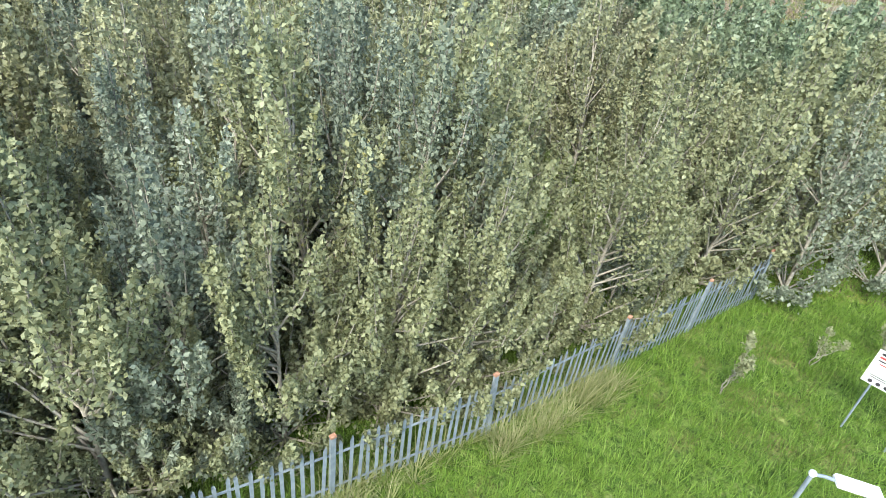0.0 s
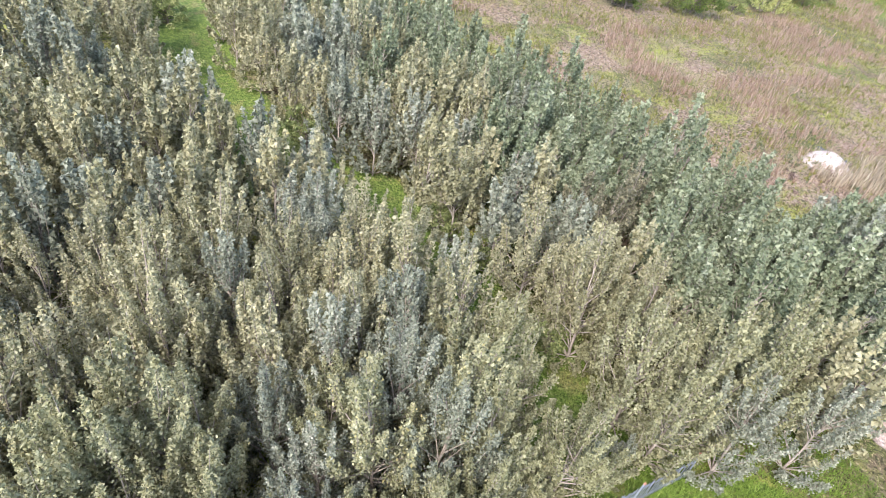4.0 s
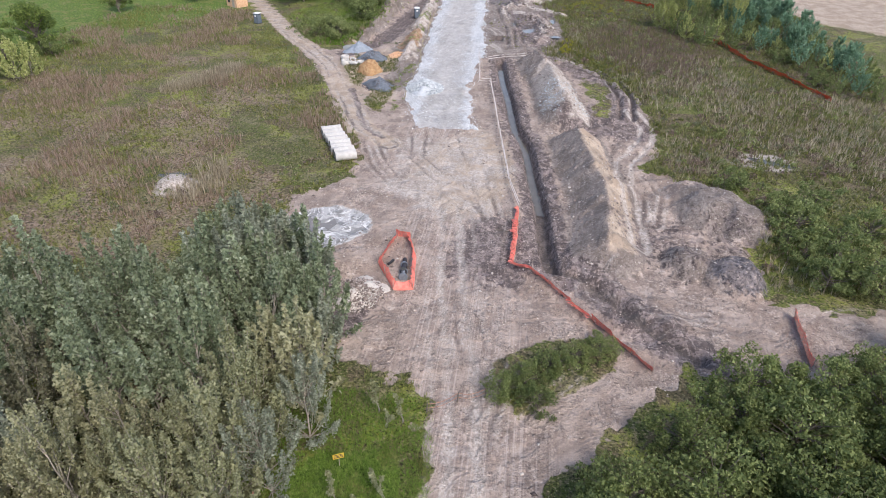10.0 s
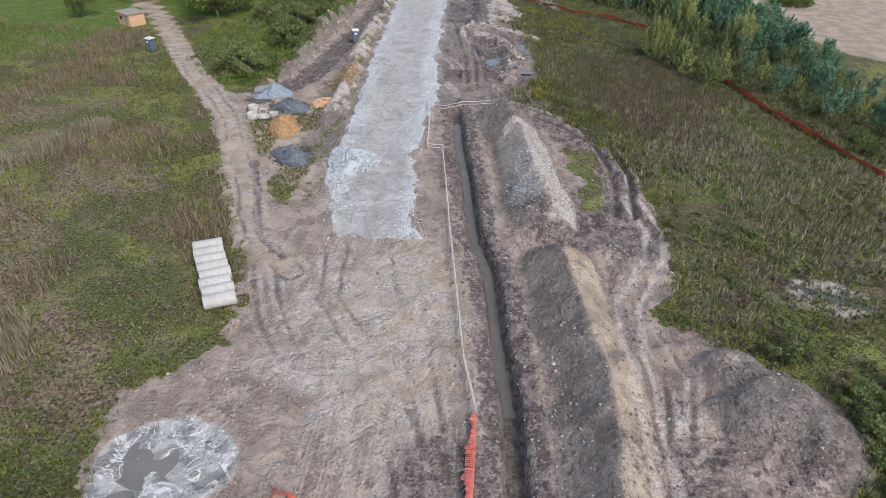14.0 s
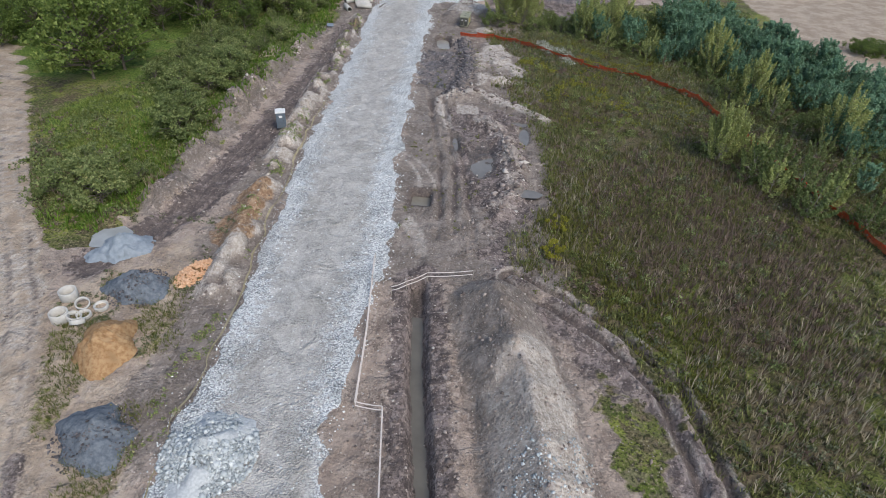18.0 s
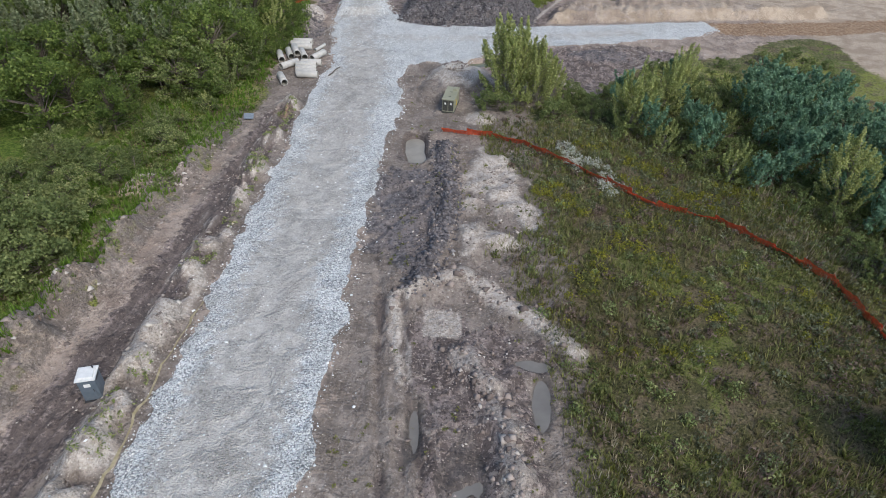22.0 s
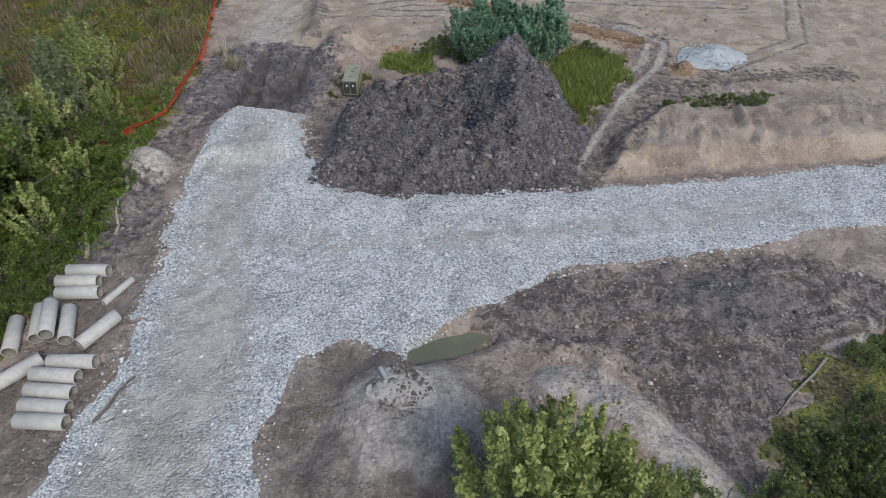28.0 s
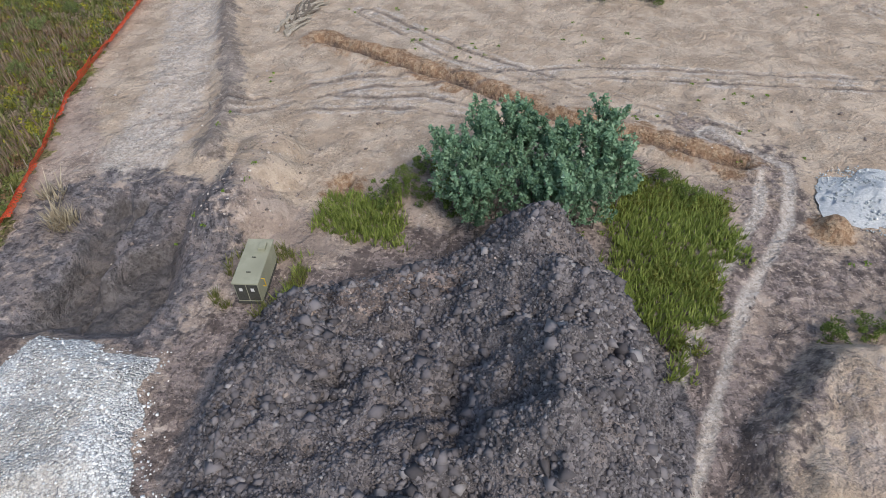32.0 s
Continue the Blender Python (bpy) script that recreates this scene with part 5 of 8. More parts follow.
def poplar_tree(name, seed, tall, plumes, leaves, size, mat, spread=1.7, skirt=0.25):
    """A young poplar: upright plumes of leaves round a thin stem, the outer ones lower."""
    rng = np.random.default_rng(seed)
    lean = rng.normal(0, 0.05, 2)
    k = np.linspace(0, 1, 8)
    stem = np.stack([lean[0] * tall * k**1.4 + rng.normal(0, 0.04, 8) * (k > 0), lean[1] * tall * k**1.4 + rng.normal(0, 0.04, 8) * (k > 0), tall * 0.97 * k], 1)
    rad = np.interp(k, [0, 1], [0.011 * tall, 0.006])
    low = int(plumes * skirt)
    u = rng.uniform(0, 1, plumes) ** 0.5
    u[low:low + 2] = 0.06
    a = np.arange(plumes) * 2.4 + rng.normal(0, 0.3, plumes)
    z = tall * (1 - 0.45 * u**1.5) * rng.uniform(0.84, 1.03, plumes)
    z[:low] = tall * rng.uniform(0.14, 0.42, low)
    u[:low] = rng.uniform(0.6, 1.15, low)
    tip = np.stack([np.interp(z, stem[:, 2], stem[:, 0]) + spread * u * np.cos(a), np.interp(z, stem[:, 2], stem[:, 1]) + spread * u * np.sin(a), z], 1)
    ln = tall * rng.uniform(0.24, 0.44, plumes)
    zb = np.maximum(z - ln * 1.15, 0.03 * tall)
    base = np.stack([np.interp(zb, stem[:, 2], stem[:, 0]), np.interp(zb, stem[:, 2], stem[:, 1]), zb], 1)
    mid = base + (tip - base) * np.array([0.72, 0.72, 0.42]) + rng.normal(0, 0.06, (plumes, 3))
    r = np.full(plumes, 0.0028 * tall)
    wood = [twig_quads(stem[:-1], stem[1:], rad[:-1], rad[1:]), twig_quads(base, mid, r * 1.6, r), twig_quads(mid, tip, r, r * 0.3)]
    per = leaves // plumes
    w = rng.uniform(0.14, 1.0, (plumes, per)) ** 0.75
    c = np.where((w < 0.45)[..., None], base[:, None] + (mid - base)[:, None] * (w / 0.45)[..., None], mid[:, None] + (tip - mid)[:, None] * ((w - 0.45) / 0.55)[..., None])
    c = c + rng.normal(size=(plumes, per, 3)) * (np.interp(w, [0, 0.5, 0.8, 1], [0.13, 0.13, 0.09, 0.035]) * tall / 8)[..., None]
    c[..., 2] = np.maximum(c[..., 2], 0.1)
    return mesh_of(name + "_trunk", *gather(*wood), M_BARK), mesh_of(name + "_crown", *(leaf_quads if size < 0.2 else leaf_tris)(c.reshape(-1, 3), size, rng, 0.5), mat)


def round_tree(name, seed, tall, wide, clumps, leaves, size, mat, bark=None, foot=0.0, droop=0.0):
    """A spreading tree or bush of leaf clumps on limbs: the meshes of trunk and crown."""
    rng = np.random.default_rng(seed)
    d = unit(rng.normal(size=(clumps, 3)))
    rr = rng.uniform(0.35, 1.0, clumps) ** 0.6
    mid = foot + (tall - foot) * 0.52
    c = d * rr[:, None] * np.array([wide, wide, (tall - foot) * 0.5])
    c[:, :2] *= (1 + 0.35 * np.sin(np.arctan2(d[:, 1], d[:, 0]) * 3 + seed))[:, None] * (0.75 + 0.35 * (1 - np.clip(c[:, 2] / tall, -0.5, 0.5)))[:, None]
    c[:, 2] = np.maximum(c[:, 2] + mid, 0.18 * tall if foot else 0.15)
    start = np.stack([0 * rr, 0 * rr, np.clip(c[:, 2] * 0.55, 0.05, tall * 0.6)], 1)
    r = np.full(clumps, 0.010 * tall)
    wood = [twig_quads(np.array([[0, 0, 0.0], [0.03, 0, tall * 0.4]]), np.array([[0.03, 0, tall * 0.4], [0, 0.05, tall * 0.75]]), np.array([0.022, 0.014]) * tall, np.array([0.014, 0.005]) * tall), twig_quads(start, c, r, r * 0.3)]
    per = leaves // clumps
    cr = wide * rng.uniform(0.16, 0.32, clumps)
    p = unit(rng.normal(size=(clumps, per, 3))) * (rng.uniform(0.2, 1, (clumps, per, 1)) ** 0.5) * cr[:, None, None] * np.array([1, 1, 0.75])
    p[..., 2] -= droop * np.abs(p[..., 0])
    pts = (c[:, None] + p).reshape(-1, 3)
    pts[:, 2] = np.maximum(pts[:, 2], 0.06)
    trunk = mesh_of(name + "_trunk", *gather(*wood), bark or M_BARK_DARK)
    crown = mesh_of(name + "_crown", *leaf_tris(pts, size, rng, 0.1), mat)
    return trunk, crown


def plant(kind, meshes, x, y, scale, rz, label, category, group):
    ob = thing(kind, on(x, y, rz, -0.06) @ Matrix.Scale(scale, 4), label, category, group)
    part("trunk", meshes[0], None, ob)
    part("crown", meshes[1], None, ob)
    return ob


TWO_KINDS = (M_POPLAR, M_POPLAR, M_POPLAR_BLUE)
NEAR = [poplar_tree("near_poplar", 40 + k, 10.2, 46, 13500, 0.15, TWO_KINDS[k % 3], 2.9, 0.42) for k in range(5)]
MIDDLE = [poplar_tree("middle_poplar", 50 + k, 10.0, 36, 6400, 0.18, TWO_KINDS[k % 3], 2.5, 0.34) for k in range(4)]
PALE_KINDS = (M_POPLAR_PALE, M_POPLAR_PALE, M_POPLAR_BLUE)
MIDDLE_PALE = [poplar_tree("pale_poplar", 55 + k, 10.0, 36, 6400, 0.18, PALE_KINDS[k % 3], 2.5, 0.34) for k in range(4)]
FAR = [poplar_tree("poplar", 60 + k, 9.4, 30, 2900, 0.235, PALE_KINDS[k % 3], 2.3, 0.26) for k in range(6)]
TEAL = [poplar_tree("green_poplar", 63 + k, 9.2, 30, 3000, 0.225, M_POPLAR_TEAL, 2.3, 0.26) for k in range(4)]
DUSK = [poplar_tree("dusky_poplar", 68 + k, 9.0, 26, 2300, 0.2, M_POPLAR_DUSK, 2.2, 0.2) for k in range(2)]
SUCKER = [poplar_tree("sucker", 70 + k, 4.2, 18, 2600, 0.13, TWO_KINDS[k % 3], 0.9, 0.3) for k in range(3)]
SAPLING = [upright_tree("sapling", 80 + k, 2.4, 10, 420, 0.12, M_POPLAR, 0.4) for k in range(2)]
DARK = [round_tree("dark_tree", 90 + k, 6.5, 2.9, 56, 4800, 0.2, M_DARKLEAF, foot=0.6) for k in range(4)]
GREEN = [round_tree("green_bush", 100 + k, 2.6, 1.7, 30, 2000, 0.145, M_GREENLEAF) for k in range(3)]
DARKBUSH = [round_tree("dark_bush", 110 + k, 2.8, 1.9, 30, 2000, 0.155, M_DARKLEAF) for k in range(3)]
WATTLE = [upright_tree("wattle", 120 + k, 5.2, 34, 1900, 0.25, M_BLUELEAF, 0.85, M_BARK_DARK, 0.08) for k in range(3)]
LIME = [poplar_tree("birch", 130 + k, 6.2, 30, 2400, 0.2, M_LIMELEAF, 2.0, 0.3) for k in range(3)]
LOW_BUSH = [round_tree("low_bush", 115 + k, 2.4, 1.8, 30, 1500, 0.18, (M_OLIVELEAF, M_WILLOW, M_GREENLEAF)[k]) for k in range(3)]
WILLOW = [round_tree("willow_bush", 140 + k, 3.0, 2.1, 40, 4600, 0.125, M_WILLOW, M_BARK_DARK, 0.0, 0.9) for k in range(2)]

# the poplar grove beyond the fence, with a grassy strip through it
GROVE = [(-84, 19), (-70, 24.5), (-57, 27), (-46, 34), (-33, 39.5), (-23, 44.6), (-17.4, 44.2), (-13, 40.8), (-10.2, 33), (-9.4, 27), (-11.2, 23.6), (-12.2, 20), (-12.0, 16), (-11.4, 12), (-10.9, 7), (-10.7, 1), (-11, -14), (-22, -32), (-58, -26), (-72, -12)]
spots = []
for _ in range(6500):
    px, py = RNG.uniform(-84, -10), RNG.uniform(-32, 39)
    if area_dist(np.array(px), np.array(py), GROVE) < 0.3 or line_dist(np.array(px), np.array(py), GLADE) < (2.9 if px > -36 else 3.9):
        continue
    far = math.hypot(px + 1, py - 2)
    gap = 2.0 if far < 24 else 2.2 if far < 46 else 2.9
    if py < -16 and px > -26:
        continue
    if all((px - a) ** 2 + (py - b) ** 2 > gap * gap for a, b in spots):
        spots.append((px, py))
for k, (px, py) in enumerate(spots):
    near = math.hypot(px + 1, py - 2)
    edge = float(area_dist(np.array(px), np.array(py), GROVE))
    s = RNG.uniform(0.84, 1.12) * (0.88 if edge < 1.2 else 1.0)
    if near < 18:
        plant("poplar_tree", NEAR[k % 5], px, py, s * 0.95, RNG.uniform(0, 360), "young grey poplar with pale upright leafy shoots", "tree", "poplar grove")
    elif near < 30:
        plant("poplar_tree", (MIDDLE_PALE if px < -19 else MIDDLE)[k % 4], px, py, s, RNG.uniform(0, 360), "young grey poplar with pale upright leafy shoots", "tree", "poplar grove")
    elif py > 25 + 0.3 * (px + 30) + 5 * math.sin(px * 0.4):
        plant("poplar_tree", TEAL[k % 4], px, py, s, RNG.uniform(0, 360), "young blue-green poplar standing in a dense grove", "tree", "poplar grove")
    elif 24 < py + 0.2 * (px + 30) < 30 and -44 < px < -24:
        plant("poplar_tree", DUSK[k % 2], px, py, s * 0.93, RNG.uniform(0, 360), "darker brownish poplar standing in a dense grove", "tree", "poplar grove")
    else:
        plant("poplar_tree", FAR[k % 6], px, py, s, RNG.uniform(0, 360), "young grey poplar standing in a dense grove", "tree", "poplar grove")
CORNER = [(-25, 39), (-23, 46), (-19.4, 46.4), (-15.6, 44.6), (-12.6, 41.2), (-11.2, 37), (-14, 36)]
got, corner_rng = [], np.random.default_rng(19)
for _ in range(900):
    px, py = corner_rng.uniform(-25, -11), corner_rng.uniform(36, 46.5)
    if area_dist(np.array(px), np.array(py), CORNER) > 0 and all((px - a) ** 2 + (py - b) ** 2 > 3.2 for a, b in got + spots):
        got.append((px, py))
        plant("poplar_tree", (TEAL[len(got) % 4] if len(got) % 2 else FAR[2 + 3 * (len(got) // 2 % 2)]), px, py, corner_rng.uniform(0.8, 1.02), corner_rng.uniform(0, 360), "young blue-green poplar at the corner of the grove", "tree", "poplar grove")
for k in range(84):
    u = RNG.uniform(0, 1) if k < 60 else RNG.uniform(-0.1, 0.5)
    px, py = np.interp(u, [0, 0.35, 0.7, 1], [-10.2, -10.5, -11.3, -12.6]) - 0.2 - RNG.gamma(1.5, 1.1), np.interp(u, [0, 0.35, 0.7, 1], [-4, 6, 14, 22.5])
    plant("poplar_sucker", SUCKER[k % 3], px, py, RNG.uniform(0.5, 1.15), RNG.uniform(0, 360), "leafy poplar sucker behind the fence", "shrub", "poplar suckers")
for px, py in ((-4.6, 24.6), (-5.3, 25.4), (-6.0, 23.2), (-7.4, 24.0), (-8.2, 21.5), (-4.8, 22.4), (-12.4, 14.6), (-5.6, 30.0), (-4.6, 30.6), (-6.4, 31.2), (-8.4, 17.4)):
    plant("poplar_sapling", SAPLING[int(px * 10) % 2], px, py, RNG.uniform(0.6, 1.0), RNG.uniform(0, 360), "thin poplar sapling in long grass", "sapling", "saplings in the grass")


def scatter(kind, meshes, places, lo, hi, label, category, group):
    for k, (px, py) in enumerate(places):
        if area_dist(np.array(px), np.array(py), MEADOW) > 0 or any(math.hypot(px - a, py - b) < r + 0.5 for a, b, r, _ in BANK_HEAPS):
            continue
        plant(kind, meshes[k % len(meshes)], px, py, RNG.uniform(lo, hi), RNG.uniform(0, 360), label, category, group)


def fill(poly, gap, seed, keep=None):
    """Random places in an area, no two nearer than gap."""
    rng = np.random.default_rng(seed)
    xs, ys = [p[0] for p in poly], [p[1] for p in poly]
    got = []
    for _ in range(3000):
        p = (rng.uniform(min(xs), max(xs)), rng.uniform(min(ys), max(ys)))
        if area_dist(np.array(p[0]), np.array(p[1]), poly) > 0 and all((p[0] - a) ** 2 + (p[1] - b) ** 2 > gap * gap for a, b in got):
            got.append(p)
    return got


# wood on the far side of the muddy lane
scatter("broadleaf_tree", DARK, fill([(-42, 172), (-33, 184), (-32, 192), (-34, 214), (-44, 222), (-110, 225), (-120, 185), (-70, 178)], 5.4, 1), 0.75, 1.5, "dense dark green broadleaf tree", "tree", "wood by the lane")
GUM = [poplar_tree("gum", 150 + k, 9.5, 30, 2800, 0.27, M_GUM, 2.7, 0.12) for k in range(3)]
scatter("gum_tree", GUM, fill([(-44, 184), (-33.5, 196), (-34, 216), (-40, 228), (-80, 230), (-80, 190)], 5.0, 12), 0.8, 1.2, "tall grey-green gum tree with upright limbs", "tree", "wood by the lane")
BRIGHT = [round_tree("bright_tree", 94 + k, 6.0, 2.6, 52, 5000, 0.18, M_GREENLEAF, foot=0.4) for k in range(2)]
scatter("broadleaf_tree", BRIGHT, [(-35.5, 193), (-37.5, 197.5), (-34.6, 201.5), (-38.4, 206), (-41, 190), (-43.5, 196), (-36.8, 186.5), (-40.4, 212)], 0.9, 1.3, "fresh green broadleaf tree at the wood's edge", "tree", "wood by the lane")
scatter("broadleaf_tree", DARK, fill([(-110, 170), (-70, 160), (-64, 176), (-112, 182)], 4.6, 2), 0.8, 1.2, "dark green tree at the meadow's edge", "tree", "wood by the lane")
scatter("green_bush", GREEN, [(-38.2, 126), (-36.6, 124.2), (-39.8, 124.2), (-37.4, 127.8), (-35.2, 122.6)], 1.35, 1.75, "rounded green bush beside the yard", "bush", "bushes by the lane")
scatter("green_bush", GREEN, fill([(-33.4, 126), (-33.6, 150), (-33, 172), (-30, 190), (-33, 196), (-36, 180), (-38, 155), (-36, 132)], 3.5, 3), 0.5, 1.5, "leafy green bush on the lane's bank", "bush", "bushes by the lane")
scatter("green_bush", GREEN, fill([(-46, 152), (-38, 150), (-36, 168), (-44, 172)], 2.8, 4), 0.8, 1.3, "green bush in the meadow", "bush", "bushes by the lane")
scatter("dark_bush", DARKBUSH, fill([(-38, 196), (-30, 198), (-30, 214), (-34, 224), (-42, 224)], 2.2, 5), 0.6, 1.1, "dark green undergrowth bush beside the pipes", "bush", "bushes by the pipes")
scatter("birch_tree", LIME, [(-36, 226), (-38.5, 222), (-41, 229), (-37.5, 216.5), (-44, 236), (-40, 233)], 0.8, 1.15, "slender light green birch", "tree", "birches")
# thicket on the other side
scatter("wattle_bush", WATTLE, fill([(36, 172), (46, 160), (50, 145), (56, 145), (56, 165), (51, 182), (44, 194), (36, 198), (32, 192), (33, 180)], 2.6, 6), 0.6, 1.05, "blue-green wattle in a thicket", "bush", "thicket")
scatter("scrub_bush", LOW_BUSH, fill([(12, 193), (22, 185), (34, 177), (35, 200), (24, 204), (15, 196)], 2.7, 7), 0.4, 0.9, "low olive-green bush in the scrub", "bush", "scrub bushes")
scatter("green_bush", GREEN, fill([(9, 191), (18, 183.5), (32, 173), (42, 156), (48, 142), (54, 146), (42, 172), (24, 188), (12, 194)], 2.2, 8), 0.4, 0.95, "low green bush behind the orange net", "bush", "scrub bushes")
BIRCH = [poplar_tree("feathery_birch", 170 + k, 8.2, 54, 9500, 0.185, M_LIMELEAF, 2.5, 0.22) for k in range(3)]
for px, py, sc, lab in ((3.3, 192.2, 1.2, "tall feathery light green birch by the road"), (5.2, 193.0, 1.08, "tall feathery light green birch by the road"), (7.0, 191.8, 0.9, "shorter light green birch beside two tall ones"), (8.8, 193.2, 0.62, "small birch at the foot of taller ones"),
                        (17.8, 185.8, 0.95, "pale green birch standing out of the scrub"), (19.2, 187.0, 0.7, "pale green birch standing out of the scrub"), (23, 191.7, 0.72, "slender birch in the scrub"), (24.9, 195.6, 0.8, "slender birch in the scrub"), (38, 160, 0.85, "slender birch in the thicket"),
                        (29.4, 142.4, 0.8, "slender birch beside the orange net"), (30.6, 143.6, 0.75, "slender birch beside the orange net"), (44.8, 148.3, 0.9, "slender birch in the thicket"), (36, 172, 0.9, "slender birch in the thicket")):
    plant("birch_tree", BIRCH[int(px * 10) % 3], px, py, sc * 1.22, 40 * px, lab, "tree", "birches")
scatter("green_bush", GREEN, [(11.4, 193.6), (12.6, 192.2), (10.2, 191.4), (2.2, 188.6), (0.8, 190.0), (9.0, 187.6)], 0.75, 1.15, "round green bush by the birches", "bush", "scrub bushes")
ROUND = [round_tree("round_shrub", 175 + k, 1.5, 0.95, 18, 1300, 0.11, M_YELLOWWEED) for k in range(2)]
scatter("lime_shrub", ROUND, [(8.4, 120.7), (9.1, 125.1)], 1.0, 1.2, "bright yellow-green shrub on the bank", "bush", "shrubs on the bank")
scatter("green_bush", GREEN, [(-33.8, 137.4), (-35, 139.4), (-33.6, 140.2), (-36, 136.6), (-34.6, 156.4), (-35.4, 158.4), (-33.8, 153)], 1.4, 1.8, "large leafy green bush on the lane's bank", "bush", "bushes by the lane")
scatter("willow_bush", WILLOW, [(1.9, 34.2), (3.6, 35.6), (5.4, 37.2), (7.4, 38.6), (9.3, 39.4), (4.4, 33.4)], 0.55, 0.7, "low drooping green willow scrub", "bush", "scrub by the fork")
scatter("willow_bush", WILLOW, fill([(9, 26), (14.5, 32.5), (18, 36.5), (26, 37.6), (38, 43), (52, 46), (60, 30), (40, 6), (14, 10), (7, 20)], 2.8, 9), 1.1, 1.75, "drooping green willow bush", "bush", "willows by the side road")
scatter("green_bush", GREEN, [(28.5, 57.5), (29.6, 55.2), (31.4, 53), (30.2, 60), (29.5, 64.5), (33, 57), (35.5, 54), (37, 60), (26.2, 69.3), (34, 66), (30, 51), (28.6, 61.6), (32, 62.6), (34.6, 50.4)], 0.9, 1.5, "green bush at the edge of the spoil", "bush", "bushes by the spoil")
scatter("wattle_bush", WATTLE, fill([(-5.6, 243), (-3, 240.6), (5, 240.4), (6.8, 243), (4.4, 248), (-2, 248.5)], 1.8, 10), 0.68, 0.95, "blue-green wattle clump on the building land", "bush", "wattle clump")
scatter("dark_bush", DARKBUSH, [(-7.8, 244.6), (-6.6, 246.6), (-6.2, 243.4), (-5.0, 245.2), (-4.2, 242.4), (-8.6, 242.8), (16.6, 234.3), (18.6, 234.9), (20.4, 235.3), (22.2, 235.8), (24, 236.2), (25.8, 236.6), (9.6, 246.6), (11, 245)], 0.42, 0.58, "low dark green bush on the bank", "bush", "bushes on the bank")
scatter("dark_bush", DARKBUSH, [(8, 277), (10.5, 279), (13, 277.5), (15, 279)], 0.6, 0.9, "green bush on the sandy plain", "bush", "bushes on the bank")
scatter("birch_tree", LIME, [(-79.7, 90.2), (-83, 41), (-78.6, 92)], 1.0, 1.3, "light yellow-green tree at the field edge", "tree", "field trees")
scatter("green_bush", GREEN, [(-73.4, -1.4), (-75.2, -1.8), (-57.4, -2.2), (-60, -1.0), (-33.5, 16.0), (-29.5, 17.8), (-46, 8.8), (-27, 12.2), (-21, 19)], 0.9, 1.5, "round green bush in the grassy strip", "bush", "bushes in the strip")
THICKET = [(15, 186), (26, 176), (35, 165), (39.5, 152), (42.5, 137), (46, 121), (51, 106), (59, 100), (59, 150), (54, 176), (44, 194), (30, 200), (19, 196)]
BUSHY = [poplar_tree("leafy_sapling", 160 + k, 5.0, 26, 1900, 0.2, (M_OLIVELEAF, M_LIMELEAF, M_OLIVELEAF)[k], 1.9, 0.4) for k in range(3)]
for px, py in fill(THICKET, 2.7, 21):
    k, far = RNG.uniform(0, 1), px - np.interp(py, [100, 121, 150, 165, 176, 200], [52, 46, 40, 35, 26, 14])
    if k < 0.34 + 0.02 * far:
        plant("wattle_bush", WATTLE[int(k * 100) % 3], px, py, RNG.uniform(0.55, 0.95), RNG.uniform(0, 360), "blue-green wattle in a thicket", "bush", "thicket")
    elif k < 0.78:
        plant("leafy_sapling", BUSHY[int(k * 100) % 3], px, py, RNG.uniform(0.5, 1.05), RNG.uniform(0, 360), "olive-green leafy sapling in the thicket", "sapling", "thicket")
    else:
        plant("green_bush", LOW_BUSH[int(k * 100) % 3], px, py, RNG.uniform(0.6, 1.1), RNG.uniform(0, 360), "leafy green bush in the thicket", "bush", "thicket")
scatter("leafy_sapling", BUSHY, fill([(-37, 132), (-34, 150), (-33.4, 176), (-30, 196), (-31, 216), (-35, 224), (-42, 216), (-40, 186), (-44, 160)], 6.0, 22), 0.45, 1.3, "olive-green leafy sapling on the lane's bank", "sapling", "bushes by the lane")
scatter("leafy_sapling", BUSHY, [(31.5, 138), (33, 135.5), (34.5, 139.5), (36.5, 136.5), (38, 133), (35.5, 131), (40.5, 129.5), (33.4, 142.5)], 0.9, 1.2, "olive-green leafy sapling beside the orange net", "sapling", "thicket")
scatter("broadleaf_tree", DARK, [(-53, 152.5), (-55.5, 156), (-50.6, 156.4), (-68, 169), (-63, 172), (-58, 176)], 1.5, 1.9, "tall broad-crowned green tree by the field track", "tree", "wood by the lane")
scatter("green_bush", GREEN, [(-37.6, 147.5), (-35.6, 150), (-39.4, 150.4), (-36, 154), (-38.6, 155), (-35, 157), (-36.6, 160)], 1.2, 1.7, "leafy green bush on the lane's bank", "bush", "bushes by the lane")
scatter("dark_bush", DARKBUSH, [(66 + 2.1 * (k % 4), 186 + 2.0 * (k // 4) + 0.7 * (k % 2)) for k in range(12)], 0.6, 0.9, "green bush on a mound of the sandy plain", "bush", "bushes on the bank")
scatter("scrub_bush", LOW_BUSH, fill([(-40, 232), (-54, 230), (-62, 280), (-47, 280)], 4.5, 31), 0.35, 0.75, "fresh green shrub in rough grass behind the net", "bush", "scrub bushes")
scatter("scrub_bush", LOW_BUSH, fill([(23, 205), (36, 209.5), (47, 215), (53, 204), (42, 197), (28, 200)], 2.4, 33), 0.3, 0.65, "low olive scrub bush behind the birches", "bush", "scrub bushes")
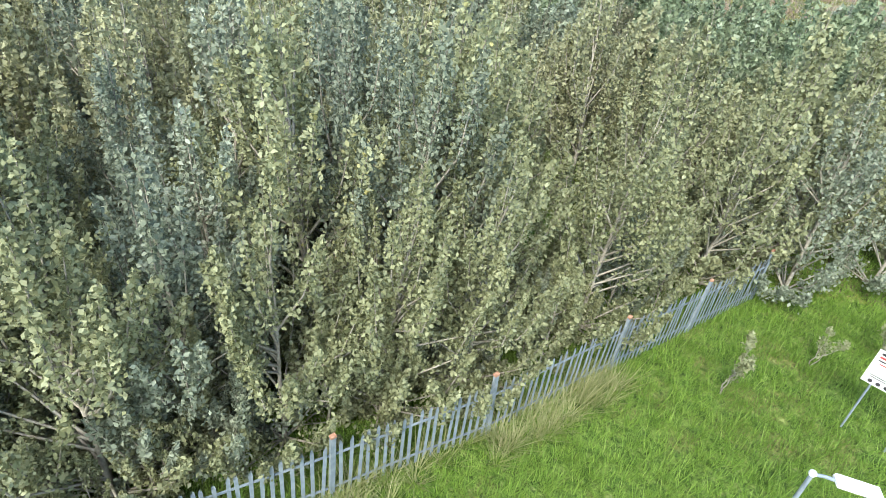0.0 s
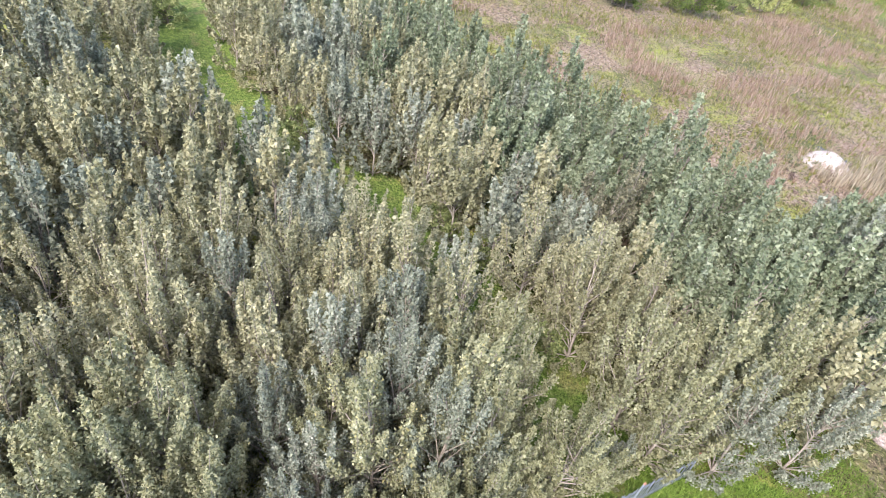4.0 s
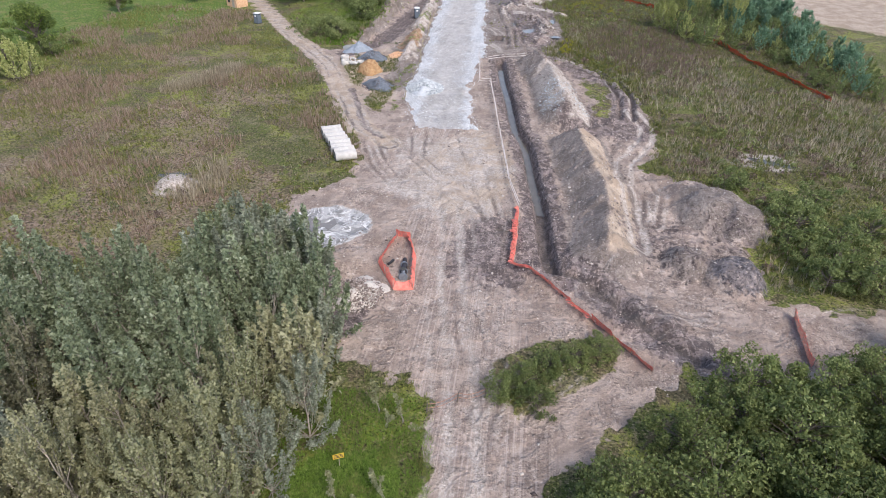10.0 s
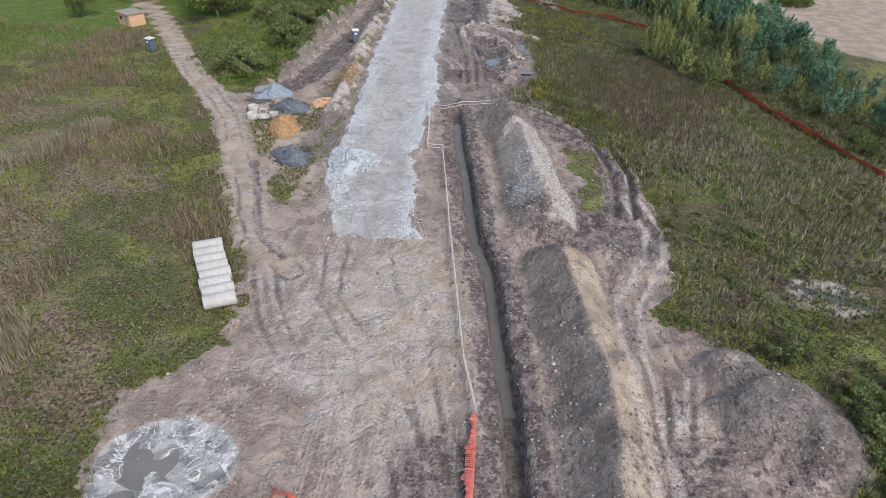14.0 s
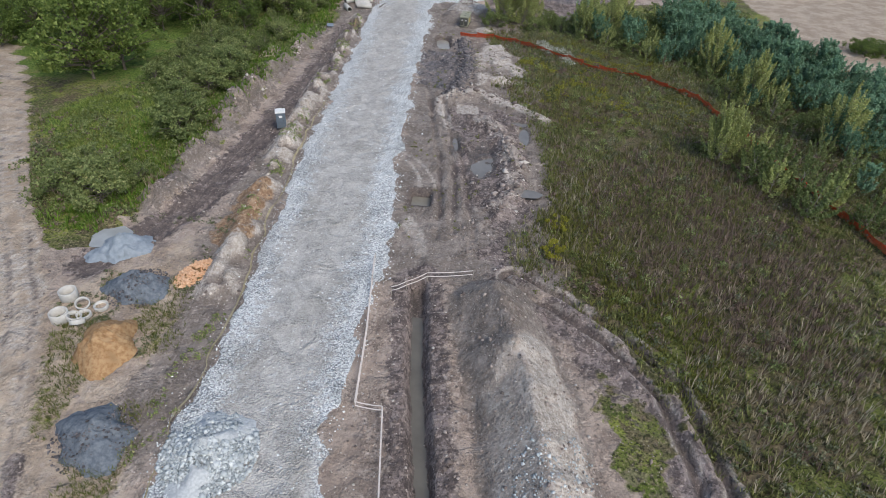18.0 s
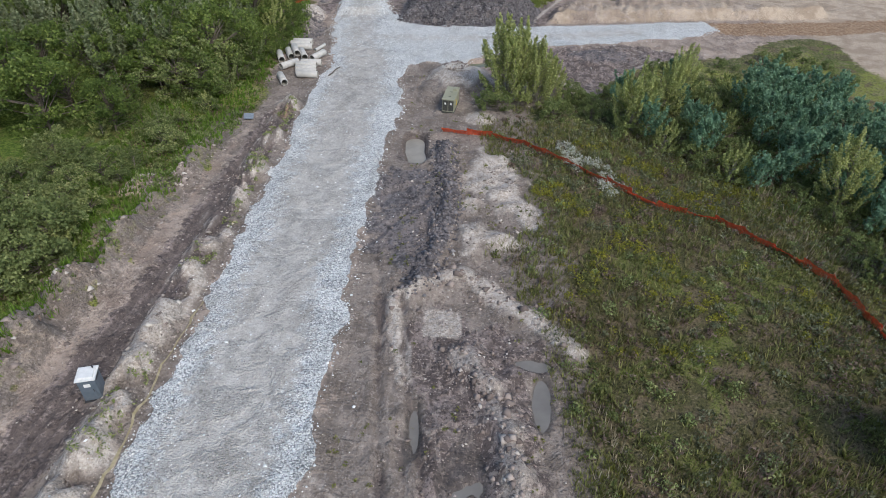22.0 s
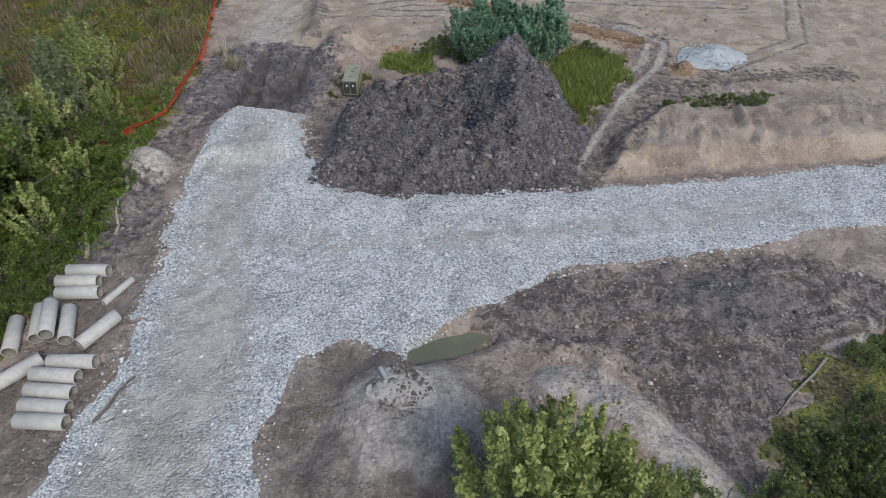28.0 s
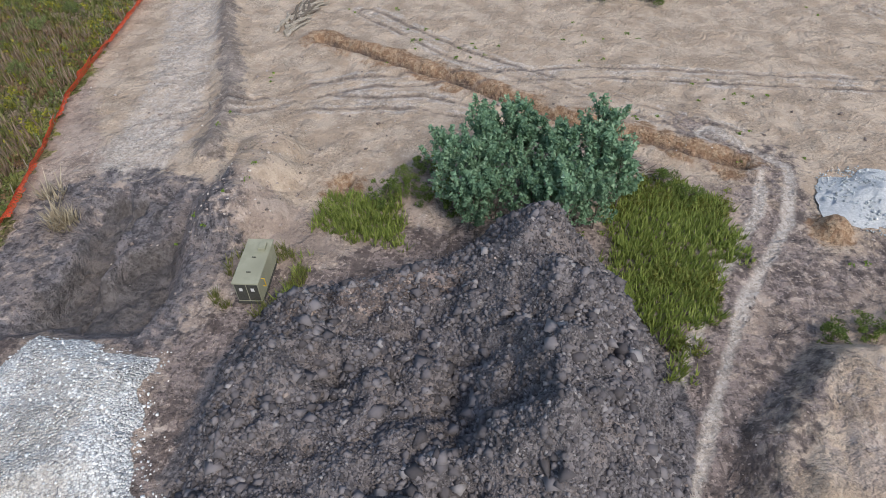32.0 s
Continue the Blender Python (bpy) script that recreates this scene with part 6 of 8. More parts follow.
# far trees behind the west field and the plain
scatter("broadleaf_tree", DARK, [(-82, 62), (-85.7, 95.8), (-84, 27), (-98, 60), (-94, 113), (-86, 104), (-117, 120), (-104, 90), (-120, 70), (-90, 135), (-105, 148), (-78, 148), (-125, 40), (-110, 20), (-118, -2), (-80, 63), (-77.9, 74)], 0.85, 1.4, "broadleaf tree at the field's edge", "tree", "field trees")
scatter("green_bush", GREEN, fill([(-86, 40), (-78, 84), (-84, 110), (-100, 110), (-100, 40)], 6, 11), 0.7, 1.3, "green bush at the field's edge", "bush", "field trees")
scatter("broadleaf_tree", DARK, [(40 + 7.5 * k, 330 + 9 * math.sin(k * 1.7)) for k in range(16)] + [(-130 + 8 * k, 236 + 8 * math.sin(k * 2.1)) for k in range(9)], 1.0, 1.5, "far dark tree beyond the plain", "tree", "far trees")


def pieces(name, x, y, z, size, mat, label, category, squash=0.7, seed=3):
    """Many small stones as one object: a cut octahedron each."""
    rng = np.random.default_rng(seed)
    n = len(x)
    base = np.array([[1, 0, 0], [0, 1, 0], [-1, 0, 0], [0, -1, 0], [0, 0, 1], [0, 0, -1]], float)
    v = base[None] * rng.uniform(0.6, 1.25, (n, 6, 1)) + rng.normal(0, 0.16, (n, 6, 3))
    a = rng.uniform(0, 2 * np.pi, n)
    ca, sa = np.cos(a)[:, None], np.sin(a)[:, None]
    v = np.stack([v[..., 0] * ca - v[..., 1] * sa, v[..., 0] * sa + v[..., 1] * ca, v[..., 2] * squash], -1) * (size / 2)[:, None, None]
    v += np.stack([x, y, z + size * 0.12], -1)[:, None]
    f = np.array([[0, 1, 4], [1, 2, 4], [2, 3, 4], [3, 0, 4], [1, 0, 5], [2, 1, 5], [3, 2, 5], [0, 3, 5]])
    faces = (np.arange(n)[:, None, None] * 6 + f[None]).reshape(-1, 3)
    return tagged(new(name, mesh_of(name, v.reshape(-1, 3), faces, mat)), label, category, kind="stuff")


def sample(poly, n, seed, weight):
    rng = np.random.default_rng(seed)
    xs, ys = [p[0] for p in poly], [p[1] for p in poly]
    x, y = rng.uniform(min(xs), max(xs), n), rng.uniform(min(ys), max(ys), n)
    keep = rng.uniform(0, 1, n) < weight(x, y)
    return x[keep], y[keep], rng


def stone_weight(x, y):
    d = area_dist(x, y, GRAVEL) + (vnoise(x, y, 1.6, 23) - 0.5) * 1.4
    lane = line_dist(x, y, [(-9.5, 80), (-12.6, 120), (-15.6, 180), (-16.6, 200), (-21, 222)])
    return np.where(d > -0.5, np.clip(0.35 + 0.75 * soft(2.4 - d, 1.5) + 0.5 * (y > 200), 0, 1) * np.where(y > 206, np.clip(0.12 + 0.3 * lane, 0, 1), np.clip(0.03 + 0.1 * lane, 0, 1)), 0.02 * (d > -2.5))


sx, sy, rng = sample(GRAVEL, 165000, 31, stone_weight)
pieces("crushed_stone", sx, sy, zat_all(sx, sy), rng.gamma(5, 0.024, len(sx)).clip(0.05, 0.34), M_STONE, "loose blue-grey crushed stone on the road bed", "stones", seed=32)
sx, sy, rng = sample(BLACK, 60000, 33, lambda x, y: 0.9 * soft(area_dist(x, y, BLACK) + 0.6, 0.6))
pieces("soil_clods", sx, sy, zat_all(sx, sy), rng.gamma(2.0, 0.06, len(sx)).clip(0.05, 0.6), M_CLOD, "dark lumpy clods of excavated soil", "soil", 0.75, 34)

sx, sy, rng = sample(BLACK, 5200, 38, lambda x, y: 0.9 * soft(area_dist(x, y, BLACK) + 0.3, 0.6) * (vnoise(x, y, 3.5, 39) > 0.4))
pieces("soil_boulders", sx, sy, zat_all(sx, sy) - 0.06, rng.gamma(6, 0.075, len(sx)).clip(0.25, 0.9), M_CLOD, "large lumps of excavated dark soil", "soil", 0.6, 40)


def lump_weight(x, y):
    bare = soft(area_dist(x, y, DIRT), 0.5) * (1 - soft(area_dist(x, y, GRAVEL), 0.4)) * (line_dist(x, y, TRENCH) > 0.8)
    rim = soft(3.0 - np.abs(line_dist(x, y, TRENCH) - 1.0), 1.0) * (y < 116) * 0.6
    rows = [(3.5, 120), (3, 135), (1.5, 148), (-1, 160), (-1, 178)], [(-19.5, 112), (-20.8, 125), (-21.6, 142), (-22.4, 160), (-23.2, 186)], [(14, 88), (20, 60), (24, 52)], [(8, 206), (22, 209)], [(-17.6, 240), (-17.4, 246)], [(-14, 40), (-12, 50)], [(-30.5, 124), (-29.8, 157), (-28.6, 182)]
    rough = np.maximum.reduce([soft(w - line_dist(x, y, p), 1.5) for p, w in zip(rows, (5, 2.2, 5, 6, 3, 3.5, 1.8))])
    heaps = soft(4 - np.minimum(line_dist(x, y, HEAP_A), line_dist(x, y, HEAP_B)), 0.8) * 0.6
    return bare * np.clip(0.04 + np.maximum.reduce([rim, rough * np.clip(vnoise(x, y, 3, 36) * 2.2 - 0.5, 0, 1), heaps]), 0, 1)


sx, sy, rng = sample([(-34, 20), (30, 20), (30, 262), (-36, 262)], 130000, 35, lump_weight)
pieces("soil_lumps", sx, sy, zat_all(sx, sy), rng.gamma(2.4, 0.055, len(sx)).clip(0.06, 0.5), M_CLOD_PALE, "scattered lumps of dry soil and stones", "soil", 0.7, 37)

wx, wy = sample([(-25, 108), (-18.5, 108), (-20.5, 188), (-26, 188)], 2600, 161, lambda x, y: soft(1.7 - line_dist(x, y, [(-19.8, 112), (-21.0, 125), (-21.9, 142), (-22.7, 160), (-23.4, 186)]), 0.4) * (area_dist(x, y, GRAVEL) < -0.6) * (vnoise(x, y, 4, 162) > 0.42))[:2]
pieces("windrow_blocks", wx, wy, zat_all(wx, wy) - 0.08, np.random.default_rng(163).gamma(3, 0.07, len(wx)).clip(0.08, 0.6), M_CLOD_WHITE, "pale blocks of dry soil along the windrow", "soil", 0.55, 164)
wx, wy = sample([(-12, 120), (9, 120), (9, 182), (-12, 182)], 9000, 165, lambda x, y: np.maximum(soft(1.5 - line_dist(x, y, CLOD_BANK), 0.5), 0.5 * soft(1.2 - line_dist(x, y, CREST), 0.5)) * 0.8)[:2]
pieces("bank_clods", wx, wy, zat_all(wx, wy) - 0.05, np.random.default_rng(166).gamma(3, 0.11, len(wx)).clip(0.12, 0.9), M_CLOD_PALE, "dry brown clods heaped beside the puddles", "soil", 0.65, 167)
wx, wy = sample([(-10, 152), (0, 152), (0, 182), (-10, 182)], 7000, 168, lambda x, y: soft(1.3 - line_dist(x, y, BLACK_BERM), 0.5))[:2]
pieces("black_clods", wx, wy, zat_all(wx, wy) - 0.04, np.random.default_rng(169).gamma(3, 0.09, len(wx)).clip(0.1, 0.7), M_CLOD, "black wet clods heaped beside the ruts", "soil", 0.7, 170)
wx, wy = sample([(2, 84), (12, 84), (12, 106), (2, 106)], 9000, 181, lambda x, y: soft(2.0 - np.hypot((x - 6.0) / 0.9, (y - 92.5) / 3.2), 0.5) * 0.55 + 0.35 * soft(0.8 - line_dist(x, y, [(10.2, 87), (9.4, 92), (8.6, 99)]), 0.5))[:2]
pieces("ridge_stones", wx, wy, zat_all(wx, wy), np.random.default_rng(182).gamma(4, 0.035, len(wx)).clip(0.06, 0.35), M_BLUESTONE, "loose blue-grey stones on the spoil ridge", "stones", 0.75, 183)
wx, wy = sample([(-36, 30), (28, 30), (28, 200), (-36, 200)], 60000, 184, lambda x, y: soft(area_dist(x, y, DIRT), 0.4) * (area_dist(x, y, GRAVEL) < -0.3) * (0.06 + 0.5 * soft(1.2 + area_dist(x, y, GRAVEL), 0.8) + 0.12 * (vnoise(x, y, 5, 185) > 0.55)))[:2]
pieces("pale_pebbles", wx, wy, zat_all(wx, wy), np.random.default_rng(186).gamma(4, 0.025, len(wx)).clip(0.04, 0.25), M_CLOD_WHITE, "pale pebbles strewn over the bare soil", "stones", 0.75, 187)
bx, by, brng = [], [], np.random.default_rng(171)
for cx, cy, r, top in BANK_HEAPS:
    bx += list(brng.normal(cx, r * 0.5, 90))
    by += list(brng.normal(cy, r * 0.6, 90))
pieces("heap_clods", np.array(bx), np.array(by), zat_all(np.array(bx), np.array(by)) - 0.05, brng.gamma(4, 0.08, len(bx)).clip(0.12, 0.8), M_CLOD_PALE, "brown clods on the soil heaps by the lane", "soil", 0.65, 172)


def blades(name, x, y, tall, per, mat, label, seed, width=0.05, lean=0.35):
    """Tufts of bent blades as one object."""
    rng = np.random.default_rng(seed)
    n = len(x)
    a = rng.uniform(0, 2 * np.pi, (n, per))
    h = tall[:, None] * rng.uniform(0.55, 1.15, (n, per))
    out = h * lean * rng.uniform(0.3, 1.6, (n, per))
    dx, dy = np.cos(a), np.sin(a)
    bx, by = x[:, None] + dx * tall[:, None] * 0.12, y[:, None] + dy * tall[:, None] * 0.12
    z0 = np.repeat(zat_all(x, y)[:, None], per, 1) - 0.03
    w = width * (0.6 + h)
    p0 = np.stack([bx - dy * w, by + dx * w, z0], -1)
    p1 = np.stack([bx + dy * w, by - dx * w, z0], -1)
    p3 = np.stack([bx + dx * out, by + dy * out, z0 + h], -1)
    v = np.stack([p0, p1, p3], 2).reshape(-1, 3)
    return tagged(new(name, mesh_of(name, v, np.arange(len(v)).reshape(-1, 3), mat)), label, "grass", kind="stuff")


def no_dirt(x, y):
    return 1 - soft(area_dist(x, y, DIRT) + 0.6, 0.6) * (1 - soft(area_dist(x, y, SCRUB), 0.4))


def grass_patch(x, y):
    rag = (vnoise(x, y, 1.8, 189, 2) - 0.5) * 2.6
    return np.maximum.reduce([soft(rag + area_dist(x, y, [(8.4, 231.2), (6.4, 234.4), (5, 240), (8, 247.4), (13.4, 245.6), (13.6, 241.4), (11.4, 236.6)]), 0.6), soft(area_dist(x, y, [(-13, 240), (-12.5, 243), (-8, 243), (-7, 238.5)]), 0.6),
                              0.5 * soft(area_dist(x, y, [(-17.5, 233), (-16.5, 238), (-12.5, 237), (-12.5, 233)]), 0.6)])


def open_field(x, y):
    track = 1 - soft(2.2 - line_dist(x, y, FIELD_TRACK), 0.4)
    return no_dirt(x, y) * track


gx, gy, rng = sample([(-14, -6), (-1.5, -6), (-1.5, 33), (-14, 33)], 34000, 41, lambda x, y: no_dirt(x, y) * 0.95)
blades("lawn_grass", gx, gy, rng.uniform(0.18, 0.48, len(gx)), 5, M_GRASS, "bright green long grass by the fence", 42, 0.012, 0.7)
gx, gy, rng = sample([(-26, -8), (-12, -8), (-12, 24), (-26, 24)], 7000, 43, lambda x, y: 0.8 + 0 * x)
blades("grove_grass", gx, gy, rng.uniform(0.15, 0.4, len(gx)), 5, M_GRASS, "green grass under the poplars", 44, 0.01, 0.7)
gx, gy, rng = sample([(-12, 2), (-8, 2), (-8, 17), (-12, 17)], 900, 45, lambda x, y: 0.8 * (line_dist(x, y, [(-9.1, 4.5), (-9.3, 9.5), (-10.0, 14.0)]) < 0.55) * (vnoise(x, y, 2.2, 140) > 0.45))
blades("straw_tussocks", gx, gy, rng.uniform(0.5, 1.0, len(gx)), 30, M_STRAWGREEN, "dry yellowish tussocks along the fence", 46, 0.008, 0.8)
WEST = [(-70, 30), (-20, 36), (-16, 50), (-22, 62), (-19, 70), (-24, 84), (-60, 142), (-90, 120)]
gx, gy, rng = sample(WEST, 46000, 47, lambda x, y: open_field(x, y) * np.clip(vnoise(x, y, 6, 48) * 2.4 - 0.7, 0.05, 1) * 0.8)
blades("field_grass", gx, gy, rng.uniform(0.25, 0.6, len(gx)), 4, M_OLIVE, "rough olive field grass", 49, 0.05, 0.5)
gx, gy, rng = sample(WEST, 46000, 50, lambda x, y: open_field(x, y) * np.clip(vnoise(x, y, 9, 51) * 4.5 - 2.4, 0, 1) * 0.8)
blades("dry_reeds", gx, gy, rng.uniform(0.6, 1.2, len(gx)), 5, M_PINKREED, "stands of pale dry reeds in the field", 52, 0.03, 0.25)
EAST = [(0, 186), (8, 128), (5, 119), (20, 97), (17, 73), (27, 68), (27, 50), (44, 52), (60, 100), (48, 140), (34, 160), (12, 178)]
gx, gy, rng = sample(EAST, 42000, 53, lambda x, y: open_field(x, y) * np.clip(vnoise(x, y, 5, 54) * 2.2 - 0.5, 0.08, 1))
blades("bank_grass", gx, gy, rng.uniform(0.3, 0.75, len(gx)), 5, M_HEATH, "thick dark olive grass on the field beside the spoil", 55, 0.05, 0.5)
gx, gy, rng = sample(EAST, 42000, 56, lambda x, y: open_field(x, y) * np.clip(vnoise(x, y, 11, 57) * 4 - 2.0, 0, 1) * 0.7)
blades("bank_reeds", gx, gy, rng.uniform(0.5, 1.1, len(gx)), 4, M_STRAW, "dry brown reeds on the field beside the spoil", 58, 0.03, 0.3)
for nm, mat, label, seed, count, cut, size in (("fresh_grass", M_FRESH, "patches of yellow-green grass in the field", 135, 46000, 0.46, 0.45), ("straw_grass", M_STRAW, "patches of bleached straw in the field", 137, 16000, 0.58, 0.5)):
    for area, k in ((WEST, 0), (EAST, 500)):
        gx, gy, rng = sample(area, count // 2, seed + k, lambda x, y: open_field(x, y) * (vnoise(x, y, 10, seed) > cut) * np.clip(vnoise(x, y, 2.5, seed + 1) * 2 - 0.5, 0, 1))
        blades(nm, gx, gy, rng.uniform(size * 0.5, size * 1.2, len(gx)), 5, mat, label, seed + k + 2, 0.045, 0.5)
LANE_SIDE = [(-29.5, 122), (-28, 180), (-27, 196), (-30, 222), (-36, 232), (-40, 226), (-34, 190), (-37, 150), (-36, 118)]
gx, gy, rng = sample(LANE_SIDE, 9000, 59, lambda x, y: no_dirt(x, y) * 0.9)
blades("bank_weeds", gx, gy, rng.uniform(0.3, 0.8, len(gx)), 5, M_GRASS, "lush weeds on the lane's bank", 60, 0.06, 0.5)
gx, gy, rng = sample(MEADOW, 9000, 173, lambda x, y: soft(area_dist(x, y, MEADOW) + 1.0, 0.6) * np.clip(vnoise(x, y, 3, 174) * 1.6 - 0.1, 0.15, 1))
blades("meadow_grass", gx, gy, rng.uniform(0.2, 0.5, len(gx)), 5, M_LUSHBLADE, "fresh green grass of a small meadow", 175, 0.05, 0.6)
gx, gy, rng = sample([(6, 98), (24, 98), (24, 150), (6, 150)], 12000, 178, lambda x, y: open_field(x, y) * soft(3.2 - line_dist(x, y, [(9.4, 136), (11, 126), (14, 119), (19, 108)]) + (vnoise(x, y, 3, 179) - 0.5) * 7, 1.2))
blades("sunny_grass", gx, gy, rng.uniform(0.25, 0.6, len(gx)), 6, M_FRESH, "yellow-green grass along the bank", 180, 0.04, 0.5)
gx, gy, rng = sample([(-35, 228), (-66, 228), (-70, 290), (-44, 285)], 9000, 193, lambda x, y: no_dirt(x, y) * (vnoise(x, y, 9, 194) > 0.5) * np.clip(vnoise(x, y, 2, 195) * 2 - 0.4, 0, 1))
blades("plumed_reeds", gx, gy, rng.uniform(0.7, 1.4, len(gx)), 5, M_PINKREED, "stands of pinkish plumed reeds behind the net", 196, 0.04, 0.3)
gx, gy, rng = sample(YARD, 9000, 202, lambda x, y: soft(area_dist(x, y, YARD), 0.6) * soft((vnoise(x, y, 3.4, 201) - 0.5) * 7, 0.6) * (line_dist(x, y, FIELD_TRACK) > 2.3) * 0.8)
blades("yard_grass", gx, gy, rng.uniform(0.15, 0.45, len(gx)), 5, M_OLIVE, "rough olive grass between the heaps", 203, 0.03, 0.6)
gx, gy, rng = sample(EAST, 60000, 206, lambda x, y: open_field(x, y) * soft((y - 118) / 6, 1) * np.clip(vnoise(x, y, 4, 207) * 2.2 - 0.5, 0.1, 1) * 0.8)
blades("tan_grass", gx, gy, rng.uniform(0.35, 0.8, len(gx)), 5, M_TAN, "tall tan and olive grass of the overgrown field", 208, 0.03, 0.45)
gx, gy, rng = sample([(-34, 226), (-62, 226), (-66, 285), (-42, 285), (-37, 254)], 9000, 61, lambda x, y: no_dirt(x, y) * 0.8)
blades("autumn_grass", gx, gy, rng.uniform(0.4, 0.9, len(gx)), 5, M_OLIVE, "rough grass turning yellow behind the net", 62, 0.06, 0.45)
gx, gy, rng = sample([(-13, 230.5), (14, 230.5), (14, 250), (-13, 250)], 19000, 63, lambda x, y: grass_patch(x, y) * 0.9)
blades("mound_grass", gx, gy, rng.uniform(0.3, 0.7, len(gx)), 6, M_LUSHBLADE, "green grass round the wattle clump", 64, 0.05, 0.5)


def clumps(name, x, y, size, per, leaf, mat, label, seed, tall=1.0):
    """Small bushy weeds as one object."""
    rng = np.random.default_rng(seed)
    n = len(x)
    d = unit(rng.normal(size=(n, per, 3))) * rng.uniform(0.25, 1, (n, per, 1)) ** 0.6
    d[..., 2] = np.abs(d[..., 2]) * tall
    c = np.stack([x, y, zat_all(x, y)], -1)[:, None] + d * size[:, None, None]
    return tagged(new(name, mesh_of(name, *leaf_tris(c.reshape(-1, 3), leaf, rng, 0.6), mat)), label, "weeds", kind="stuff")


gx, gy, rng = sample([(6, 166), (14, 182), (30, 172), (24, 160)], 4500, 65, lambda x, y: 0.75 * (line_dist(x, y, [(7.8, 177.4), (9.8, 180), (11.4, 176), (13, 177), (14.4, 172.4)]) < 1.2) * (vnoise(x, y, 2.0, 70) > 0.46))
clumps("white_flowers", gx, gy, rng.uniform(0.3, 0.6, len(gx)), 40, 0.14, M_BLOOM, "bushy weeds with white flower heads beside the net", 66, 1.6)
gx, gy, rng = sample([(6, 160), (32, 150), (36, 178), (8, 182)], 1400, 67, lambda x, y: no_dirt(x, y) * (vnoise(x, y, 3.5, 68) > 0.6) * 0.8)
clumps("yellow_flowers", gx, gy, rng.uniform(0.25, 0.55, len(gx)), 30, 0.13, M_YELLOWWEED, "yellow flowering weeds in the overgrown field", 69, 1.4)
gx, gy, rng = sample([(6, 231), (14, 231), (14, 248), (6, 248)], 2600, 197, lambda x, y: grass_patch(x, y) * (vnoise(x, y, 2.2, 198) > 0.5))
clumps("patch_weeds", gx, gy, rng.uniform(0.2, 0.5, len(gx)), 18, 0.13, M_FRESH, "yellow-green weeds in the grass round the wattles", 199, 1.1)
FIELDS = [(-72, 26), (-20, 34), (-14, 50), (-20, 74), (-58, 146), (-32, 160), (-28, 196), (-36, 226), (-60, 280), (-36, 282), (0, 240), (14, 240), (6, 190), (60, 190), (64, 100), (44, 50), (26, 50), (18, 74), (20, 96), (6, 118), (2, 100), (-22, 76)]
for nm, mat, label, seed, count, lo, hi, tall in (
        ("brown_weeds", M_BROWNWEED, "brown withered weeds standing in the grass", 81, 26000, 0.22, 0.6, 1.4), ("grey_weeds", M_GREYWEED, "grey-green bushy weeds in the grass", 83, 24000, 0.2, 0.55, 1.1),
        ("green_weeds", M_GREENLEAF, "low green weeds in the grass", 85, 16000, 0.2, 0.6, 1.0)):
    gx, gy, rng = sample([(-72, 26), (64, 26), (64, 282), (-72, 282)], count, seed, lambda x, y: open_field(x, y) * (area_dist(x, y, FIELDS) > 0) * np.clip(vnoise(x, y, 8, seed) * 3.4 - 1.5, 0.04, 1) * 0.7)
    clumps(nm, gx, gy, rng.uniform(lo, hi, len(gx)), 14, 0.2, mat, label, seed + 1, tall)
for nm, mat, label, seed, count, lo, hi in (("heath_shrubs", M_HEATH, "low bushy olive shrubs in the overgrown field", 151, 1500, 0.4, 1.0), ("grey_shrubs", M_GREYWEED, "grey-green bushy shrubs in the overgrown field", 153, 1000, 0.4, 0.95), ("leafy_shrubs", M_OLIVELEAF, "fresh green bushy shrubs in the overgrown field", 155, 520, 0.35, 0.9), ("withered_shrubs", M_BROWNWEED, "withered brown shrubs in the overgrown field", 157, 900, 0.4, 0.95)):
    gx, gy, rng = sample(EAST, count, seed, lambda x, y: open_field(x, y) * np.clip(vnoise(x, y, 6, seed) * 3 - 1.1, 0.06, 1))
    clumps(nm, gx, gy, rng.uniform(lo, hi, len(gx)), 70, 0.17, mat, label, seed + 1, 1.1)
gx, gy, rng = sample([(8, 160), (44, 130), (44, 204), (8, 204)], 2200, 87, lambda x, y: no_dirt(x, y) * (line_dist(x, y, [(12, 194), (22, 187), (36, 177), (46, 155)]) < 9) * 0.8)
clumps("thicket_undergrowth", gx, gy, rng.uniform(0.35, 0.9, len(gx)), 36, 0.18, M_GREENLEAF, "dense green undergrowth behind the net", 88, 1.1)
gx, gy, rng = sample([(8, 140), (48, 130), (48, 206), (8, 206)], 3000, 96, lambda x, y: no_dirt(x, y) * (line_dist(x, y, [(8, 190), (20, 184), (34, 174), (42, 150)]) < 15) * 0.7)
clumps("thicket_brush", gx, gy, rng.uniform(0.3, 0.8, len(gx)), 30, 0.17, M_GREYWEED, "grey-green brush behind the net", 97, 1.2)
gx, gy, rng = sample([(-42, 120), (-28, 120), (-26, 226), (-48, 226)], 2600, 89, lambda x, y: no_dirt(x, y) * 0.7 * (vnoise(x, y, 6, 90) > 0.42))
clumps("bank_undergrowth", gx, gy, rng.uniform(0.4, 1.0, len(gx)), 34, 0.22, M_GREENLEAF, "green undergrowth along the lane's bank", 91, 1.1)
gx, gy, rng = sample([(-28, 226), (28, 226), (30, 282), (-28, 282)], 1500, 93, lambda x, y: (vnoise(x, y, 5, 94) > 0.62) * 0.5 * (area_dist(x, y, BLACK) < -1) * (area_dist(x, y, GRAVEL) < -1) * (y > 238))
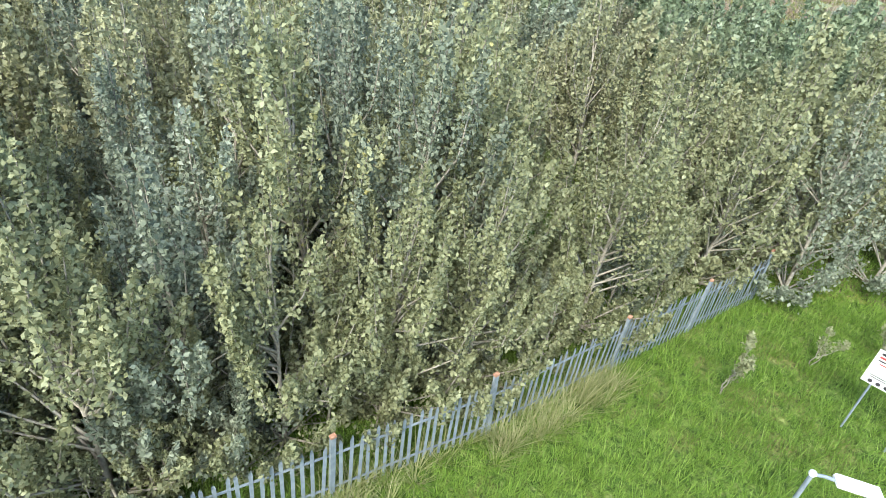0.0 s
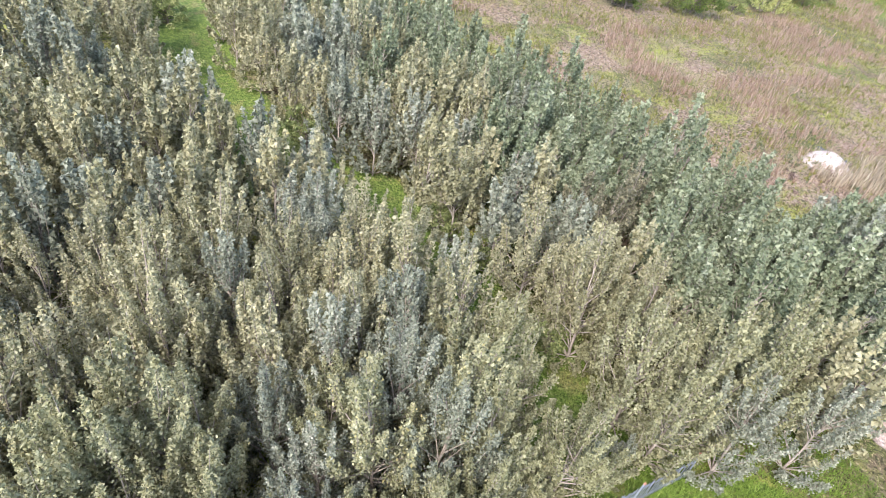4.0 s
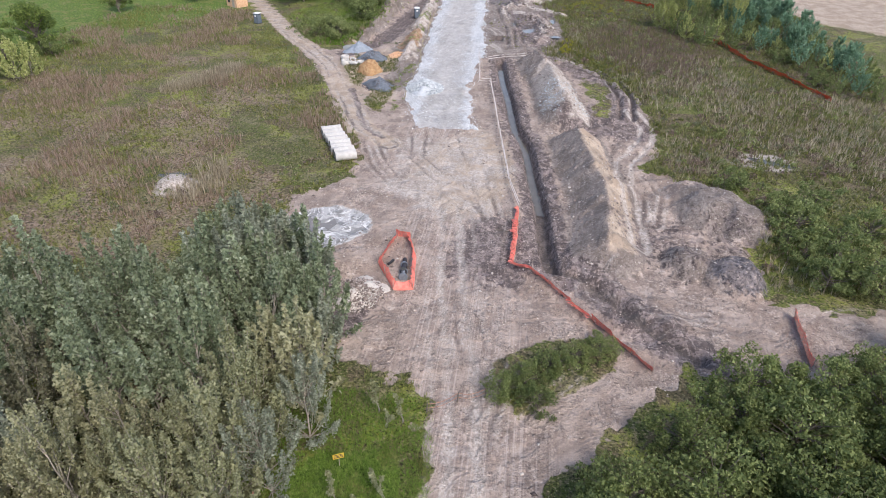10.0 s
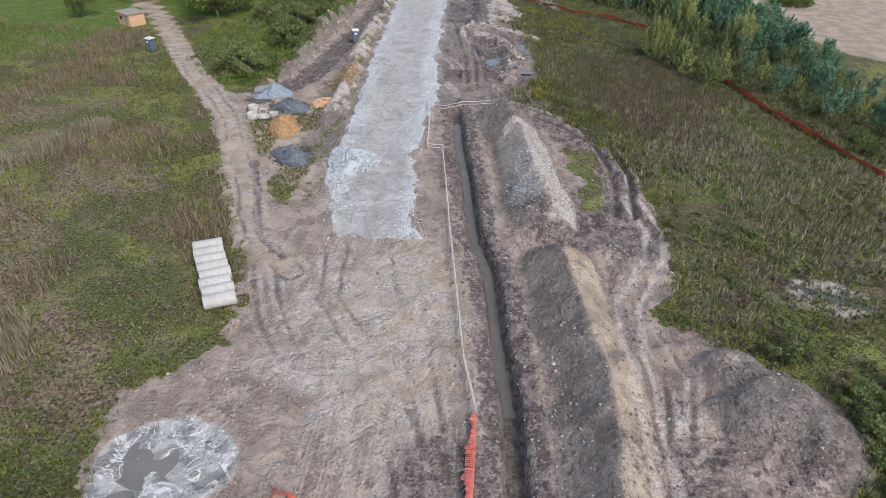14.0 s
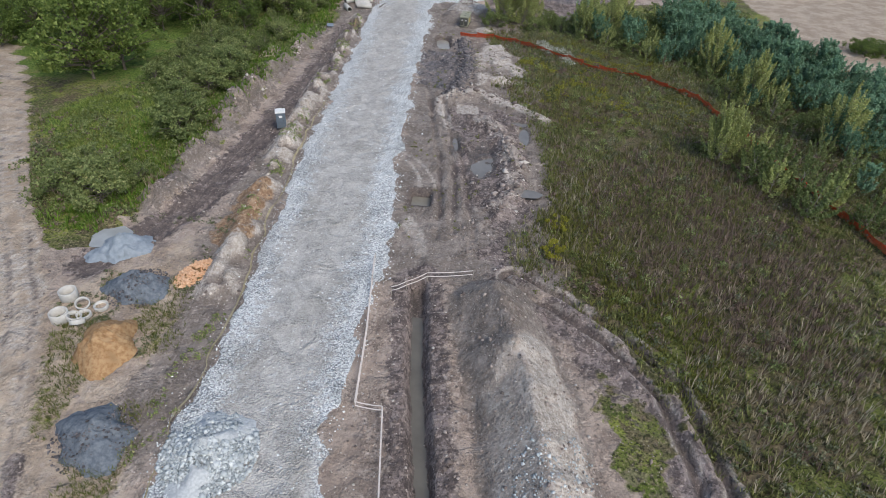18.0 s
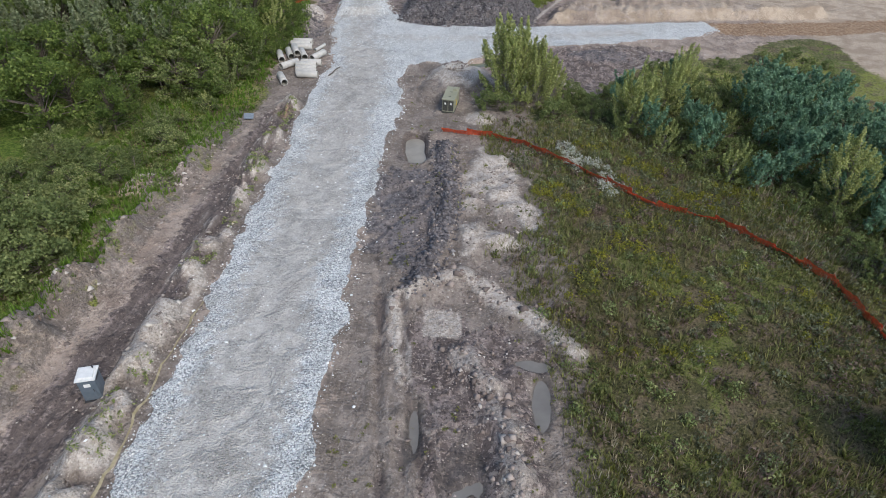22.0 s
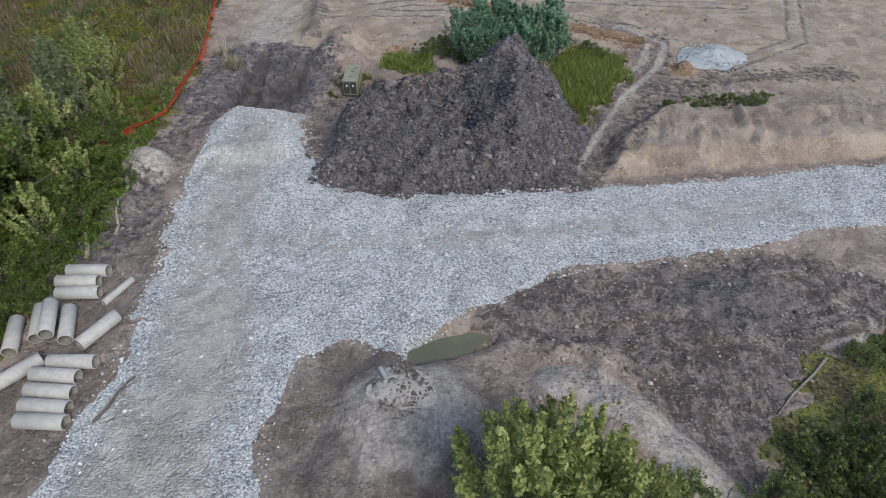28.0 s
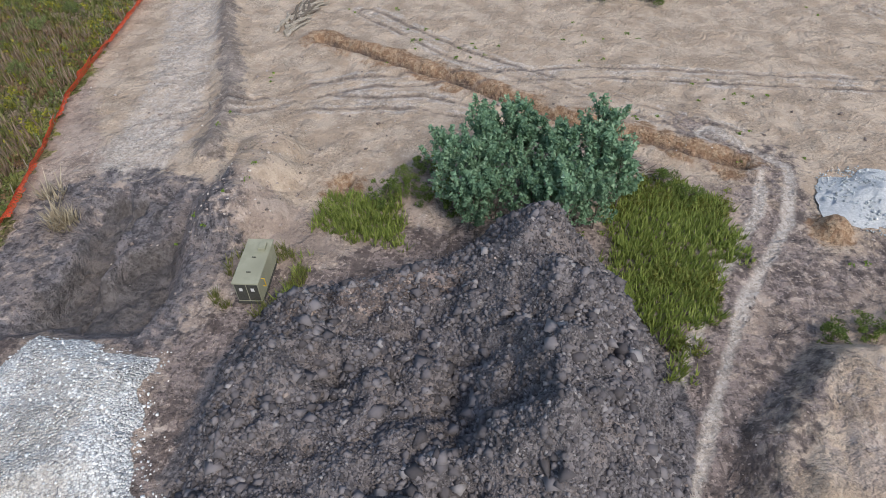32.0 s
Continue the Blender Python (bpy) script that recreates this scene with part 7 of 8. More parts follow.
clumps("plain_weeds", gx, gy, rng.uniform(0.12, 0.3, len(gx)), 12, 0.14, M_GRASS, "thin green weeds sprouting on the sandy soil", 95, 0.6)
gx, gy, rng = sample([(12, 98), (40, 98), (40, 148), (12, 148)], 7000, 98, lambda x, y: open_field(x, y) * soft(11 - np.hypot((x - 24) / 0.95, (y - 124) / 1.7) + (vnoise(x, y, 5, 99) - 0.5) * 12, 2))
blades("brown_reeds", gx, gy, rng.uniform(0.5, 1.1, len(gx)), 4, M_BROWNWEED, "stand of dark brown withered reeds", 100, 0.03, 0.3)
gx, gy, rng = sample([(-58, 86), (-44, 86), (-44, 104), (-58, 104)], 3000, 101, lambda x, y: (line_dist(x, y, [(-53, 90), (-50, 95), (-48, 101)]) < 2.2) * 0.8)
blades("pale_reeds", gx, gy, rng.uniform(0.8, 1.5, len(gx)), 5, M_STRAW, "tall pale reeds in a row across the field", 102, 0.03, 0.2)
gx, gy, rng = sample([(-40, 54), (-28, 54), (-28, 68), (-40, 68)], 1500, 103, lambda x, y: (line_dist(x, y, [(-34.5, 58), (-33, 62), (-35, 65)]) < 1.8) * 0.7)
blades("mound_reeds", gx, gy, rng.uniform(0.8, 1.5, len(gx)), 5, M_STRAW, "pale reeds beside the sandy mound", 104, 0.03, 0.25)
gx, gy, rng = sample([(-32, 236), (-27, 236), (-27, 243), (-33, 243)], 260, 105, lambda x, y: (np.hypot(x + 28.9, y - 238.6) < 0.9) | (np.hypot(x + 31, y - 241) < 0.7))
blades("pampas_tuft", gx, gy, rng.uniform(0.9, 1.5, len(gx)), 8, M_STRAW, "pale plumed grass tuft beside the orange net", 106, 0.03, 0.6)
gx, gy, rng = sample([(-17, 232), (-12, 232), (-12, 238), (-17, 238)], 700, 107, lambda x, y: (np.hypot(x + 14.7, y - 235) > 1.5) * (np.hypot((x + 14.7), (y - 235)) < 2.8) * (vnoise(x, y, 1.5, 108) > 0.42))
blades("generator_grass", gx, gy, rng.uniform(0.35, 0.8, len(gx)), 7, M_OLIVE, "yellowish grass tufts round the generator", 109, 0.025, 0.5)
for nm, mat, label, seed in (("rusty_weeds", M_RUSTWEED, "rusty brown weeds behind the orange net", 111), ("golden_weeds", M_YELLOWWEED, "golden weeds behind the orange net", 113), ("fresh_weeds", M_GREENLEAF, "green weeds behind the orange net", 115)):
    gx, gy, rng = sample([(-66, 226), (-33, 226), (-38, 284), (-66, 284)], 4200, seed, lambda x, y: no_dirt(x, y) * (vnoise(x, y, 5, seed) > 0.52) * 0.7)
    clumps(nm, gx, gy, rng.uniform(0.25, 0.7, len(gx)), 24, 0.18, mat, label, seed + 1, 1.1)
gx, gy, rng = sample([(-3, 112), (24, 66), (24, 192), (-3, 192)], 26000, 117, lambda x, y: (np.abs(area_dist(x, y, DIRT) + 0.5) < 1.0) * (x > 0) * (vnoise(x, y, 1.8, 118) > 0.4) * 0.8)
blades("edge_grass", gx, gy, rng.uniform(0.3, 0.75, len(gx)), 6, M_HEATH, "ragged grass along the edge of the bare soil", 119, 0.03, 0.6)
gx, gy, rng = sample([(-30, 26), (-2, 26), (-2, 90), (-30, 90)], 12000, 121, lambda x, y: (np.abs(area_dist(x, y, DIRT) + 0.4) < 0.9) * (vnoise(x, y, 1.8, 122) > 0.42) * 0.8)
blades("verge_grass", gx, gy, rng.uniform(0.25, 0.6, len(gx)), 6, M_OLIVE, "ragged grass along the edge of the bare soil", 123, 0.03, 0.6)
gx, gy, rng = sample([(-27, 82), (-16, 82), (-16, 196), (-27, 196)], 9000, 125, lambda x, y: (vnoise(x, y, 3, 126) > 0.52) * 0.6 * (line_dist(x, y, [(-16, 84), (-18.3, 98), (-18.6, 108), (-20.4, 122), (-21.6, 150), (-23, 186)]) < 1.0) * (area_dist(x, y, GRAVEL) < -0.4))
clumps("windrow_weeds", gx, gy, rng.uniform(0.15, 0.4, len(gx)), 14, 0.14, M_GREENLEAF, "small green weeds on the soil windrow", 127, 0.8)
gx, gy, rng = sample([(-34, 84), (-21, 84), (-21, 122), (-34, 122)], 2500, 128, lambda x, y: (vnoise(x, y, 3.5, 129) > 0.58) * 0.5 * (line_dist(x, y, FIELD_TRACK) > 2.2))
clumps("yard_weeds", gx, gy, rng.uniform(0.15, 0.4, len(gx)), 14, 0.14, M_GREYWEED, "low weeds between the heaps of gravel and sand", 130, 0.7)
gx, gy, rng = sample([(-9, 115), (9, 115), (9, 200), (-9, 200)], 3000, 131, lambda x, y: (vnoise(x, y, 3, 132) > 0.62) * 0.4 * soft(area_dist(x, y, DIRT), 0.5) * (area_dist(x, y, GRAVEL) < -0.5))
clumps("bank_sprouts", gx, gy, rng.uniform(0.12, 0.3, len(gx)), 12, 0.13, M_OLIVE, "sparse weeds sprouting on churned soil", 133, 0.7)
gx, gy, rng = sample([(5, 166), (30, 166), (30, 184), (5, 184)], 2600, 139, lambda x, y: no_dirt(x, y) * np.maximum.reduce([(np.hypot(x - a, y - b) < r) * 0.75 for a, b, r in ((7.2, 171.4, 1.3), (8.6, 172.7, 0.9), (9.6, 169.9, 1.2), (19.3, 176.7, 1.4), (17.8, 172.5, 1.1), (20.6, 172.1, 1.4), (16.3, 174.3, 1.2), (23.4, 171.6, 1.5), (17.4, 178.4, 1.2), (26, 174, 1.3), (11, 168, 0.8))]))
clumps("golden_flowers", gx, gy, rng.uniform(0.25, 0.5, len(gx)), 30, 0.13, M_YELLOWWEED, "clumps of bright yellow flowering weeds", 140, 1.4)


# ---- things ----
def blob_mesh(name, r, tall, mat, seed, sides=54, rings=18, rough=0.16, peak=1.0):
    """A heaped pile with an uneven foot and flank."""
    rng = np.random.default_rng(seed)
    v, f = [[0, 0, tall]], []
    for i in range(1, rings + 1):
        k = i / rings
        for j in range(sides):
            a = 2 * math.pi * j / sides
            wob = 1 + 0.22 * math.sin(2 * a + seed) + 0.10 * math.sin(5 * a + seed * 2)
            rr = r * k * (1 + (wob - 1) * k) * (1 + rng.normal(0, 0.03))
            px, py = rr * math.cos(a), rr * math.sin(a)
            lump = float(vnoise(np.array(px), np.array(py), 0.9, seed + 200, 3)) - 0.5
            v.append([px, py, max(tall * (1 - k**peak) + (rng.normal(0, rough * tall * 0.12) + 0.75 * tall * lump) * min(1, 2.2 * (1 - k)), -0.25 if i < rings else -0.3)])
    tri = [[0, 1 + j, 1 + (j + 1) % sides] for j in range(sides)]
    for i in range(rings - 1):
        for j in range(sides):
            a, b = 1 + i * sides + j, 1 + i * sides + (j + 1) % sides
            tri += [[a, a + sides, b + sides], [a, b + sides, b]]
    return mesh_of(name, np.array(v), np.array(tri), mat, True)


def pile(name, x, y, r, tall, mat, label, seed, stones=0, stone_mat=None, size=0.14, peak=1.0):
    ob = thing(name, on(x, y), label, "pile")
    part("mound", blob_mesh("mound", r, tall, mat, seed, peak=peak), None, ob)
    if stones:
        rng = np.random.default_rng(seed)
        a, k = rng.uniform(0, 2 * np.pi, stones), np.sqrt(rng.uniform(0, 1.15, stones))
        sz = rng.gamma(4, size / 4, stones).clip(0.05, 3 * size)
        st = pieces("stone_cover", r * k * np.cos(a), r * k * np.sin(a), np.maximum(tall * (1 - np.minimum(k, 1) ** peak), 0.02), sz, stone_mat, "", "stones", 0.8, seed)
        del st["category"]
        st.parent = ob
    return ob


pile("fine_gravel_pile", -29.8, 116.2, 2.5, 1.5, M_FINEGRAVEL, "cone of pale blue-grey fine gravel beside the track", 1)
pile("slate_gravel_pile", -25.9, 111.2, 2.4, 1.5, M_SLATE, "heap of dark slate-coloured gravel", 2, 700, M_CLOD, 0.12)
pile("slate_gravel_pile", -21.6, 97.0, 2.5, 1.4, M_SLATE, "long heap of dark grey gravel beside the track", 3, 600, M_CLOD, 0.12)
pile("sand_pile", -25.0, 104.6, 2.5, 1.6, M_SANDPILE, "heap of orange building sand cut steep on one side", 4, 0, None, 0.1, 1.9)
pile("stone_pile", -14.0, 96.6, 2.8, 1.5, M_GREYPILE, "heap of blue-grey crushed stone tipped on the road bed", 5, 5200, M_BLUESTONE, 0.2)
pile("pale_stone_pile", -11.2, 44.0, 2.5, 1.1, M_WHITEPILE, "heap of pale crushed stone near the poplars", 6, 2600, M_CLOD_PALE, 0.14)
pile("stone_pile", 23.2, 246.4, 3.4, 0.8, M_GREYPILE, "low heap of grey crushed stone on the plain", 7, 1100, M_BLUESTONE, 0.12)
pile("rubble_pile", -3.6, 198.8, 1.6, 0.5, M_WHITEPILE, "low heap of pale rubble beside the road", 8, 300, M_CLOD_PALE, 0.2)


def brick_bm():
    return box_bm(-0.11, -0.055, 0, 0.11, 0.055, 0.075)


bricks = thing("brick_pile", on(-22.2, 113.7), "loose heap of broken orange bricks on the windrow", "bricks")
brick_me = bpy.data.meshes.new("brick")
_b = brick_bm()
_b.to_mesh(brick_me)
_b.free()
brick_me.materials.append(M_BRICK)
part("mound", blob_mesh("brick_rubble", 1.3, 0.35, M_SANDPILE, 12), None, bricks)
for k in range(300):
    a, d = RNG.uniform(0, 6.28), math.sqrt(RNG.uniform(0, 1))
    bx, by = 1.2 * d * math.cos(a) + 0.5 * d * math.sin(a), 2.0 * d * math.sin(a)
    part("brick", brick_me, None, bricks, m=pose(bx, by, max(0.04, 0.62 * (1 - d)), RNG.uniform(-40, 40), RNG.uniform(-40, 40), RNG.uniform(0, 360)) @ Matrix.Scale(RNG.uniform(0.9, 1.6), 4))

# frayed fabric under the stones shows along the road's edge
ys = np.arange(91, 152, 0.6)
ex = np.interp(ys, [91, 98, 104, 112, 123, 140, 156], [-16.4, -17.4, -17.2, -17.6, -18.6, -19.7, -20.3]) + (vnoise(ys * 0, ys, 3.0, 176, 3) - 0.5) * 1.0
ew = 0.02 + 0.11 * vnoise(ys * 0, ys, 1.7, 177, 2)
ev = np.concatenate([np.stack([ex - ew, ys, zat_all(ex - ew, ys) + 0.07], -1), np.stack([ex + ew, ys, zat_all(ex + ew, ys) + 0.09], -1)])
tagged(new("fabric_edge", mesh_of("fabric_edge", ev, np.array([[k, k + len(ys), k + len(ys) + 1, k + 1] for k in range(len(ys) - 1)]), M_FABRIC)), "frayed straw-coloured fabric edge beside the stone road", "fabric")


def pipe_meshes(length, outer, wall):
    """Barrel, bore and socket of a concrete pipe lying along x."""
    out = []
    for name, prof, mat in (
        ("barrel", [(0, outer - wall), (0.0, outer - 0.012), (0.012, outer), (length - 0.012, outer), (length, outer - 0.012), (length, outer - wall)], M_CONCRETE),
        ("bore", [(length, outer - wall), (length * 0.5, outer - wall - 0.004), (0, outer - wall)], M_INSIDE_SHADE),
    ):
        v, f, n = [], [], 24
        for px, pr in prof:
            v += [[px - length / 2, pr * math.cos(2 * math.pi * k / n), pr * math.sin(2 * math.pi * k / n)] for k in range(n)]
        for i in range(len(prof) - 1):
            f += [[i * n + k, i * n + (k + 1) % n, (i + 1) * n + (k + 1) % n, (i + 1) * n + k] for k in range(n)]
        out.append(mesh_of("pipe_" + name, np.array(v), np.array(f), mat, True))
    return out


BIG_PIPE, MID_PIPE, THIN_PIPE = pipe_meshes(2.6, 0.62, 0.085), pipe_meshes(2.8, 0.46, 0.07), pipe_meshes(2.5, 0.24, 0.04)


def pipe(meshes, m, label, group):
    ob = thing("concrete_pipe", m, label, "pipe", group)
    part("barrel", meshes[0], None, ob)
    part("bore", meshes[1], None, ob, "shadowed inside of the pipe")
    return ob


row_dir = math.degrees(math.atan2(70.2 - 77.6, -19.9 + 23.6))
for k in range(8):
    u = k / 7
    px, py = -23.5 + (-19.5 + 23.5) * u, 77.2 + (70.0 - 77.2) * u
    pipe(BIG_PIPE, pose(px, py, zat(px, py) + 0.60, RNG.uniform(0, 90), 0, row_dir + 90 + RNG.uniform(-1.5, 1.5)) @ Matrix.Translation((RNG.uniform(-0.08, 0.08), 0, 0)), "large pale concrete drain pipe lying in a close row", "row of concrete pipes")
for meshes, a, b, dz in (
    (MID_PIPE, (-27.0, 194.6), (-25.5, 191.9), 0.44), (MID_PIPE, (-24.8, 194.9), (-21.9, 195.1), 0.44), (MID_PIPE, (-25.1, 195.9), (-22.4, 196.0), 0.44), (MID_PIPE, (-25.4, 196.9), (-22.7, 197.0), 0.44),
    (MID_PIPE, (-25.6, 197.9), (-23.0, 198.0), 0.44), (MID_PIPE, (-25.2, 198.9), (-22.6, 199.2), 0.44), (MID_PIPE, (-27.4, 196.9), (-25.9, 198.9), 0.44), (MID_PIPE, (-28.3, 202.9), (-27.1, 200.4), 0.44),
    (MID_PIPE, (-26.4, 203.0), (-25.2, 200.5), 0.44), (MID_PIPE, (-27.4, 202.9), (-26.2, 200.4), 0.95), (MID_PIPE, (-29.2, 201.6), (-28.2, 199.4), 0.44), (MID_PIPE, (-24.1, 200.2), (-23.0, 202.8), 0.44),
    (MID_PIPE, (-28.4, 206.3), (-25.7, 206.6), 0.44), (MID_PIPE, (-28.4, 205.2), (-25.9, 205.5), 0.44), (MID_PIPE, (-27.8, 204.2), (-25.4, 204.6), 0.44), (THIN_PIPE, (-24.6, 203.9), (-23.8, 206.2), 0.24)):
    px, py = (a[0] + b[0]) / 2, (a[1] + b[1]) / 2
    pipe(meshes, pose(px, py, zat(px, py) + dz, RNG.uniform(0, 90), 0, math.degrees(math.atan2(b[1] - a[1], b[0] - a[0]))), "pale concrete pipe dumped beside the stone road", "dumped concrete pipes")
pipe(THIN_PIPE, pose(-4.7, 199.4, zat(-4.7, 199.4) + 0.2, 0, 0, -55) @ Matrix.Scale(0.62, 4), "short pale pipe lying on the rubble", "dumped concrete pipes")


def ring_meshes(tall, outer, wall):
    prof, n = [(outer - wall, 0.0), (outer - 0.015, 0.0), (outer, 0.015), (outer, tall - 0.015), (outer - 0.015, tall), (outer - wall, tall), (outer - wall, 0.0)], 28
    v, f = [], []
    for pr, pz in prof:
        v += [[pr * math.cos(2 * math.pi * k / n), pr * math.sin(2 * math.pi * k / n), pz] for k in range(n)]
    for i in range(len(prof) - 1):
        f += [[i * n + k, i * n + (k + 1) % n, (i + 1) * n + (k + 1) % n, (i + 1) * n + k] for k in range(n)]
    return mesh_of("ring_wall", np.array(v), np.array(f), M_CONCRETE, True)


RING = ring_meshes(0.85, 0.68, 0.09)
SMALL_RING = ring_meshes(0.35, 0.55, 0.1)
for px, py, me, tilt, rz in ((-30.6, 109.3, RING, 0, 0), (-29.9, 106.9, RING, 0, 30), (-29.0, 108.5, SMALL_RING, 28, 40), (-28.3, 107.4, SMALL_RING, 0, 10), (-28.2, 106.4, SMALL_RING, 32, 200), (-28.9, 107.0, SMALL_RING, 20, 120), (-27.6, 108.6, SMALL_RING, 0, 0)):
    ob = thing("manhole_ring", pose(px, py, zat(px, py) + (0.18 if tilt else -0.03), tilt, 0, rz), "pale concrete manhole ring standing on the yard", "manhole ring", "manhole rings")
    part("ring_wall", me, None, ob)


def toilet(x, y, rz):
    ob = thing("portable_toilet", on(x, y, rz, -0.03), "grey portable toilet with a white roof", "toilet", "portable toilets")
    part("base", box_bm(-0.6, -0.6, 0, 0.6, 0.6, 0.14, 0.03), M_BLACK, ob)
    body = part("body", box_bm(-0.55, -0.55, 0.14, 0.55, 0.55, 2.05, 0.05), M_TOILET, ob)
    door = part("door", box_bm(-0.36, -0.575, 0.22, 0.36, -0.54, 1.92, 0.012), M_TOILET, ob)
    part("handle", box_bm(0.25, -0.60, 1.0, 0.29, -0.575, 1.2, 0.006), M_BLACK, door)
    part("notice", box_bm(-0.2, -0.582, 1.45, 0.2, -0.575, 1.75), M_WHITE, door, "white notice with unreadable lines")
    for s in (-1, 1):
        part("vent", box_bm(s * 0.565 - 0.012, -0.3, 1.75, s * 0.565 + 0.012, 0.3, 1.9, 0.004), M_BLACK, body)
    bm = box_bm(-0.62, -0.62, 2.05, 0.62, 0.62, 2.16, 0.03)
    part("roof", bm, M_WHITE, ob, "white domed roof")
    bm = box_bm(-0.46, -0.46, 2.15, 0.46, 0.46, 2.26, 0.05)
    part("roof_dome", bm, M_WHITE, ob, "white domed roof")
    part("vent_pipe", tube_bm([(0.35, 0.35, 2.1), (0.35, 0.35, 2.5)], [0.05, 0.05]), M_BLACK, ob)


toilet(-23.4, 142.3, 18)
toilet(-55.8, 131.2, -20)

hut = thing("brick_hut", on(-66.6, 145.4, -32, -0.05), "small orange brick shed with a tin roof", "shed")
for nm, b in (("wall", (-2, -1.5, 0, 2, -1.35, 2.1)), ("wall", (-2, 1.35, 0, 2, 1.5, 2.3)), ("wall", (-2, -1.35, 0, -1.85, 1.35, 2.2)), ("wall", (1.85, -1.35, 0, 2, 1.35, 2.2))):
    part(nm, box_bm(*b), M_BRICK, hut)
part("door", box_bm(0.3, -1.56, 0.05, 1.2, -1.49, 1.95, 0.01), M_TIMBER, hut, "weathered plank door")
part("window", box_bm(-1.3, -1.54, 1.0, -0.5, -1.49, 1.6), M_GLASS, hut)
bm = box_bm(-2.25, -1.8, 2.25, 2.25, 1.8, 2.31)
part("roof", bm, M_TIN, hut, "rusty tin roof")


def generator(x, y, rz, s):
    ob = thing("generator_set", on(x, y, rz, -0.04) @ Matrix.Scale(s, 4), "olive steel generator housing with dark grille doors", "generator", "generator sets")
    part("skid", box_bm(-0.72, -1.72, 0, 0.72, 1.72, 0.18, 0.02), M_GRILLE, ob)
    body = part("body", box_bm(-0.68, -1.68, 0.18, 0.68, 1.68, 1.62, 0.03), M_OLIVEBOX, ob)
    part("roof", box_bm(-0.74, -1.76, 1.62, 0.74, 1.76, 1.70, 0.025), M_OLIVEBOX, ob, "flat pale olive roof")
    part("exhaust_box", box_bm(0.1, 0.75, 1.70, 0.5, 1.35, 1.92, 0.03), M_OLIVEBOX, ob)
    for yy in (-0.9, 0.25):
        part("lifting_eye", tube_bm([(-0.12, yy, 1.72), (0.12, yy, 1.72)], [0.035, 0.035]), M_GRILLE, ob)
    for sx in (-1, 1):
        d = part("end_door", box_bm(min(0.03 * sx, 0.62 * sx), -1.712, 0.3, max(0.03 * sx, 0.62 * sx), -1.676, 1.52, 0.008), M_GRILLE, body)
        part("sticker", box_bm(0.32 * sx - 0.09, -1.722, 1.05, 0.32 * sx + 0.09, -1.710, 1.28), M_WHITE, d, "white sticker with unreadable print")
        for k in range(3):
            part("side_door", box_bm(0.674 * sx - 0.02, -1.45 + k * 1.0, 0.35, 0.674 * sx + 0.02, -0.55 + k * 1.0, 1.5, 0.008), M_OLIVEBOX, body)
    part("guard_rail", tube_bm([(0.70, -1.1, 1.45), (0.86, -1.1, 1.45), (0.86, -1.1, 0.85), (0.70, -1.1, 0.85)], [0.03] * 4), M_YELLOW, ob, "yellow guard rail")


generator(-3.6, 189.2, -6, 1.08)
generator(-14.7, 235.0, 4, 1.0)


# nets, tape and barriers
def net_span(ax, ay, bx, by, tall0, tall1, mat, lean, rng):
    """One span of plastic netting: strands and cross strands."""
    n, rows = max(4, int(math.hypot(bx - ax, by - ay) * 7)), 7
    dx, dy = (by - ay), -(bx - ax)
    ln = math.hypot(dx, dy)
    dx, dy = dx / ln, dy / ln
    wob = rng.normal(0, 0.05, n + 1)
    grid = np.zeros((n + 1, rows + 1, 3))
    for i in range(n + 1):
        u = i / n
        px, py = ax + (bx - ax) * u, ay + (by - ay) * u
        tall = (tall0 + (tall1 - tall0) * u) * (1 - 0.22 * math.sin(math.pi * u))
        z = zat(px, py)
        for j in range(rows + 1):
            w = j / rows
            off = lean * w * w * tall + wob[i] * w
            grid[i, j] = (px + dx * off, py + dy * off, z + 0.02 + tall * w * math.cos(min(1.3, abs(lean) * w)))
    v, f = [], []

    def strip(p, q, t):
        k = len(v)
        v.extend([p - t, p + t, q + t, q - t])
        f.append([k, k + 1, k + 2, k + 3])

    up = np.array([0, 0, 0.046])
    along = np.array([bx - ax, by - ay, 0]) / ln * 0.038
    for j in range(rows + 1):
        for i in range(n):
            strip(grid[i, j], grid[i + 1, j], up + np.array([dx, dy, 0]) * 0.02)
    for i in range(n + 1):
        for j in range(rows):
            strip(grid[i, j], grid[i, j + 1], along)
    return mesh_of("net", np.array(v), np.array(f), mat)


POST_ME = bpy.data.meshes.new("post")
_b = tube_bm([(0, 0, -0.1), (0, 0, 1.15)], [0.03, 0.025], 6)
_b.to_mesh(POST_ME)
_b.free()
POST_ME.materials.append(M_TIMBER)


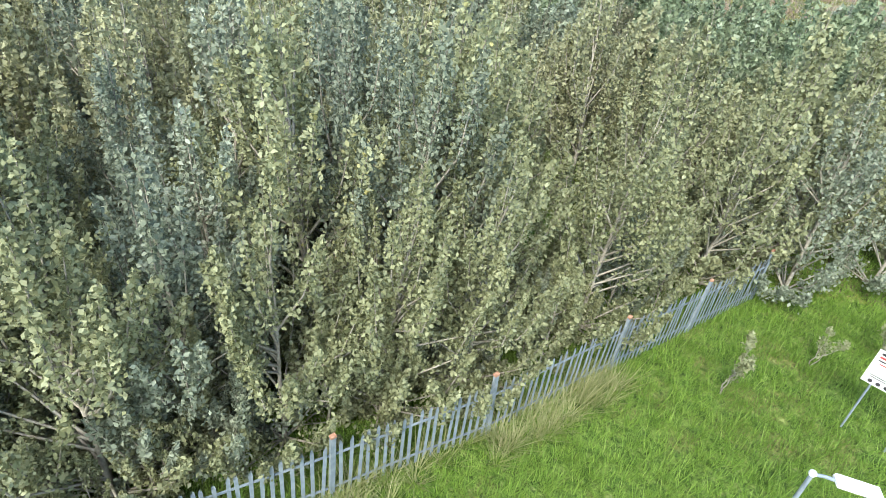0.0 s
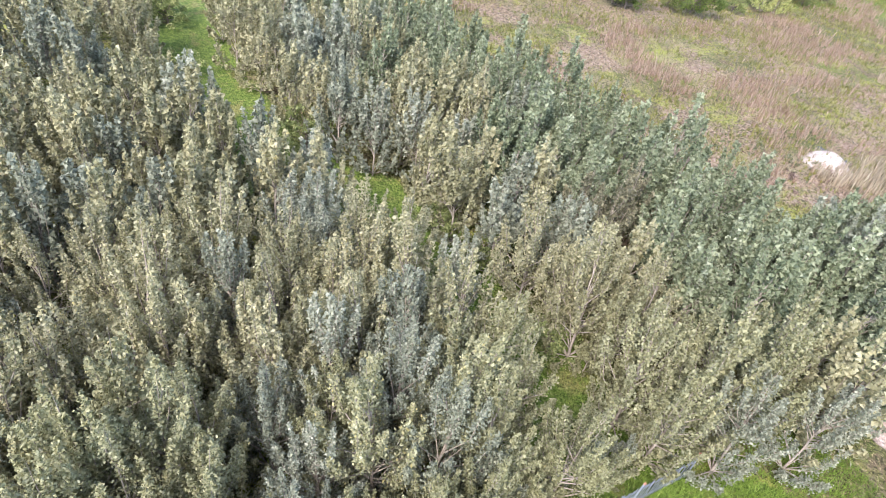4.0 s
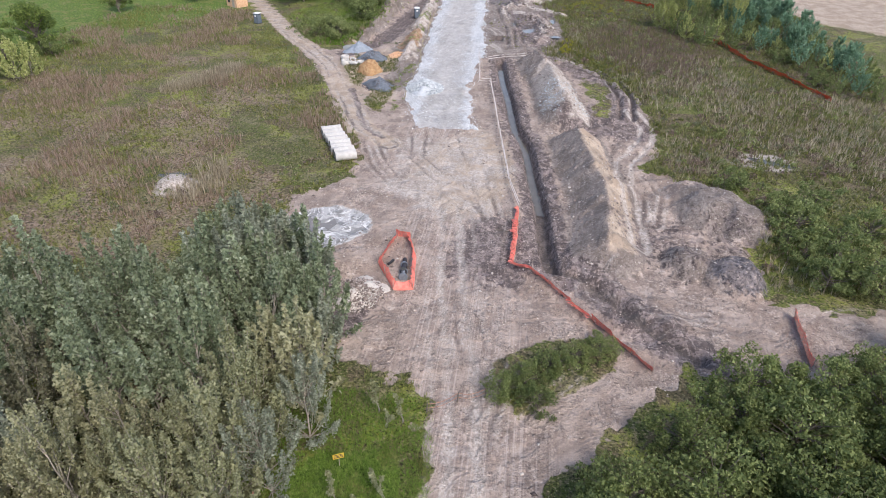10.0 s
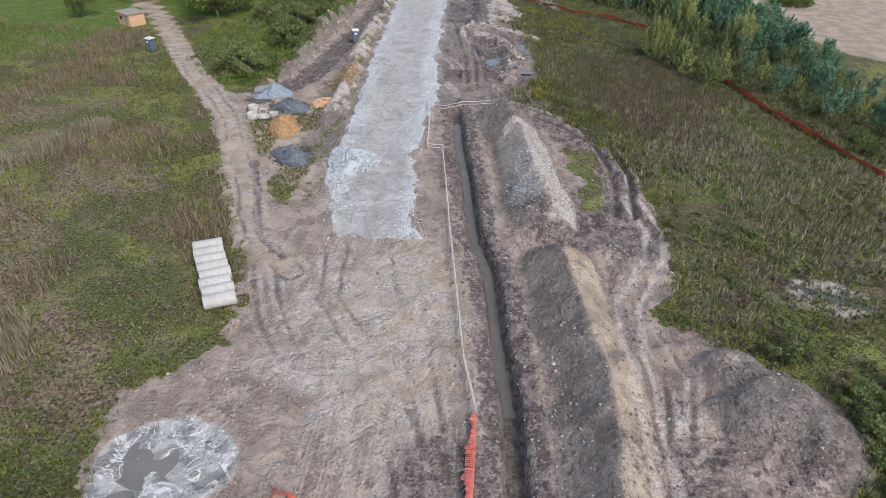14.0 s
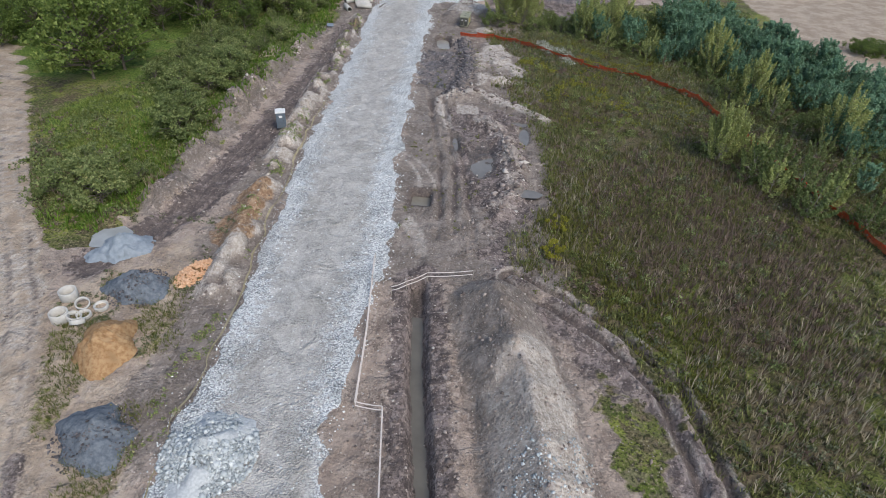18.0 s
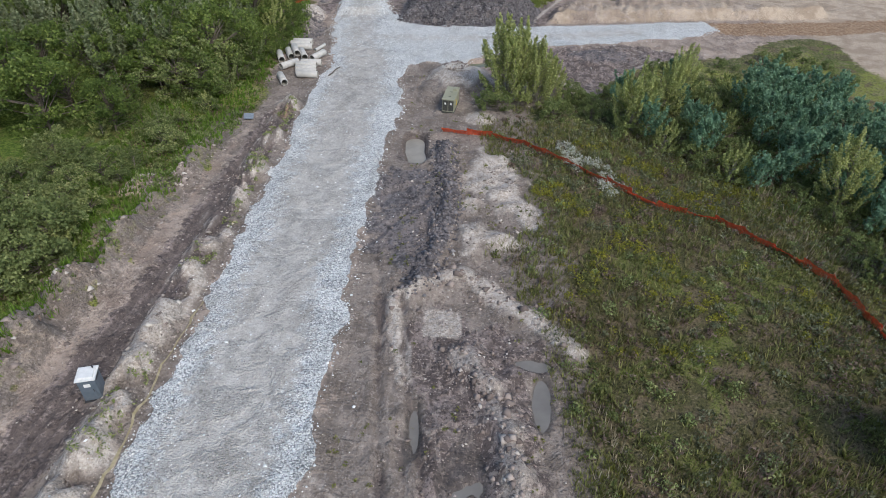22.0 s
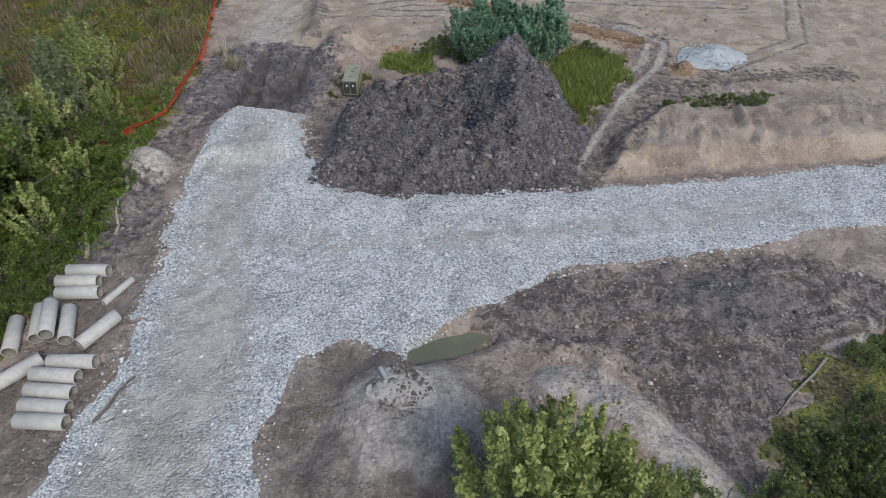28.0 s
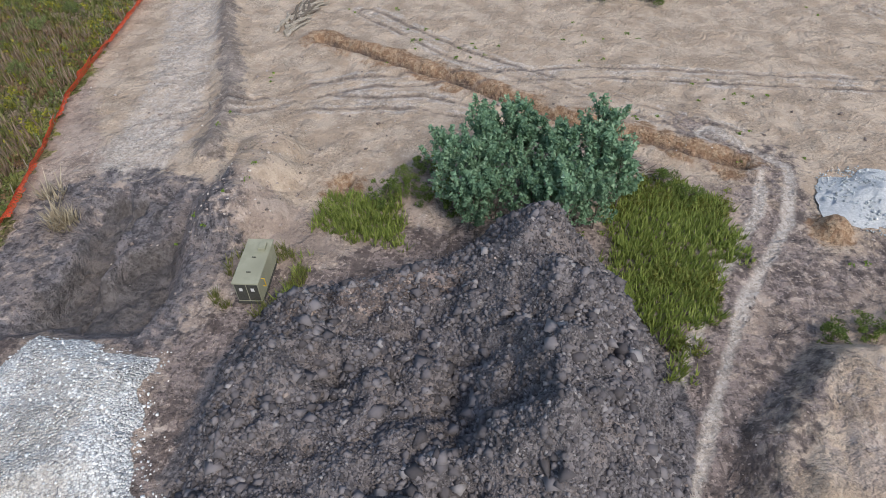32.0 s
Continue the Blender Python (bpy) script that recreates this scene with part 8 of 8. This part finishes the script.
def net_fence(pts, mat, label, tall=(0.7, 1.0), lean=0.5, every=3.0, seed=1):
    rng = np.random.default_rng(seed)
    ob = thing("safety_net_fence", Matrix.Identity(4), label, "fence", "safety nets")
    line = []
    for (ax, ay), (bx, by) in zip(pts, pts[1:]):
        k = max(1, round(math.hypot(bx - ax, by - ay) / every))
        line += [(ax + (bx - ax) * i / k, ay + (by - ay) * i / k) for i in range(k)]
    line.append(pts[-1])
    talls = rng.uniform(*tall, len(line))
    for k, ((ax, ay), (bx, by)) in enumerate(zip(line, line[1:])):
        part("net", net_span(ax, ay, bx, by, talls[k], talls[k + 1], mat, lean * rng.uniform(0.4, 1.3), rng), None, ob)
    for ax, ay in line:
        part("post", POST_ME, None, ob, m=pose(ax, ay, zat(ax, ay), rng.uniform(-7, 7), rng.uniform(-7, 7), 0))
    return ob


PIT = [(-9.7, 53.6), (-8.3, 53.4), (-7.1, 50.0), (-6.5, 45.3), (-8.3, 45.0), (-10.5, 48.8)]
net_fence([*PIT, PIT[0]], M_RED, "red safety net round an open pit", (0.85, 1.0), 0.35, 2.4, 2)
net_fence([(2.2, 60.5), (2.3, 55.5), (2.1, 50.6)], M_RED, "sagging red safety net beside the trench", (0.5, 0.8), 0.9, 2.5, 3)
net_fence([(2.1, 50.6), (5.5, 47.4), (9.0, 43.5), (13.2, 38.2)], M_RED, "red safety net beside the trench", (0.8, 1.0), 0.7, 2.2, 4)
net_fence([(26.0, 46.6), (25.6, 43.5), (25.3, 40.4)], M_RED, "red safety net across the side road", (0.8, 1.0), 0.2, 3.0, 5)
net_fence([(-4.0, 182.6), (1.8, 182), (5.5, 180.6), (10.4, 176.9), (14, 173.8), (18.4, 170), (23.6, 168.4), (28, 164.6), (31.4, 160.4), (33.6, 152), (36.6, 142), (39, 131.4), (41.4, 122), (45.5, 112), (49, 102)], M_ORANGE, "long orange safety net across the overgrown field", (0.9, 1.2), 0.6, 3.2, 6)
net_fence([(-38.5, 216.5), (-34.6, 221.6), (-31.6, 228), (-32.8, 237.8), (-34.8, 246), (-37, 252.5), (-38.5, 261.5), (-40.2, 273.5)], M_ORANGE, "orange safety net along the cleared strip", (0.9, 1.2), 0.7, 3.0, 7)


def tape_line(pts, label, seed):
    rng = np.random.default_rng(seed)
    ob = thing("barrier_tape", Matrix.Identity(4), label, "barrier", "tape barriers")
    line = []
    for (ax, ay), (bx, by) in zip(pts, pts[1:]):
        k = max(1, round(math.hypot(bx - ax, by - ay) / 3.4))
        line += [(ax + (bx - ax) * i / k, ay + (by - ay) * i / k) for i in range(k)]
    line.append(pts[-1])
    for (ax, ay), (bx, by) in zip(line, line[1:]):
        for h in (0.55, 0.95):
            p = [Vector((ax + (bx - ax) * u, ay + (by - ay) * u, zat(ax, ay) * (1 - u) + zat(bx, by) * u + h - 0.08 * math.sin(math.pi * u))) for u in (0, 0.25, 0.5, 0.75, 1)]
            bm = bmesh.new()
            side = Vector((by - ay, ax - bx, 0)).normalized() * 0.045
            rows = [(bm.verts.new(q - side), bm.verts.new(q + side), bm.verts.new(q + side * 0.4 + Vector((0, 0, 0.05)))) for q in p]
            for r, s in zip(rows, rows[1:]):
                bm.faces.new((r[0], r[1], s[1], s[0]))
                bm.faces.new((r[1], r[2], s[2], s[1]))
            part("tape", bm, M_TAPE, ob)
    for ax, ay in line:
        part("post", POST_ME, None, ob, m=pose(ax, ay, zat(ax, ay), rng.uniform(-5, 5), rng.uniform(-5, 5), 0))


tape_line([(-7.3, 117), (-6.3, 108), (-5.8, 101.2), (-3.9, 101), (-2.9, 93.6), (-1.6, 83.5), (-0.2, 74), (0.9, 66), (2.2, 60.5)], "pale barrier tape strung on thin posts along the trench", 8)
tape_line([(-5.2, 113.2), (-4.1, 114.1), (-2.5, 115.6), (1.4, 116.2)], "pale double barrier tape at the trench head", 9)

barrier = thing("wire_barrier", Matrix.Identity(4), "rusty wire barrier hung on short posts across the lane", "barrier")
WIRE = [(-3.1, 31.7), (-1.1, 33.0), (0.8, 33.7)]
for ax, ay in WIRE:
    part("post", tube_bm([(ax, ay, zat(ax, ay) - 0.1), (ax + 0.05, ay, zat(ax, ay) + 1.0)], [0.05, 0.045], 8), M_BARK_DARK, barrier)
for (ax, ay), (bx, by) in zip(WIRE, WIRE[1:]):
    for hh in (0.5, 0.9):
        part("wire", tube_bm([(ax + (bx - ax) * u, ay + (by - ay) * u, zat(ax, ay) * (1 - u) + zat(bx, by) * u + hh - 0.3 * math.sin(math.pi * u)) for u in (0, 0.25, 0.5, 0.75, 1)], [0.02] * 5, 6), M_RUST, barrier)

# pumps and pipework in the pit
valve = thing("valve_assembly", on(-7.9, 48.0, 8, 0.0), "black pipe fitting with a grey valve lying in the pit", "pipe fitting")
part("pipe_body", tube_bm([(0, -1.4, 0.32), (0, -0.6, 0.34), (0.05, 0.5, 0.34), (0, 1.5, 0.26)], [0.30, 0.32, 0.26, 0.20], 14), M_BLACK, valve)
for yy, r in ((-1.4, 0.42), (-0.55, 0.40), (0.55, 0.34)):
    part("flange", tube_bm([(0, yy - 0.05, 0.34), (0, yy + 0.05, 0.34)], [r, r], 16), M_STEEL, valve)
part("bonnet", tube_bm([(0, -1.0, 0.5), (0, -1.0, 0.95)], [0.2, 0.12], 10), M_STEEL, valve)
part("hand_wheel", tube_bm([(0, -1.0, 0.93), (0, -1.0, 0.98)], [0.24, 0.24], 14), M_GRILLE, valve)
bend = thing("pipe_bend", on(-9.3, 49.0, 60, 0.0), "short black pipe bend on the soil", "pipe fitting")
part("bend", tube_bm([(-0.45, 0, 0.14), (0.0, 0, 0.16), (0.4, 0.1, 0.14)], [0.13, 0.13, 0.13], 10), M_BLACK, bend)

sheet = thing('grey_sheet', on(-27.0, 182.4, 15, 0.02), 'bent grey tin sheet lying on the bank', 'sheet')
part('sheet_panel', box_bm(-0.55, -0.5, 0.25, 0.55, 0.5, 0.29, 0.01), M_STEEL, sheet, m=pose(0, 0, 0.1, 14, 5, 0))
part('sheet_fold', box_bm(-0.55, 0.46, 0.05, 0.55, 0.5, 0.32, 0.01), M_STEEL, sheet)

# planks, branches and logs
def log_thing(name, a, b, r, mat, label, category, group="", lift=0.0):
    m = on((a[0] + b[0]) / 2, (a[1] + b[1]) / 2)
    ob = thing(name, m, label, category, group)
    o = m.translation
    pts = []
    for u in (0, 0.3, 0.65, 1):
        px, py = a[0] + (b[0] - a[0]) * u, a[1] + (b[1] - a[1]) * u
        pts.append((px - o.x + 0.1 * math.sin(u * 7), py - o.y, zat(px, py) - o.z + r * 0.8 + lift * u))
    part("stem", tube_bm(pts, [r, r * 0.85, r * 0.7, r * 0.4], 8), mat, ob)
    if r < 0.12:
        q = pts[2]
        part("side_branch", tube_bm([q, (q[0] + 0.6, q[1] + 0.5, q[2] + 0.15)], [r * 0.5, r * 0.2], 6), mat, ob)


log_thing("bare_log", (21.7, 204.8), (17.6, 200.4), 0.10, M_BARK, "bleached bare branch lying on dark soil", "log")
log_thing("bare_log", (-33.0, 192.5), (-34.6, 198.6), 0.11, M_BARK_DARK, "fallen dead stem among the bank weeds", "log", "fallen stems")
log_thing("bare_log", (-34.0, 200.2), (-36.2, 204), 0.08, M_BARK, "fallen dead stem among the bank weeds", "log", "fallen stems")
log_thing("bare_log", (-42, 221.5), (-45.5, 228.5), 0.10, M_BARK, "pale dead stem leaning in the wood", "log", "fallen stems", 0.8)
log_thing("bare_log", (-28.2, 208.0), (-30.2, 211.5), 0.16, M_TIMBER, "grey log on the road's shoulder", "log", "fallen stems")
log_thing("bare_log", (-27.4, 210.6), (-28.6, 213.8), 0.13, M_TIMBER, "grey log on the road's shoulder", "log", "fallen stems")
log_thing("plank", (-21.4, 95.6), (-18.9, 96.4), 0.06, M_TIMBER, "pale plank leaning on the gravel heap", "plank")
log_thing("plank", (-20.6, 195.4), (-19.8, 198.6), 0.10, M_BARK_DARK, "dark timber baulk on the road's edge", "plank")
for k in range(40):
    a = RNG.uniform(0, 1)
    x0, y0 = -23.4 + RNG.normal(0, 0.5) + a * 1.4, 265.4 + 7.5 * a + RNG.normal(0, 0.4)
    ang = 1.3 + RNG.normal(0, 0.35)
    ln = RNG.uniform(1.5, 3.2)
    log_thing("cut_log", (x0, y0), (x0 + ln * math.cos(ang), y0 + ln * math.sin(ang)), RNG.uniform(0.11, 0.20), (M_BARK, M_TIMBER, M_BARK_DARK)[k % 3], "cut log in a loose wood pile", "log", "wood pile", RNG.uniform(0, 0.35))
for k in range(30):
    a = RNG.uniform(0, 1)
    x0, y0 = 3.4 + 5.2 * a + RNG.normal(0, 0.5), 252.2 - 5.2 * a + RNG.normal(0, 0.6)
    ang = RNG.uniform(-1.1, 0.4)
    ln = RNG.uniform(1.0, 2.4)
    log_thing("dead_branch", (x0, y0), (x0 + ln * math.cos(ang), y0 + ln * math.sin(ang)), RNG.uniform(0.06, 0.12), (M_BARK, M_BARK_DARK)[k % 2], "bare dead branch heaped behind the wattles", "branch", "brushwood heap", RNG.uniform(0, 0.4))
log_thing("dead_branch", (0.0, 56.6), (1.6, 56.0), 0.06, M_BARK_DARK, "small broken branch beside the trench", "branch")

# palisade fence by the lawn
FENCE = [(-9.4, -4.0), (-9.35, 0.6), (-9.48, 5.2), (-9.76, 9.7), (-10.53, 14.7), (-11.05, 18.6), (-11.6, 22.6)]
pale_me = bpy.data.meshes.new("pale")
_b = bmesh.new()
prof = [(-0.045, 0.0), (-0.016, 0.02), (0.016, 0.02), (0.045, 0.0), (0.045, -0.005), (-0.045, -0.005)]
lo = [_b.verts.new((px, py, 0.05)) for px, py in prof]
hi = [_b.verts.new((px, py, 1.86)) for px, py in prof]
for k in range(6):
    _b.faces.new((lo[k], lo[(k + 1) % 6], hi[(k + 1) % 6], hi[k]))
for t in (-0.022, 0.0, 0.022):
    tip = _b.verts.new((t, 0.004, 1.98 if t else 2.02))
    _b.faces.new((hi[0], hi[1], tip) if t < 0 else (hi[1], hi[2], tip) if t == 0 else (hi[2], hi[3], tip))
_b.to_mesh(pale_me)
_b.free()
pale_me.materials.append(M_STEEL)
fence = thing("palisade_fence", Matrix.Identity(4), "blue-grey galvanised steel palisade fence with pointed pales", "fence")
for k, ((ax, ay), (bx, by)) in enumerate(zip(FENCE, FENCE[1:])):
    rz = math.degrees(math.atan2(by - ay, bx - ax))
    za, zb = zat(ax, ay), zat(bx, by)
    for h in (0.36, 1.56):
        d = Vector((bx - ax, by - ay, 0)).normalized()
        s = Vector((d.y, -d.x, 0)) * 0.02
        bm = bmesh.new()
        pts = [Vector((ax, ay, za + h)), Vector((bx, by, zb + h))]
        vs = [[bm.verts.new(p + s * i + Vector((0, 0, j))) for i, j in ((-1, -0.025), (1, -0.025), (1, 0.025), (-1, 0.025))] for p in pts]
        for i in range(4):
            bm.faces.new((vs[0][i], vs[0][(i + 1) % 4], vs[1][(i + 1) % 4], vs[1][i]))
        part("rail", bm, M_STEEL, fence)
    for j in range(19):
        u = (j + 1) / 20
        part("pale", pale_me, None, fence, m=pose(ax + (bx - ax) * u, ay + (by - ay) * u, za + (zb - za) * u, RNG.uniform(-1.2, 1.2), RNG.uniform(-1.6, 1.6), rz) @ Matrix.Translation((0, -0.026, 0)))
for k, (ax, ay) in enumerate(FENCE):
    rz = math.degrees(math.atan2(3, -0.6))
    post = part("fence_post", box_bm(-0.065, -0.045, 0, 0.065, 0.045, 2.25, 0.006), M_STEEL, fence, m=pose(ax, ay, zat(ax, ay), RNG.uniform(-2.5, 2.5), RNG.uniform(-2.5, 2.5), rz))
    part("cap", box_bm(-0.072, -0.052, 2.24, 0.072, 0.052, 2.31, 0.01), M_RUST, post, "rusty post cap")

# notice board and small warning sign
board = thing("notice_board", pose(-5.45, 20.15, zat(-5.45, 20.15) + 0.93, 0, 0, 17) @ Matrix.Scale(0.7, 4), "white site notice board on two steel posts", "sign")
for s in (-0.85, 0.85):
    part("sign_post", tube_bm([(s, 0.05, -1.4), (s, 0.05, 2.9)], [0.045, 0.045]), M_STEEL, board)
panel = part("panel", box_bm(-1.25, -0.02, 1.3, 1.25, 0.015, 2.95, 0.006), M_WHITE, board, "white panel with unreadable print")
for k, (x0, x1, z0, z1, mt) in enumerate([(-1.1, 1.1, 2.74, 2.85, M_INK), (-1.1, 1.05, 2.58, 2.68, M_REDINK), (-1.1, 0.2, 2.44, 2.50, M_INK), (-1.0, -0.3, 2.3, 2.35, M_REDINK), (0.45, 1.1, 2.36, 2.40, M_INK), (0.45, 1.0, 2.27, 2.31, M_INK), (-1.1, -0.2, 1.72, 1.76, M_INK), (-1.05, -0.25, 1.63, 1.67, M_INK), (0.1, 0.9, 1.9, 1.94, M_INK)]):
    part("print_bar", box_bm(x0, -0.026, z0, x1, -0.0205, z1), mt, panel)
for k in range(4):
    part("round_mark", tube_bm([(-0.95 + 0.3 * k, -0.0205, 1.45), (-0.95 + 0.3 * k, -0.027, 1.45)], [0.09, 0.09], 16), M_INK, panel)
    part("triangle_mark", tube_bm([(-0.45 + 0.35 * k, -0.0205, 2.02), (-0.45 + 0.35 * k, -0.027, 2.02)], [0.08, 0.08], 3), M_INK, panel)
part("stop_mark", tube_bm([(0.12, -0.0205, 2.27), (0.12, -0.028, 2.27)], [0.16, 0.16], 20), M_REDINK, panel)
warn = thing("warning_sign", pose(-7.9, 26.6, zat(-7.9, 26.6) - 0.02, 0, 0, 25) @ Matrix.Scale(1.0, 4), "small yellow warning sign on a leaning post", "sign")
part("sign_post", tube_bm([(0, 0.03, 0), (0.03, 0.03, 1.1)], [0.025, 0.025]), M_TIMBER, warn)
wp = part("panel", box_bm(-0.36, -0.012, 0.75, 0.36, 0.01, 1.2, 0.004), M_YELLOW, warn, "yellow panel with unreadable lines")
for k in range(3):
    part("print_bar", box_bm(-0.28, -0.018, 1.08 - 0.12 * k, 0.28, -0.0125, 1.13 - 0.12 * k), M_INK, wp)
lamp = thing("lamp_post", on(-4.3, 14.2, 40, -0.03), "white floodlight head on a pale steel post", "lamp")
part("post", tube_bm([(0, 0, 0), (0, 0, 2.95)], [0.055, 0.05], 10), M_STEEL, lamp)
cap = bmesh.new()
bmesh.ops.create_uvsphere(cap, u_segments=14, v_segments=8, radius=0.085, matrix=Matrix.Translation((0, 0, 2.98)))
part("cap", cap, M_WHITE, lamp, "white round cap")
part("arm", tube_bm([(0, 0, 2.95), (0.25, 0.05, 2.97), (0.5, 0.1, 2.93)], [0.04, 0.04, 0.045], 8), M_STEEL, lamp)
head = bmesh.new()
bmesh.ops.create_cube(head, size=1, matrix=Matrix.LocRotScale((0.95, 0.18, 2.9), Euler((0, 0.1, 0.18)), (1.0, 0.36, 0.16)))
bmesh.ops.bevel(head, geom=head.edges[:], offset=0.05, segments=3, affect="EDGES")
part("lamp_head", head, M_WHITE, lamp, "white plastic lamp head")


# standing water
def pool(name, x, y, rx, ry, rz, z, mat, label, seed):
    rng = np.random.default_rng(seed)
    n = 36
    ph = rng.uniform(0, 6.28, 3)
    ring = [[rx * math.cos(a) * (1 + 0.10 * math.sin(2 * a + ph[0]) + 0.07 * math.sin(5 * a + ph[1])), ry * math.sin(a) * (1 + 0.09 * math.sin(3 * a + ph[2])), 0] for a in np.linspace(0, 2 * math.pi, n, endpoint=False)]
    me = mesh_of(name, np.array([[0, 0, 0.0], *ring]), np.array([[0, 1 + k, 1 + (k + 1) % n] for k in range(n)]), mat)
    ob = tagged(new(name, me), label, "water", kind="structure")
    ob.matrix_world = pose(x, y, z, 0, 0, rz)


pool("water_1", -6.55, 178.8, 1.9, 3.9, 0, zat(-6.5, 178.8) + 0.45, M_SILTWATER, "muddy grey pool in a square pit", 1)
pool("water_2", -4.65, 128.9, 1.4, 1.9, 0, zat(-4.65, 128.9) + 0.35, M_MUDWATER, "muddy water in a small pit", 2)
pool("water_3", -1.6, 203.3, 2.6, 0.95, 24, zat(-1.6, 203.3) + 0.3, M_GREENWATER, "shallow green pool beside the stone road", 3)
pool("water_4", -18.4, 55.0, 2.0, 1.9, 20, zat(-18.4, 55.0) + 0.07, M_GREYWATER, "shallow grey puddle on pale silt", 4)
pool("water_5", -18.6, 51.6, 1.3, 1.1, 60, zat(-18.6, 51.6) + 0.06, M_GREYWATER, "shallow grey puddle on pale silt", 5)
for k, (wx, wy, rx, ry) in enumerate(LOW_PUDDLES):
    pool("puddle", wx, wy, rx * 1.5, ry * 1.4, -8, zat(wx, wy) + 0.13, M_GREYWATER, "shallow muddy grey puddle in the churned soil", 40 + k)
pool("water_7", 33.2, 77.4, 0.7, 3.0, 68, zat(33.2, 77.4) + 0.06, M_DARKWATER, "dark water beside a pale bank", 7)
pool("water_8", -38.4, 62.6, 0.5, 1.9, -75, zat(-38.4, 62.6) + 0.05, M_DARKWATER, "dark ditch beside a sandy mound", 8)
pool("water_9", -31.7, 117.6, 1.9, 1.6, 30, zat(-31.7, 117.6) + 0.12, M_PALEWATER, "pale grey puddle beside the gravel heap", 9)
ys = np.arange(62, 113, 1.0)
tx = np.interp(ys, [p[1] for p in TRENCH[::-1]], [p[0] for p in TRENCH[::-1]])
tz = np.convolve(np.pad(zat_all(tx, ys), 4, "edge"), np.ones(9) / 9, "valid") + 0.1
wv = np.concatenate([np.stack([tx - 0.62, ys, tz], -1), np.stack([tx + 0.62, ys, tz], -1)])
wf = np.array([[k, k + len(ys), k + len(ys) + 1, k + 1] for k in range(len(ys) - 1)])
tagged(new("trench_water", mesh_of("trench_water", wv, wf, M_TRENCHWATER)), "standing brown-grey water along the trench floor", "water", kind="structure")

# far road and houses behind the grove
bm = bmesh.new()
rp = [(-72, -60), (-86, -30), (-95, -4), (-101, 24), (-112, 60)]
rv = []
for k, (px, py) in enumerate(rp):
    a, b = Vector(rp[max(k - 1, 0)]), Vector(rp[min(k + 1, len(rp) - 1)])
    n2 = (b - a).normalized()
    rv.append([bm.verts.new((px - n2.y * s, py + n2.x * s, zat(px, py) + 0.18)) for s in (-4, 4)])
for r, s in zip(rv, rv[1:]):
    bm.faces.new((r[0], r[1], s[1], s[0]))
me = bpy.data.meshes.new("road")
bm.to_mesh(me)
bm.free()
me.materials.append(M_ASPHALT)
tagged(new("road", me), "grey asphalt road behind the grove", "road", kind="structure")


def house(x, y, rz, w, d, h):
    ob = thing("house", on(x, y, rz, -0.3), "low pale plastered house with a grey roof", "house", "far houses")
    for b in ((-w, -d, 0, w, -d + 0.25, h), (-w, d - 0.25, 0, w, d, h), (-w, -d + 0.25, 0, -w + 0.25, d - 0.25, h), (w - 0.25, -d + 0.25, 0, w, d - 0.25, h)):
        part("wall", box_bm(*b), M_HOUSE, ob)
    bm = bmesh.new()
    v = [bm.verts.new(p) for p in ((-w - 0.5, -d - 0.5, h), (w + 0.5, -d - 0.5, h), (w + 0.5, d + 0.5, h), (-w - 0.5, d + 0.5, h), (-w - 0.5, 0, h + 2), (w + 0.5, 0, h + 2))]
    for q in ((0, 1, 5, 4), (2, 3, 4, 5), (0, 4, 3), (1, 2, 5), (0, 3, 2, 1)):
        bm.faces.new([v[k] for k in q])
    part("roof", bm, M_ROOF, ob)
    for k in range(3):
        for s in (-1, 1):
            part("window", box_bm(-w + 1.0 + k * 2.2, s * (d + 0.01) - 0.03, 1.0, -w + 2.2 + k * 2.2, s * (d + 0.01) + 0.03, 2.1), M_GLASS, ob)


for a in ((-112, -12, 70, 5, 3.5, 3), (-118, -34, 60, 6, 4, 3), (-104, -52, 55, 5, 3.5, 3), (-128, 8, 80, 6, 4, 3.2)):
    house(*a)
